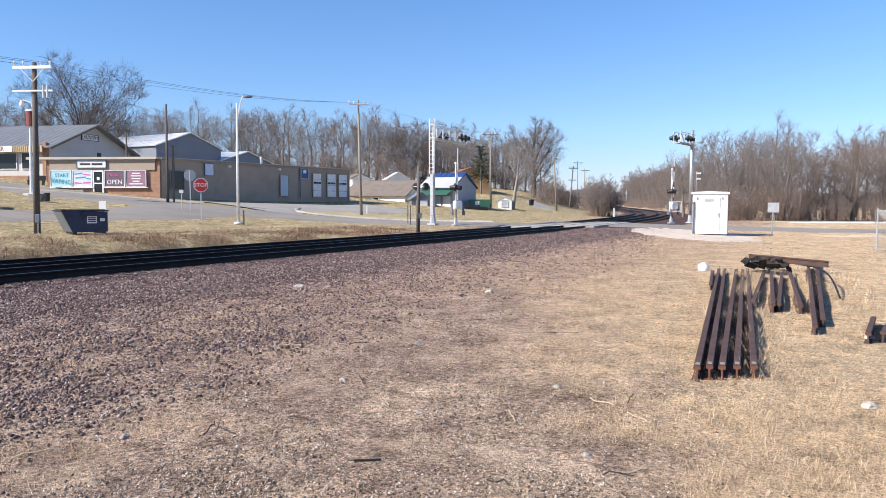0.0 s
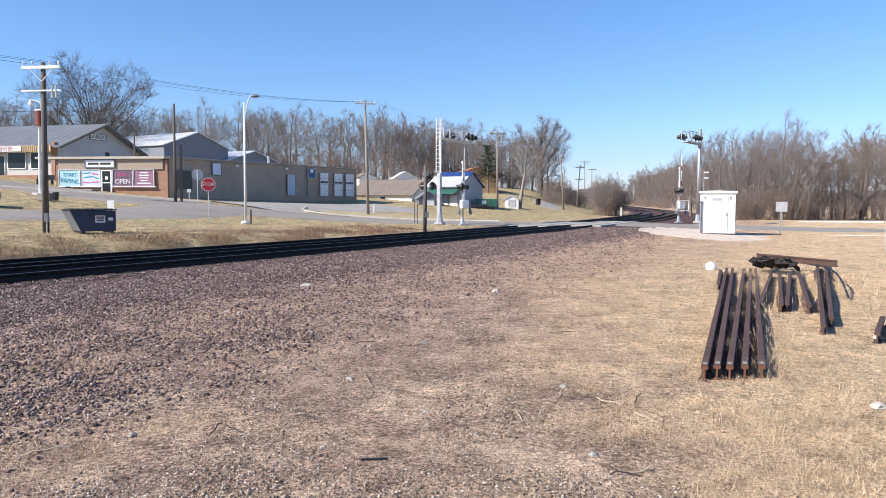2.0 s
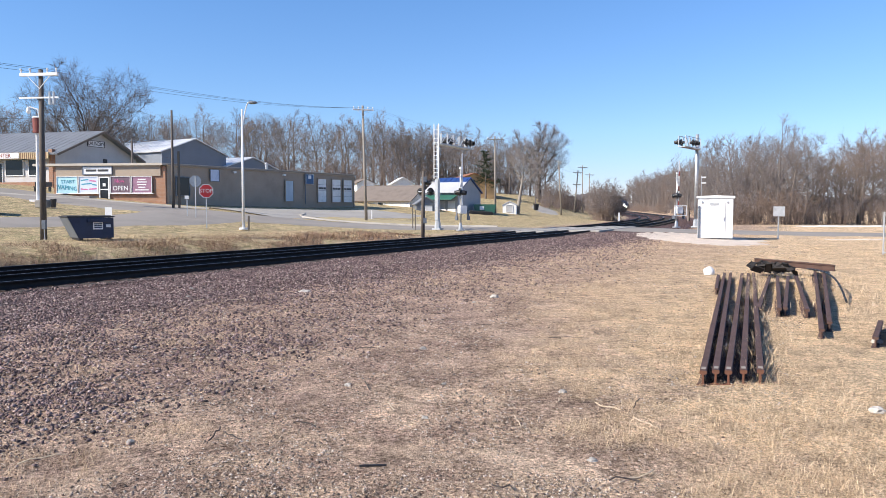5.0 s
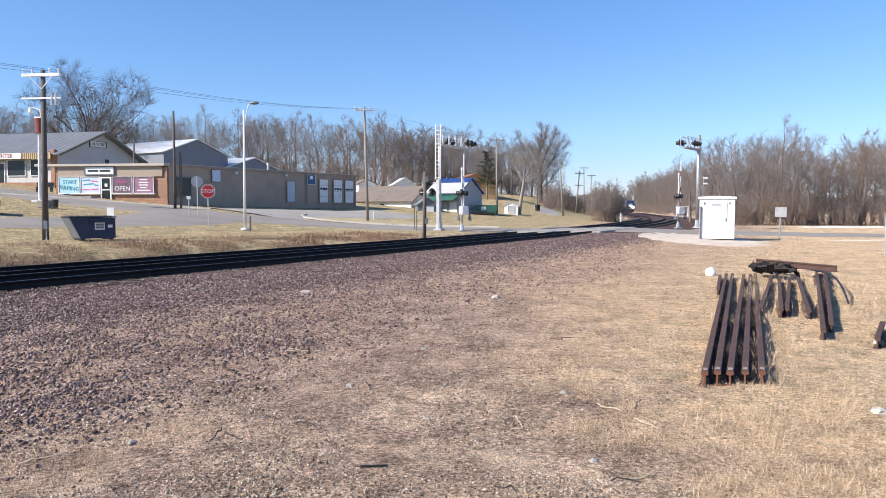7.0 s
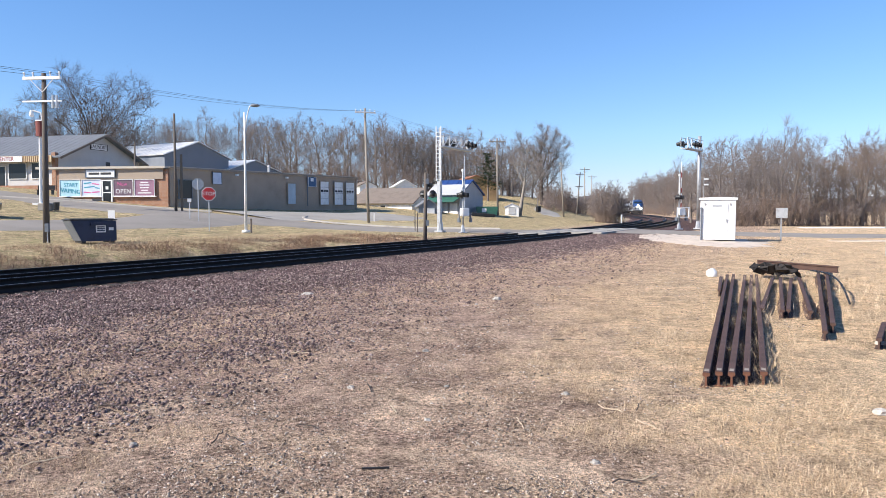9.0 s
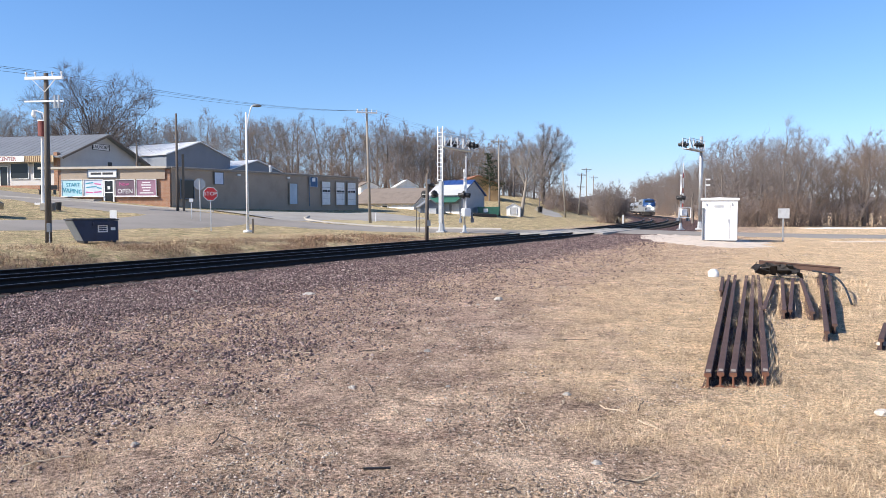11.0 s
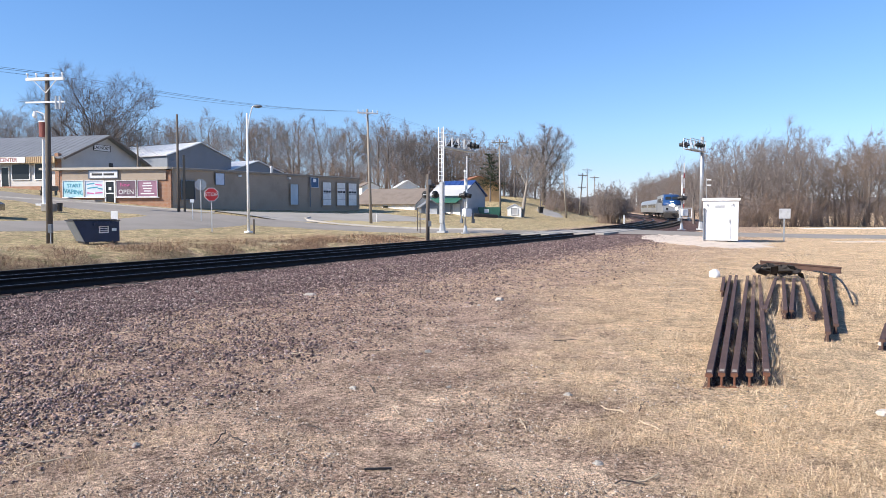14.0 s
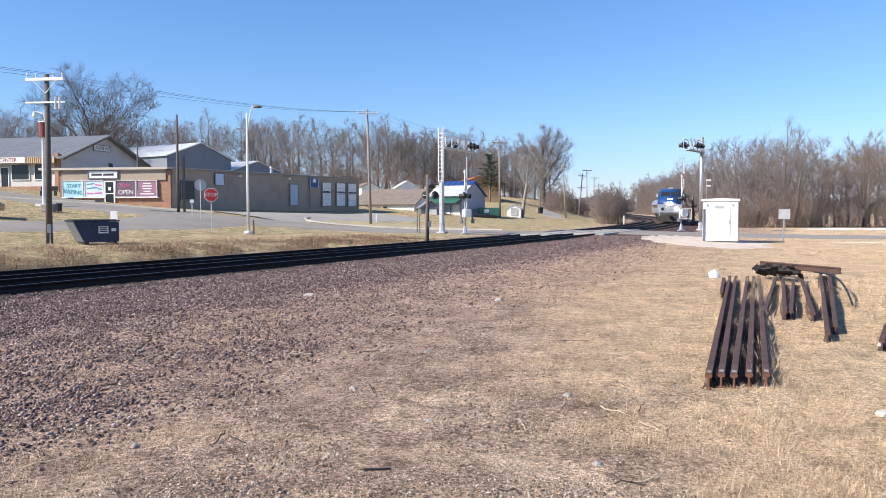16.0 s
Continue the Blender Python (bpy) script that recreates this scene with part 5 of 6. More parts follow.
plant(tree_meshes(9, 8.5, 2.4, 0.3, 6, (5, 5, 4), 0.016, None, 0.05, 0.013), "tree", "slender young bare tree by the white shed", 16.5, 128.0, 1.0, 0)

rng = random.Random(4)
for i in range(66):      # wooded hill behind the town
    x = -108 + i * 1.95 + rng.uniform(-2, 2)
    y = 150 + (i % 4) * 12 + rng.uniform(-5, 5) + max(0, x + 15) * 1.2
    y += 10 if -22 < x < -4 else 0
    size = np.interp(x, [-105, -45, -35, -15, -8, 25], [1.12, 1.1, 1.16, 1.2, 1.12, 1.05]) * rng.uniform(0.85, 1.1)
    plant(WOOD[rng.randrange(7)], "tree", "bare winter tree in the wooded hillside", x, y, size, rng.uniform(0, 360), "woods on the hill")
for i in range(80):
    x = -104 + i * 1.6 + rng.uniform(-1, 1)
    plant(SCRUB[i % 4], "shrub", "bare brown undergrowth below the trees", x, 150 + rng.uniform(-5, 14) + max(0, x + 15) * 1.2, rng.uniform(1.1, 2.0), rng.uniform(0, 360), "undergrowth on the hill", "shrub")


for i in range(18):      # behind the houses
    plant(WOOD[rng.randrange(7)], "tree", "bare winter tree in the wooded hillside", -14 + i * 2.3 + rng.uniform(-1, 1), 158 + rng.uniform(0, 26), rng.uniform(0.85, 1.1), rng.uniform(0, 360), "woods on the hill")


LABEL = "bare winter tree in dense brown thicket"
for i in range(48):      # beyond the road: tallest in the middle, lower towards the track
    x = 33 + 62 * (i + rng.random()) / 48
    y = 86 + 0.25 * (x - 34) + (i % 3) * 9 + rng.uniform(0, 6)
    top = np.interp(x / y, [0.34, 0.37, 0.4, 0.455, 0.5, 0.53, 0.58, 0.7], [9.4, 11.2, 12.6, 13.8, 11.8, 10.8, 12.4, 12.4]) * y / 95
    plant(WOOD[rng.randrange(7)], "tree", LABEL, x, y, top / 14 * rng.uniform(0.84, 1.02), rng.uniform(0, 360), "woods beyond the road")
for i in range(64):
    x = 33 + 60 * (i + rng.random()) / 64
    plant(SCRUB[i % 4], "shrub", "bare brown undergrowth along the wood's edge", x, 83.5 + 0.25 * (x - 34) + rng.uniform(0, 7), rng.uniform(0.7, 1.35), rng.uniform(0, 360), "undergrowth along the woods", "shrub")
plant(WOOD[1], "tree", "taller bare tree above the thicket", 43.6, 95.0, 1.02, 30, "woods beyond the road")
plant(WOOD[3], "tree", "wide bare tree with a dark forked trunk", 52.5, 92.0, 0.86, 70, "woods beyond the road")
for i in range(56):      # along the right of the bend
    s = 62 + i * 7.0
    p, h = track_point(s, -10 - rng.uniform(0, 13))
    plant(WOOD[rng.randrange(7)], "tree", LABEL, p.x, p.y, np.interp(s, [60, 110, 200, 450], [0.6, 0.82, 1.1, 1.5]) * rng.uniform(0.85, 1.1), rng.uniform(0, 360), "woods beside the track")
    p, h = track_point(s, -8.5 - rng.uniform(0, 3))
    plant(SCRUB[i % 4], "shrub", "bare brown undergrowth beside the track", p.x, p.y, rng.uniform(0.6, 1.1), rng.uniform(0, 360), "undergrowth beside the track", "shrub")
for i in range(18):      # left of the track, behind the poles
    p, h = track_point(230 + i * 14, 14 + rng.uniform(0, 40))
    plant(WOOD[rng.randrange(7)], "tree", LABEL, p.x, p.y, rng.uniform(0.45, 0.62), rng.uniform(0, 360), "woods beside the track")
for i in range(14):      # dark bank of brush behind the leaning poles
    plant(SCRUB[i % 4], "shrub", "bare brown undergrowth behind the poles", 22 + i * 1.3 + rng.uniform(-1, 1), 160 + i * 2 + rng.uniform(-3, 3), rng.uniform(0.9, 1.5), rng.uniform(0, 360), "undergrowth behind the poles", "shrub")
for i in range(22):      # brush on the slope below the driveway
    plant(SCRUB[i % 4], "shrub", "low bare brush on the grassy slope", 19 + i * 0.5 + rng.uniform(-1, 1), 136 + i * 1.2 + rng.uniform(-2, 5), rng.uniform(0.3, 0.75), rng.uniform(0, 360), "brush on the slope", "shrub")
SAPLING = shrub_meshes(61, 6.2, 2.6, 90, (9, 12), 0.009, (M_TWIGRED, M_TWIG))
for i, (x, y, k) in enumerate(((22.3, 101, 0.95), (23.2, 103.5, 1.12), (23.9, 102, 1.0), (22.9, 105, 1.05))):
    plant(SAPLING, "shrub", "round bare thicket of brown saplings beside the track", x, y, k, i * 70, "saplings beside the track", "shrub")


def evergreen(x, y, height):
    r = random.Random(9)
    t = thing("evergreen_tree", on_ground(x, y), "dark green ragged cedar tree", "tree")
    bm = bmesh.new()
    rod(bm, (0, 0, -0.3), (0, 0, height * 0.95), 0.2, 0.03, 8)
    part("trunk", bm, M_BARK, t)
    v, f = [], []
    for i in range(44):                      # ragged boughs with gaps between them
        h = 0.26 + 0.72 * i / 44
        az = 2.4 * i + r.uniform(-0.5, 0.5)
        reach = height * (0.36 * (1.03 - h) ** 0.7 + 0.03) * r.uniform(0.35, 1.2)
        tip = Vector((math.cos(az) * reach, math.sin(az) * reach, height * h + r.uniform(-0.15, 0.25) * reach))
        root = Vector((0, 0, height * (h - 0.02)))
        for _k in range(int(26 + 40 * reach / 2)):
            g = r.uniform(0.15, 1.05)
            p = root.lerp(tip, g) + Vector((r.gauss(0, 0.16), r.gauss(0, 0.16), r.gauss(0, 0.1))) * (0.6 + reach * 0.4)
            a, b = Vector((r.gauss(0, 1), r.gauss(0, 1), r.gauss(0, 0.6))).normalized() * 0.2, Vector((r.gauss(0, 1), r.gauss(0, 1), r.gauss(0, 1))).normalized() * 0.055
            k = len(v)
            v += [p - a, p + b, p + a, p - b]
            f.append((k, k + 1, k + 2, k + 3))
    ob = new("crown", raw_mesh("crown", v, f, M_NEEDLE))
    ob.parent = t


evergreen(8.6, 140.0, 9.4)
# far wooded hills that close the view
def far_hill(name, x0, x1, y, top, seed, label):
    r = random.Random(seed)
    v, f = [], []
    n = 5000
    for i in range(n):
        x = x0 + (x1 - x0) * i / n
        h = top * (0.75 + 0.35 * noise.noise((x * 0.004, seed, 0)) + 0.25 * noise.noise((x * 0.03, seed, 5))) + r.uniform(-1, 1) * top * 0.03
        k = len(v)
        w = (x1 - x0) / n * 5
        yy = y + r.uniform(-40, 40)
        v += [(x - w, yy, -10), (x + w, yy, -10), (x + w * 0.3, yy, h), (x - w * 0.3, yy, h * 0.97)]
        f.append((k, k + 1, k + 2, k + 3))
    tagged(new(name, raw_mesh(name, v, f, M_FARWOOD)), label, "far woods", kind="stuff")


# the haze of distance is mixed into these flat grey tones
M_FARWOOD = island_surface("hazy_far_woods", [(0.2, 0.185, 0.19), (0.24, 0.22, 0.22)])
far_hill("far_woods", -1300, 1700, 900, 21, 3, "hazy grey brown wooded hills far off")


# ---- the train ----
M_SILVER = surface("dull_stainless_steel", (0.5, 0.51, 0.52), 0.8, 1.2, 20, 0.42, 0.7, 0.1)
M_BLUE = surface("locomotive_blue", (0.014, 0.058, 0.18), 0.8, 1.5, 30, 0.35, 0, 0.05)
M_UNDER = surface("dark_running_gear", (0.035, 0.03, 0.028), 0.6, 3, 30, 0.8, 0.2, 0.3)
M_LIGHT, _nt, _b = blank("lit_headlight")
_b.inputs["Emission Color"].default_value, _b.inputs["Emission Strength"].default_value = (1, 0.96, 0.88, 1), 40


def yz(outline, x0, width):
    """A side profile (y, z), drawn out across the body."""
    bm = bmesh.new()
    prism(bm, outline, width, pose(x0 + width, 0, 0, 0, 0, 90))
    return bm


def bogie(parent, y, gap, axles):
    bm = bmesh.new()
    for k in (-1.05, 1.05):
        box(bm, (0.16, gap * (axles - 1) + 1.2, 0.34), pose(k, y, 0.5))
    box(bm, (1.9, 0.6, 0.3), pose(0, y, 0.55))
    frame_ = part("bogie", bm, M_UNDER, parent)
    for i in range(axles):
        yy = y + (i - (axles - 1) / 2) * gap
        for k in (-0.76, 0.76):
            bm = bmesh.new()
            bmesh.ops.create_cone(bm, cap_ends=True, segments=20, radius1=0.46, radius2=0.46, depth=0.13, matrix=pose(k, yy, 0.46, 0, 90))
            part("wheel", bm, M_UNDER, frame_)


def build_locomotive():
    """A streamlined diesel; its nose points along +y."""
    t = thing("locomotive", pose(0, 0, 0), "blue and silver diesel passenger locomotive with lit headlights", "locomotive")
    low = [(-10.3, 1.05), (10.15, 1.05), (10.3, 1.4), (10.28, 2.35), (-10.3, 2.35)]
    bm = yz(low, -1.5, 3.0)
    soften(bm, 0.12, 3)
    part("lower_body", bm, M_SILVER, t, "silver lower body with white nose")
    bm = yz([(-10.3, 2.36), (5.4, 2.36), (5.4, 3.75), (5.2, 4.3), (-10.0, 4.3), (-10.3, 4.0)], -1.49, 2.98)
    soften(bm, 0.16, 3)
    part("hood", bm, M_SILVER, t, "silver ribbed hood")
    bm = yz([(5.42, 2.36), (10.27, 2.36), (10.2, 2.7), (9.75, 3.15), (8.85, 4.05), (8.4, 4.28), (7.9, 4.36), (5.42, 4.36)], -1.5, 3.0)
    bmesh.ops.bevel(bm, geom=[e for e in bm.edges if len(e.link_faces) == 2 and e.calc_face_angle(0) > 0.9], offset=0.42, segments=5, affect="EDGES", clamp_overlap=True)
    for v in bm.verts:                      # the sides tuck in towards the roof
        if v.co.z > 3.0:
            v.co.x *= 1 - 0.22 * ((v.co.z - 3.0) / 1.36) ** 2
    cab = part("cab", bm, M_BLUE, t, "blue sloped cab and nose", smooth=True)
    bm = yz([(-10.25, 4.28), (5.4, 4.28), (5.4, 4.44), (-10.25, 4.4)], -1.2, 2.4)
    part("roof", bm, M_BLUE, t, "blue roof")
    for k in (-1, 1):                       # windscreen
        bm = bmesh.new()
        a, b = Vector((0, 9.5, 3.42)), Vector((0, 8.98, 3.95))
        n = Vector((0, 0.71, 0.7)) * 0.035
        x0, x1 = 0.07 * k, 1.12 * k
        vs = [bm.verts.new(Vector((x, p.y, p.z)) + n * m) for m in (-0.6, 1) for x, p in ((x0, a), (x1, a), (x1 * 0.96, b), (x0, b))]
        bm.faces.new(vs[:4]), bm.faces.new(vs[4:])
        for i in range(4):
            j = (i + 1) % 4
            bm.faces.new((vs[i], vs[j], vs[4 + j], vs[4 + i]))
        part("windscreen", bm, M_DARKGLASS, cab, "dark windscreen pane")
        bm = bmesh.new()
        box(bm, (0.03, 0.9, 0.6), pose(1.5 * k, 7.6, 3.15))
        part("side_window", bm, M_DARKGLASS, cab)
        # plain white stands in for the sun's glint on the mirror
        bm = bmesh.new()
        box(bm, (0.12, 0.2, 0.42), pose(1.66 * k, 8.3, 3.3))
        part("mirror", bm, M_WHITE, cab)
    bm = bmesh.new()
    prism(bm, [(-1.42, 1.3), (1.42, 1.3), (1.42, 2.1), (0.55, 2.55), (-0.55, 2.55), (-1.42, 2.1)], 0.05, pose(0, 10.27, 0))
    part("nose_panel", bm, M_SILVER, t, "silver nose panel")
    for k, z, y in ((-0.17, 2.45, 10.34), (0.17, 2.45, 10.34), (-0.85, 1.75, 10.36), (0.85, 1.75, 10.36)):
        bm = bmesh.new()
        bmesh.ops.create_cone(bm, cap_ends=True, segments=18, radius1=0.2, radius2=0.2, depth=0.08, matrix=pose(k, y, z, 90))
        part("headlight", bm, M_DARKGLASS if k > 0.5 else M_LIGHT, t, "unlit headlight" if k > 0.5 else "lit headlight")
    bm = bmesh.new()
    box(bm, (0.7, 0.05, 0.16), pose(0, 9.95, 2.96))
    part("emblem", bm, M_WHITE, cab)
    bm = yz([(9.6, 0.2), (10.55, 0.15), (10.35, 1.04), (9.6, 1.04)], -1.4, 2.8)
    soften(bm, 0.05, 1)
    pilot = part("pilot", bm, M_UNDER, t, "dark steel pilot plough")
    bm = bmesh.new()
    box(bm, (0.3, 0.9, 0.3), pose(0, 10.6, 0.75))
    part("coupler", bm, M_UNDER, pilot)
    for k in (-1.2, 1.2):
        bm = bmesh.new()
        rod(bm, (k, 10.45, 0.9), (k, 10.45, 1.9), 0.025, 0.025, 6)
        part("handrail", bm, M_WHITE, t)
    bm = bmesh.new()
    box(bm, (2.5, 5.5, 0.75), pose(0, 0, 0.3))
    part("fuel_tank", bm, M_UNDER, t)
    bogie(t, 6.6, 2.7, 2)
    bogie(t, -6.6, 2.7, 2)
    for k in (-1.505, 1.505):
        for y in (-8, -5, -2, 1, 4):
            bm = bmesh.new()
            box(bm, (0.03, 1.6, 0.8), pose(k, y, 2.9))
            part("louvre", bm, M_UNDER, t)
    bm = bmesh.new()
    for dx in (-0.2, 0, 0.2):
        rod(bm, (dx, 6.0, 4.5), (dx, 6.7, 4.52), 0.05, 0.12, 8)
    part("horn", bm, M_SILVER, t)
    return t


def build_coach():
    t = thing("passenger_coach", pose(0, 0, 0), "silver stainless steel passenger coach with dark windows", "railway coach", "coaches of the train")
    bm = bmesh.new()
    side = [(-1.45, 1.0), (1.45, 1.0), (1.53, 1.5), (1.53, 2.9), (1.4, 3.4), (1.0, 3.78), (0.4, 3.9), (-0.4, 3.9), (-1.0, 3.78), (-1.4, 3.4), (-1.53, 2.9), (-1.53, 1.5)]
    prism(bm, side, 25.6, pose(0, -12.8, 0))
    part("body", bm, M_SILVER, t)
    bm = bmesh.new()
    box(bm, (0.03, 1.5, 0.72), pose(0, 0, 0))
    soften(bm, 0.01, 1)
    pane = mesh_of("window", bm, M_DARKGLASS)
    for k in (-1.53, 1.53):
        for i in range(11):
            w = new("window", pane)
            w.parent, w.matrix_basis = t, pose(k, -9.5 + 1.9 * i, 2.05)
        for y in (-11.6, 11.6):
            bm = bmesh.new()
            box(bm, (0.03, 0.85, 2.0), pose(k, y, 1.1))
            part("door", bm, M_ALU, t)
    for y in (-12.95, 12.95):
        bm = bmesh.new()
        box(bm, (1.3, 0.35, 2.4), pose(0, y, 1.05))
        part("vestibule", bm, M_UNDER, t)
    bogie(t, 8.9, 2.6, 2)
    bogie(t, -8.9, 2.6, 2)
    bm = bmesh.new()
    box(bm, (2.4, 7, 0.6), pose(0, 0, 0.45))
    part("underframe_box", bm, M_UNDER, t)
    return t


locomotive = build_locomotive()
coaches = [build_coach()]
for _ in range(1):
    coaches.append(copy_thing(coaches[0], Matrix()))

SPEED, STOP_AT = 19.9, 63.8       # metres a second; metres past the bend's start at the clip's end


def motions():
    times = [i * 0.5 for i in range(33)]
    z = RAIL_FOOT[0] + 0.17

    def on_track(s, half):
        a, _ = track_point(s - half)
        b, _ = track_point(s + half)
        d = a - b
        m = (a + b) / 2
        return pose(m.x, m.y, z, 0, 0, math.degrees(math.atan2(d.y, d.x)) - 90)

    def nose(t):
        return STOP_AT + SPEED * (16.0 - t)
    walk(locomotive, [(t, on_track(nose(t) + 10.5, 6.5)) for t in times])
    for k, c in enumerate(coaches):
        walk(c, [(t, on_track(nose(t) + 21.3 + 13 + k * 26.4, 9.0)) for t in times])



# ---- the foreground: old rails, ballast, grass ----
def ground_at(x, y):
    o, s = track_offset(x, y)
    return ground_z(x, y) + lumps(np.asarray(x, float), np.asarray(y, float), o)


def old_rail(x0, y0, x1, y1, label, lift=0.0, roll=0.0, lift1=None):
    """One used rail lying on the grass from place to place."""
    a, b = Vector((x0, y0, float(ground_at(x0, y0)) + lift)), Vector((x1, y1, float(ground_at(x1, y1)) + (lift if lift1 is None else lift1)))
    d = b - a
    r = new("old_rail")
    bm = bmesh.new()
    prism(bm, rail_profile(), d.length)
    bmesh.ops.bevel(bm, geom=[e for e in bm.edges if e.calc_face_angle(0) > 0.6], offset=0.004, segments=1, affect="EDGES")
    bmesh.ops.subdivide_edges(bm, edges=[e for e in bm.edges if e.calc_length() > 3], cuts=8)
    me = mesh_of("old_rail", bm, M_RUST)
    bpy.data.objects.remove(r)
    r = new("old_rail", me)
    r.matrix_basis = Matrix.Translation(a) @ pose(0, 0, 0, math.degrees(math.atan2(d.z, d.to_2d().length)), 0, math.degrees(math.atan2(-d.x, d.y))) @ pose(0, 0, 0, 0, roll)
    return tagged(r, label, "rail", "old rails in the grass")


M_FRESHRUST = surface("fresh_orange_rust", (0.15, 0.062, 0.036), 0.6, 8, 60, 0.85, 0, 0.4)
NEAR = "long rusty used rail lying in the dry grass"
for x0, x1, k in ((2.70, 7.47, 0.0), (2.835, 7.67, 1.0), (2.955, 7.89, -1.0), (3.115, 8.1, 0.0), (3.3, 8.29, 1.5)):
    used = old_rail(x0, 7.45 + 0.02 * k, x1, 19.2 + 0.1 * k, NEAR, -0.035, k)
    bm = bmesh.new()
    box(bm, (0.045, 0.11, 0.003), pose(0, 0.14, 0.17))
    part("paint_mark", bm, M_PALEWOOD, used, "pale paint mark on the rail head")
    bm = bmesh.new()
    prism(bm, [(0.98 * a_, 0.012 + 0.95 * c_) for a_, c_ in rail_profile()], 0.004, pose(0, -0.006, 0))
    part("cut_end", bm, M_FRESHRUST, used, "orange rusty cut end")
SHORT = "short rusty rail end lying in the dry grass"
for q in ((5.75, 15.2, 7.0, 18.4), (5.42, 12.4, 8.16, 18.1), (5.68, 12.2, 8.35, 18.1), (5.80, 12.25, 8.62, 18.1), (6.05, 12.0, 8.96, 18.4), (5.35, 10.2, 10.45, 20.4), (5.78, 10.8, 11.0, 21.0)):
    old_rail(*q, SHORT, -0.02)
old_rail(8.85, 20.6, 10.2, 18.9, "rusty rail lying across the others", 0.22, 0, 0.2)
for q in ((5.72, 9.55, 6.6, 10.9), (5.95, 9.6, 6.9, 10.9)):
    old_rail(*q, SHORT, -0.02)

# heap of tie plates
rng = random.Random(8)
bm = bmesh.new()
box(bm, (0.3, 0.18, 0.022))
box(bm, (0.3, 0.018, 0.04), pose(0, 0.075, 0))
box(bm, (0.3, 0.018, 0.04), pose(0, -0.075, 0))
plate_mesh = mesh_of("tie_plate", bm, M_UNDER)
for i in range(46):
    x, y = 8.75 + rng.gauss(0, 0.2), 19.2 + rng.gauss(0, 0.28)
    z = float(ground_at(x, y)) + 0.17 + rng.random() * 0.16
    ob = tagged(new("tie_plate", plate_mesh), "dark steel tie plate in a heap on the rails", "tie plate", "heap of tie plates")
    ob.matrix_basis = pose(x, y, z, rng.gauss(0, 25), rng.gauss(0, 25), rng.uniform(0, 360))

# dark cable that loops into the grass
bm = bmesh.new()
last = Vector((9.0, 17.9, 0.3))
for i in range(1, 15):
    f = i / 14
    p = Vector((9.0 + (7.75 - 9.0) * f + 0.15 * math.sin(f * math.pi), 17.9 + (13.9 - 17.9) * f, 0.3 * (1 - f) + 0.16 * math.sin(f * math.pi)))
    rod(bm, last, p, 0.02, 0.02, 7)
    last = p
tagged(new("cable", mesh_of("cable", bm, M_BLACK, True)), "thick dark cable hanging from the rails into the grass", "cable")


def rock(x, y, r, mat, label, name="rock", flat=0.6, seed=1, lumpy=0.35):
    bm = bmesh.new()
    bmesh.ops.create_icosphere(bm, subdivisions=3, radius=r)
    for v in bm.verts:
        v.co *= 1 + lumpy * noise.noise(v.co * (1.6 / r) + Vector((seed, 0, 0)))
        v.co.z *= flat
    ob = tagged(new(name, mesh_of(name, bm, mat)), label, "rock" if name == "rock" else "litter")
    ob.matrix_basis = pose(x, y, float(ground_at(x, y)) + r * flat * 0.45)
    return ob


M_PALESTONE = surface("pale_limestone", (0.5, 0.46, 0.41), 0.75, 12, 80, 0.85, 0, 0.4)
rock(7.35, 20.0, 0.15, M_WHITE, "white plastic jug lying in the grass", "jug", 1.0, 3, 0.12)
rock(1.08, 14.6, 0.08, M_PALESTONE, "pale limestone lump on the dirt", seed=2)
rock(-2.93, 15.8, 0.12, M_PALESTONE, "flat pale limestone on the ballast's edge", flat=0.3, seed=5)
rock(3.86, 6.38, 0.06, M_PALESTONE, "pale stone in the dry grass", seed=7)
rock(5.95, 9.9, 0.07, M_PALESTONE, "pale stone beside the rail ends", seed=9)
for i in range(26):
    r = random.Random(100 + i)
    y = r.uniform(4.6, 24)
    x = r.uniform(-0.5, 0.32) * y
    rock(x, y, r.uniform(0.02, 0.042), M_PALESTONE if i % 3 == 0 else M_LOT, "small pale stone on the dirt", seed=i)
bm = bmesh.new()
box(bm, (0.19, 0.014, 0.012))
ob = tagged(new("scrap_strip", mesh_of("scrap_strip", bm, M_BLACK)), "short black scrap strip on the dirt", "scrap")
ob.matrix_basis = pose(-0.47, 5.04, float(ground_at(-0.47, 5.04)) + 0.01, 0, 0, 5)

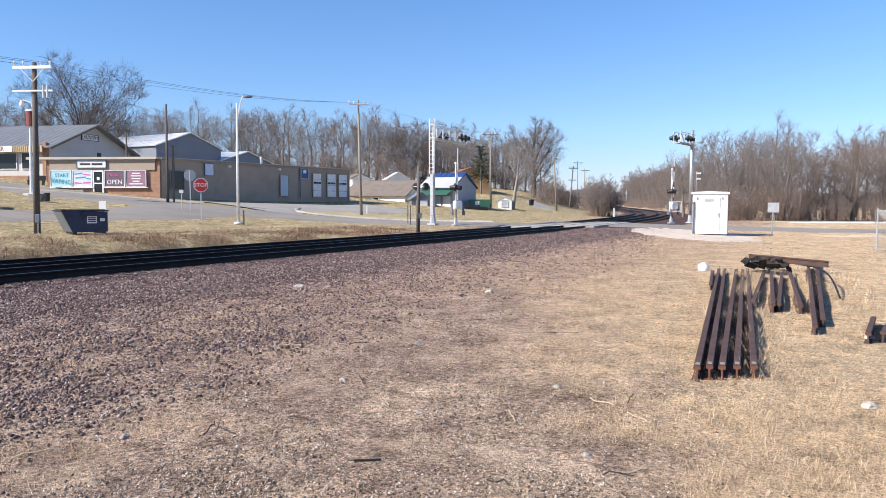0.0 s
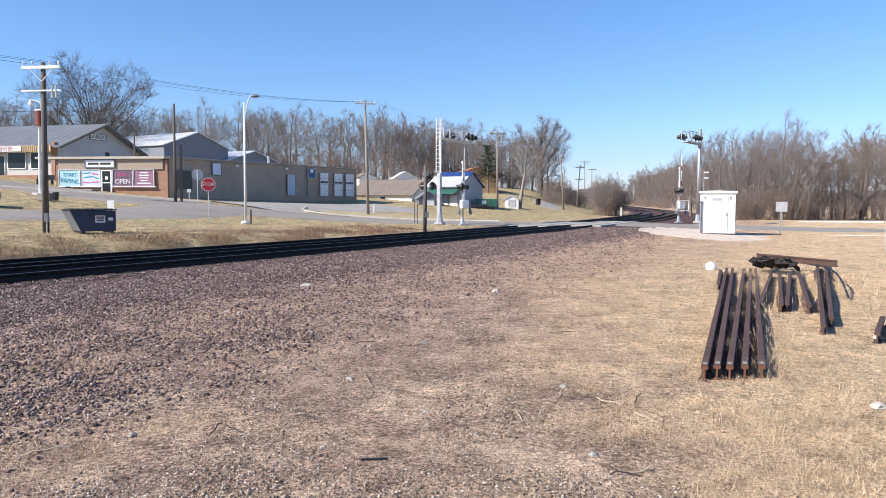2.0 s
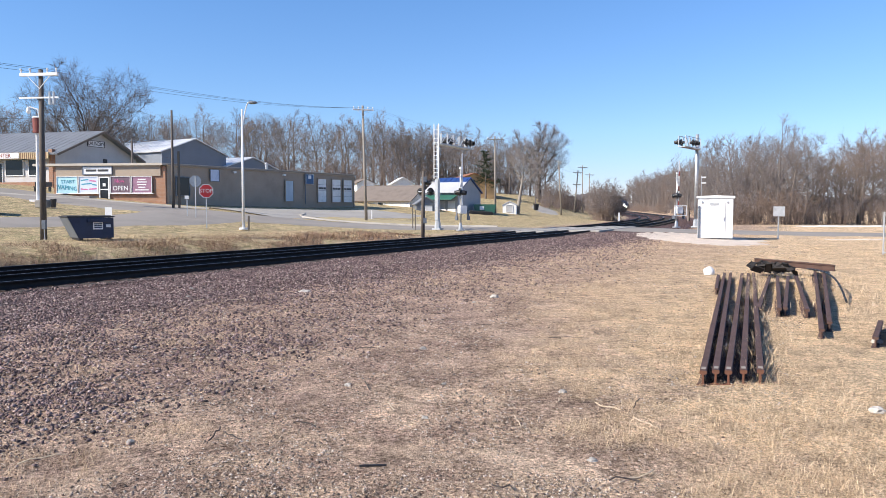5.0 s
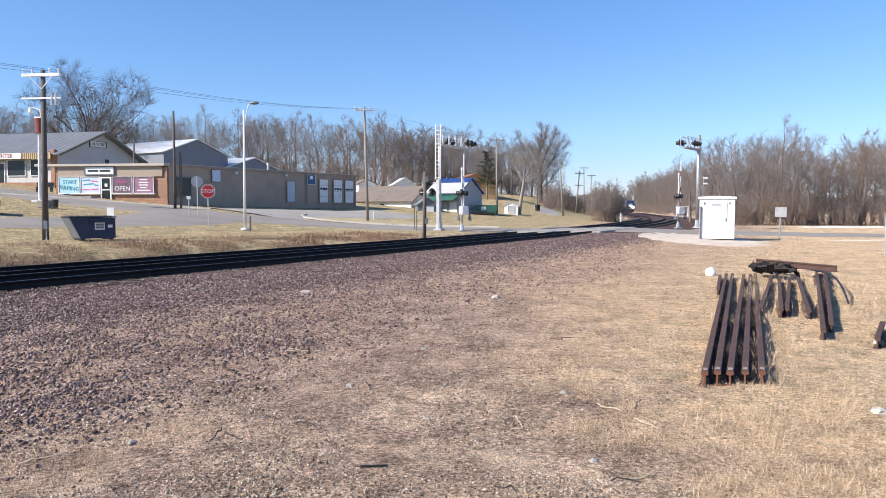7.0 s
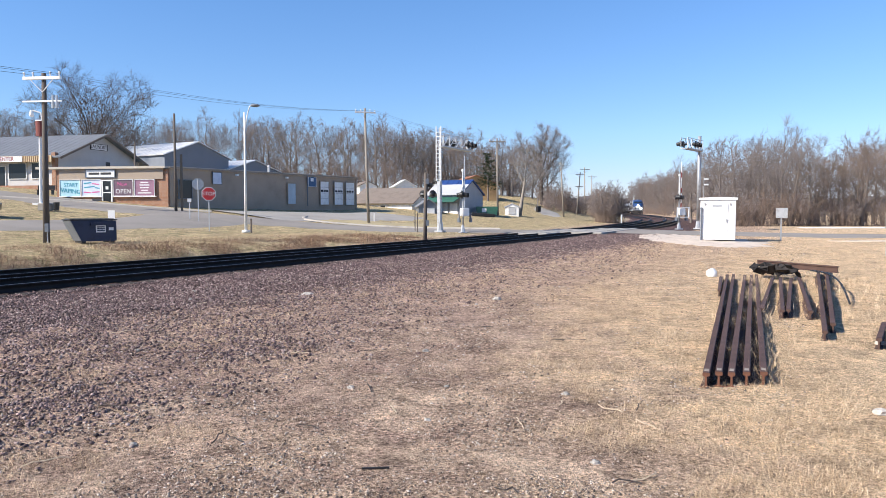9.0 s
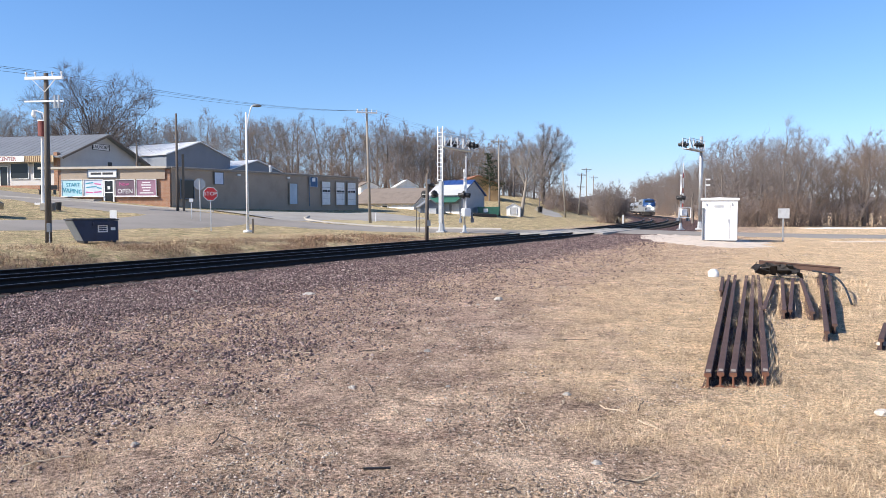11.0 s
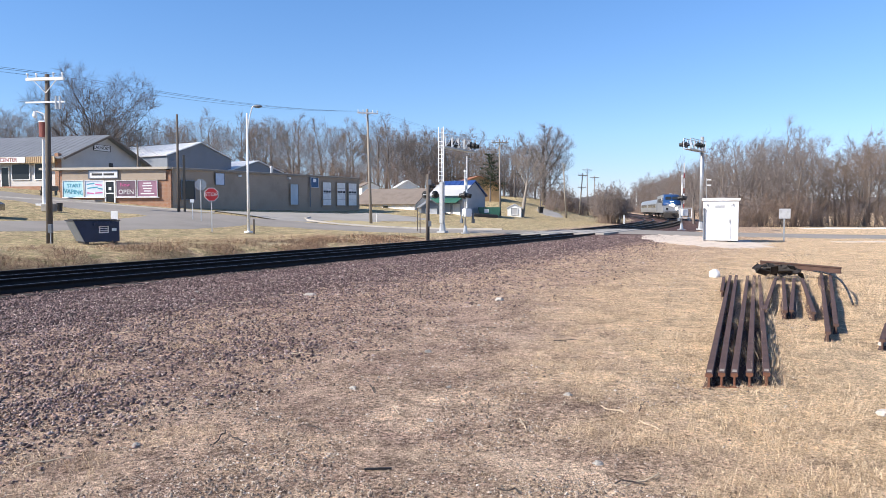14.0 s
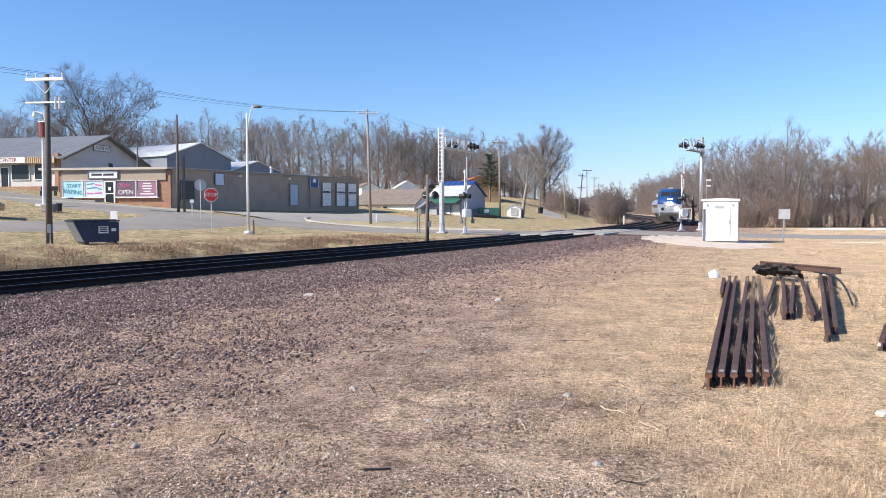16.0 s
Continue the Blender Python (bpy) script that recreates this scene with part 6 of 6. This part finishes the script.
# pale gravel pad under the equipment house, kerbs along the lot
def pad(name, cx, cy, rx, ry, turn, mat, label, category, lift=0.03):
    """A ragged patch that lies on the ground."""
    n, rings = 120, 10
    c, s = math.cos(radians(turn)), math.sin(radians(turn))
    xs, ys = [cx], [cy]
    for j in range(1, rings + 1):
        for i in range(n):
            a = 2 * math.pi * i / n
            k = (1 + 0.22 * noise.noise((math.cos(a) * 2.2, math.sin(a) * 2.2, cx)) + 0.25 * noise.noise((math.cos(a) * 11, math.sin(a) * 11, cy))) * j / rings
            px_, py_ = rx * k * math.cos(a), ry * k * math.sin(a)
            xs.append(cx + px_ * c - py_ * s)
            ys.append(cy + px_ * s + py_ * c)
    xs, ys = np.array(xs), np.array(ys)
    z = ground_at(xs, ys) + lift
    z[-n:] -= lift + 0.04
    f = []
    for i in range(n):
        k = (i + 1) % n
        f.append((0, 1 + i, 1 + k, 1 + k))
        for j in range(rings - 1):
            o = 1 + j * n
            f.append((o + i, o + n + i, o + n + k, o + k))
    tri = [q[:3] for q in f if q[2] == q[3]] + [(q[0], q[1], q[2]) for q in f if q[2] != q[3]] + [(q[0], q[2], q[3]) for q in f if q[2] != q[3]]
    tagged(new(name, raw_mesh(name, np.stack([xs, ys, z], -1), tri, mat)), label, category, kind="structure")


M_PADSTONE = surface("pale_crushed_gravel", (0.58, 0.49, 0.41), 0.6, 1.5, 25, 0.95, 0, 0.6)
pad("gravel_pad", 15.0, 43.2, 2.9, 8.6, -4, M_PADSTONE, "pale crushed gravel pad", "gravel pad", 0.04)
strip("kerb", [(-13.2, 71.5), (-12.6, 67.6), (-8.0, 66.4), (-1.0, 65.3), (5.0, 64.0)], 0.3, M_KERB, "pale concrete kerb round the grass island", "kerb", lift=0.14, thick=0.14)
strip("kerb_2", [(-40, 64.2), (-30, 61.4 + 4.6), (-25.5, 66.4), (-21, 67)], 0.35, M_KERB, "pale worn kerb before the shop", "kerb", lift=0.14, thick=0.14)
pad("grass_island", -5.2, 70.2, 6.4, 3.4, 8, surface("winter_lawn", (0.4, 0.33, 0.19), 0.75, 0.8, 18, 0.95, 0, 0.5), "mown winter grass island", "grass island", 0.1)
pad("driveway", 18.6, 131, 2.4, 10, -4, M_LOT, "pale worn gravel driveway up the slope", "driveway", 0.05)
pad("snow_patch", 46, 79.5, 9, 1.8, 14, M_WHITE, "thin patch of old snow by the woods", "snow", 0.06)
pad("snow_patch", 60, 84, 12, 1.4, 14, M_WHITE, "thin patch of old snow by the woods", "snow", 0.06)
pad("snow_patch", 24.5, 42.0, 2.2, 0.4, -12, M_PADSTONE, "pale gravel verge beside the road", "verge", 0.04)


# loose stuff: stones, straw, grass, all in single meshes
def scatter(n, y0, y1, x_lo, x_hi, power, rng_):
    """Places spread over the wedge of ground ahead, thinning with distance."""
    y = y0 + (y1 - y0) * rng_.random(n) ** power
    x = y * (x_lo + (x_hi - x_lo) * rng_.random(n))
    return x, y


def stones(name, x, y, r, material, label, sink=0.25):
    rg = np.random.default_rng(len(x))
    n = len(x)
    base = np.array([(1, 0, 0), (0, 0.8, 0), (-1, 0, 0), (0, -0.8, 0), (0, 0, 0.62), (0, 0, -0.5)], float)
    faces = np.array([(0, 1, 4), (1, 2, 4), (2, 3, 4), (3, 0, 4), (1, 0, 5), (2, 1, 5), (3, 2, 5), (0, 3, 5)])
    v = base[None] * rg.uniform(0.6, 1.25, (n, 6, 1)) + rg.normal(0, 0.16, (n, 6, 3))
    a = rg.uniform(0, 6.28, n)
    c, s = np.cos(a)[:, None], np.sin(a)[:, None]
    tilt = rg.normal(0, 0.5, n)[:, None]
    vx, vy, vz = v[..., 0], v[..., 1], v[..., 2]
    vy, vz = vy * np.cos(tilt) - vz * np.sin(tilt), vy * np.sin(tilt) + vz * np.cos(tilt)
    v = np.stack([vx * c - vy * s, vx * s + vy * c, vz], -1) * r[:, None, None]
    v += np.stack([x, y, ground_at(x, y) + r * (0.5 - sink)], -1)[:, None, :]
    f = (faces[None] + (np.arange(n) * 6)[:, None, None]).reshape(-1, 3)
    tagged(new(name, raw_mesh(name, v.reshape(-1, 3), f, material)), label, "stones", kind="stuff")


def blades(name, x, y, length, lean, width, material, label, category="grass"):
    """Bent blades: three triangles each."""
    rg = np.random.default_rng(len(x) + 1)
    n = len(x)
    a = rg.uniform(0, 6.28, n)
    d = np.stack([np.cos(a), np.sin(a), np.zeros(n)], -1)
    side = np.stack([-np.sin(a), np.cos(a), np.zeros(n)], -1) * width[:, None]
    turn = rg.uniform(0, 6.28, n)
    side = side * np.cos(turn)[:, None] + d * (np.sin(turn) * width)[:, None]
    up = np.array([0, 0, 1.0])
    root = np.stack([x, y, ground_at(x, y) - 0.005], -1)
    l1, l2 = lean, np.minimum(lean * 1.7, 1.5)
    mid = root + (d * np.sin(l1)[:, None] + up * np.cos(l1)[:, None]) * (length * 0.55)[:, None]
    tip = mid + (d * np.sin(l2)[:, None] + up * np.cos(l2)[:, None]) * (length * 0.45)[:, None]
    v = np.stack([root - side, root + side, mid - side * 0.8, mid + side * 0.8, tip], 1)
    q = np.array([(0, 1, 3), (0, 3, 2), (2, 3, 4)])
    f = (q[None] + (np.arange(n) * 5)[:, None, None]).reshape(-1, 3)
    tagged(new(name, raw_mesh(name, v.reshape(-1, 3), f, material)), label, category, kind="stuff")


# spots where the ballast has spilled and where grass holds on: place, half widths, strength
SPILLS = ((-1.45, 5.0, 0.6, 0.42, 0.9), (-3.3, 6.7, 0.6, 0.5, 0.7), (-1.9, 7.6, 0.8, 0.4, 0.3), (-0.7, 5.5, 0.3, 0.25, 0.5), (-2.4, 9.6, 1.2, 0.7, 0.5))
TUSSOCKS = ((-2.65, 5.0, 0.5, 0.4, 1.2), (-2.1, 5.9, 0.5, 0.3, 0.9), (-3.0, 7.9, 0.6, 0.35, 0.9), (-1.5, 8.4, 0.7, 0.35, 0.8), (-0.9, 9.6, 0.6, 0.5, 0.6), (1.55, 7.4, 0.5, 0.7, 0.5),
            (1.2, 5.0, 0.6, 0.5, -0.9), (0.2, 6.3, 0.7, 0.6, -0.5), (-0.2, 12.5, 1.6, 1.2, -0.4), (-4.1, 8.0, 0.7, 0.3, 1.3), (-2.5, 8.3, 0.6, 0.35, 1.1), (-0.6, 17.0, 1.8, 0.8, 1.1), (-1.75, 12.4, 1.0, 0.5, 1.0),
            (-3.6, 9.6, 0.9, 0.3, 0.9))


def spots(x, y, rows):
    return sum(w * np.exp(-((x - cx) / rx) ** 2 - ((y - cy) / ry) ** 2) for cx, cy, rx, ry, w in rows)


def cover(x, y):
    """How grassy a spot is: bare in the wheel tracks, thick away from the railway."""
    o, s = track_offset(x, y)
    patch = np.array([noise.noise((p * 0.45, q * 0.45, 7)) + 0.6 * noise.noise((p * 1.4, q * 1.4, 2)) for p, q in zip(x, y)])
    lane = np.interp(x - verge(y), [-1.6, -0.5, 0.5, 2.0], [-0.25, 0.1, 0.75, 0.95])
    lane = lane + np.interp(o, [-10.5, -8.8, -7.2, -5.6, -4.4], [0, 0.5, 0.6, -0.2, -1.2]) * np.clip((y - 6) / 8, 0.4, 1)
    return lane + patch * 1.05 + spots(x, y, TUSSOCKS), o


# the near-black tones also stand in for shade in the gaps between stones
M_BALLAST = island_surface("pinkish_quartzite_ballast", [(0.02, 0.012, 0.012), (0.1, 0.062, 0.06), (0.2, 0.13, 0.123), (0.045, 0.028, 0.028), (0.33, 0.232, 0.215), (0.075, 0.046, 0.045), (0.48, 0.375, 0.34)], 0.8)
M_PEBBLE = island_surface("mixed_gravel", [(0.05, 0.034, 0.027), (0.3, 0.23, 0.175), (0.5, 0.41, 0.33), (0.08, 0.055, 0.043), (0.22, 0.16, 0.125), (0.66, 0.57, 0.49), (0.04, 0.028, 0.023)], 0.9)
M_STRAW = island_surface("dry_straw_grass", [(0.17, 0.112, 0.066), (0.55, 0.395, 0.245), (0.74, 0.56, 0.37), (0.86, 0.69, 0.48), (0.3, 0.205, 0.125), (0.66, 0.49, 0.325)], 0.8)
M_LITTER = island_surface("weathered_straw", [(0.1, 0.065, 0.042), (0.5, 0.37, 0.26), (0.7, 0.55, 0.41), (0.85, 0.72, 0.57), (0.07, 0.045, 0.03), (0.62, 0.47, 0.33)], 0.8)
M_STICK = surface("pale_dry_stalk", (0.62, 0.5, 0.36), 0.8, 8, 60, 0.8)
M_BRUSH = island_surface("dry_brown_brush", [(0.06, 0.032, 0.022), (0.21, 0.115, 0.072), (0.46, 0.305, 0.195), (0.1, 0.054, 0.036), (0.55, 0.375, 0.25)], 0.85)
rg = np.random.default_rng(5)
x, y = scatter(300000, 4.3, 50, -0.66, 0.3, 1.5, rg)
o, s = track_offset(x, y)
keep = (o > -9.5 - 2 * rg.random(len(o))) & (o < -0.95) & (rg.random(len(o)) < np.interp(o, [-11, -7, -5.4, -4.2], [0.04, 0.17, 0.6, 1.0]) + np.interp(x, [-6, -1.5, 0], [0.11, 0.04, 0.0]) + spots(x, y, SPILLS) * 0.5)
x, y = x[keep], y[keep]
stones("ballast_stones", x, y, rg.uniform(0.011, 0.028, len(x)) * (1 + y / 40), M_BALLAST, "loose pinkish grey crushed ballast stones")
ss, oo = rg.uniform(-30, 8, 9000), rg.uniform(-1.4, 6.2, 9000)
bx, by = BEND_AT.x + ALONG.x * ss + LEFT.x * oo, BEND_AT.y + ALONG.y * ss + LEFT.y * oo
stones("track_ballast", bx, by, rg.uniform(0.03, 0.055, len(bx)), M_BALLAST, "crushed ballast stones between the rails")
x, y = scatter(66000, 4.0, 34, -0.66, 0.5, 1.8, rg)
c, o = cover(x, y)
keep = (o < -3) & (rg.random(len(o)) < np.interp(c, [-0.5, 0.4, 1.0], [0.9, 0.35, 0.06]))
x, y = x[keep], y[keep]
stones("gravel", x, y, rg.uniform(0.005, 0.016, len(x)) * (0.7 + y / 14), M_PEBBLE, "small mixed gravel in the dirt")

x, y = scatter(500000, 4.0, 50, -0.5, 0.72, 1.6, rg)
c, o = cover(x, y)
keep = (o < -2.5) & (rg.random(len(o)) < np.interp(c, [-0.6, 0.0, 0.6, 1.2], [0.02, 0.1, 0.6, 0.95]))
x, y, c = x[keep], y[keep], c[keep]
n = len(x)
blades("dry_grass", x, y, rg.uniform(0.025, 0.085, n) * np.interp(c, [0, 0.6, 1.4, 1.8], [0.6, 0.8, 1.0, 1.3]) * (1 + y / 60), rg.uniform(0.75, 1.5, n), rg.uniform(0.0003, 0.001, n) * (1 + y / 7), M_STRAW, "trampled golden dry winter grass")
# taller tussocks, each a sheaf of stalks
tx, ty = scatter(5200, 4.2, 34, -0.62, 0.66, 1.6, rg)
c, o = cover(tx, ty)
keep = (o < -4.5) & (c + rg.normal(0, 0.2, len(c)) > 0.72)
tx, ty = tx[keep], ty[keep]
size = rg.uniform(0.4, 1.0, len(tx)) ** 1.5
pick = np.repeat(np.arange(len(tx)), (12 + 30 * size).astype(int))
n = len(pick)
blades("grass_tussocks", tx[pick] + rg.normal(0, 0.045, n) * (0.5 + size[pick]), ty[pick] + rg.normal(0, 0.045, n) * (0.5 + size[pick]), rg.uniform(0.04, 0.13, n) * (0.4 + size[pick] * 0.8), rg.uniform(0.15, 1.25, n), rg.uniform(0.0004, 0.001, n) * (1 + ty[pick] / 8), M_STRAW, "standing tussocks of golden dry grass")
x, y = scatter(120000, 4.0, 26, -0.66, 0.5, 1.8, rg)
c, o = cover(x, y)
keep = (o < -4) & (rg.random(len(o)) < np.interp(c, [-0.4, 0.2, 0.8, 1.3], [0.5, 1, 0.9, 0.4]))
x, y = x[keep], y[keep]
n = len(x)
blades("straw_litter", x, y, rg.uniform(0.015, 0.07, n), rg.uniform(1.2, 1.5, n), rg.uniform(0.0006, 0.0016, n) * (1 + y / 7), M_LITTER, "flattened straw litter on the dirt")
# brush on the far bank of the ditch
ss, oo = rg.uniform(-48, 8, 85000), 6.6 + rg.gamma(2.2, 1.3, 85000)
x, y = BEND_AT.x + ALONG.x * ss + LEFT.x * oo, BEND_AT.y + ALONG.y * ss + LEFT.y * oo
clump = np.array([noise.noise((p * 0.5, q * 0.5, 11)) for p, q in zip(x, y)])
keep = (clump > -0.25) & (oo < 15)
x, y, clump, oo = x[keep], y[keep], clump[keep], oo[keep]
n = len(x)
blades("bank_brush", x, y, rg.uniform(0.12, 0.42, n) * (0.7 + 1.3 * clump) * np.interp(oo, [6, 10, 14], [1.2, 1.0, 0.35]), rg.uniform(0.3, 1.4, n), rg.uniform(0.003, 0.008, n), M_BRUSH, "tangled dry brown brush on the ditch bank", "brush")


# concrete panels of the level crossing
def crossing_panels(off, top, name_parent):
    for a, w in ((-1.15, 0.62), (0.0, 1.36), (1.15, 0.62)):
        for i in range(5):
            p, h = track_point(17.6 + i * 2.45, off + a)
            bm = bmesh.new()
            box(bm, (w, 2.4, 0.2), pose(0, 0, -0.2))
            soften(bm, 0.015, 1)
            ob = part("crossing_panel", bm, M_LOT, name_parent)
            ob.matrix_basis = pose(p.x, p.y, top, 0, 0, -math.degrees(h))


crossing_panels(0.0, RAIL_FOOT[0] + 0.165, near_track)
crossing_panels(TRACK_GAP, RAIL_FOOT[1] + 0.165, far_track)

# rough mown verge between the ditch and the street
ss, oo = rg.uniform(-45, 6, 40000), rg.uniform(8.5, 17.5, 40000)
x, y = BEND_AT.x + ALONG.x * ss + LEFT.x * oo, BEND_AT.y + ALONG.y * ss + LEFT.y * oo
patch = np.array([noise.noise((p * 0.35, q * 0.35, 21)) for p, q in zip(x, y)])
keep = (patch > -0.2) & (x > -20.5)
x, y = x[keep], y[keep]
n = len(x)
M_VERGE = island_surface("mown_winter_grass", [(0.3, 0.21, 0.125), (0.6, 0.45, 0.285), (0.78, 0.61, 0.42), (0.42, 0.31, 0.18)], 0.85)
blades("verge_grass", x, y, rg.uniform(0.05, 0.14, n), rg.uniform(0.2, 1.3, n), rg.uniform(0.004, 0.01, n), M_VERGE, "short mown winter grass on the verge")

# twigs and stalks lying about
for i in range(40):
    r = random.Random(300 + i)
    y = r.uniform(4.5, 16)
    x = r.uniform(-0.55, 0.3) * y
    if i == 0:
        x, y = 1.75, 10.1
    a, n = r.uniform(0, math.pi) if i else 0.05, r.uniform(0.12, 0.35) if i else 0.5
    bm = bmesh.new()
    last = Vector((-n / 2, 0, 0.012))
    for k in range(1, 5):
        p = Vector((-n / 2 + n * k / 4, r.gauss(0, 0.012), 0.012 + abs(r.gauss(0, 0.012))))
        rod(bm, last, p, 0.006, 0.005, 5)
        last = p
    st = tagged(new("stick", mesh_of("stick", bm, M_STICK if i % 2 else M_DARKBARK)), "dry stalk lying on the dirt" if i % 2 else "dark twig lying on the dirt", "twig", "twigs on the dirt")
    st.matrix_basis = pose(x, y, float(ground_at(x, y)), 0, 0, math.degrees(a))

# grass that has grown up among the old rails
f = rg.random(9000)
k = rg.integers(0, 6, 9000)
x = 2.62 + (7.43 - 2.62) * f + k * 0.155 * (1 + 0.15 * f) + rg.normal(0, 0.03, 9000)
y = 7.4 + 11.8 * f + rg.normal(0, 0.1, 9000)
patch = np.array([noise.noise((p * 1.5, q * 1.1, 31)) for p, q in zip(x, y)])
keep = (patch + 0.4 * (k > 3) - 0.3 * (f < 0.1) > 0.22)
x, y = x[keep], y[keep]
far_x, far_y = rg.uniform(8.6, 11.2, 1500), rg.uniform(12.5, 20.0, 1500)
far_x = far_x - (20.0 - far_y) * 0.44
x, y = np.concatenate([x, far_x]), np.concatenate([y, far_y])
n = len(x)
blades("grass_among_rails", x, y, rg.uniform(0.08, 0.26, n), rg.uniform(0.15, 1.1, n), rg.uniform(0.001, 0.002, n) * (1 + y / 14), M_STRAW, "tall dry grass grown up among the old rails")


motions()
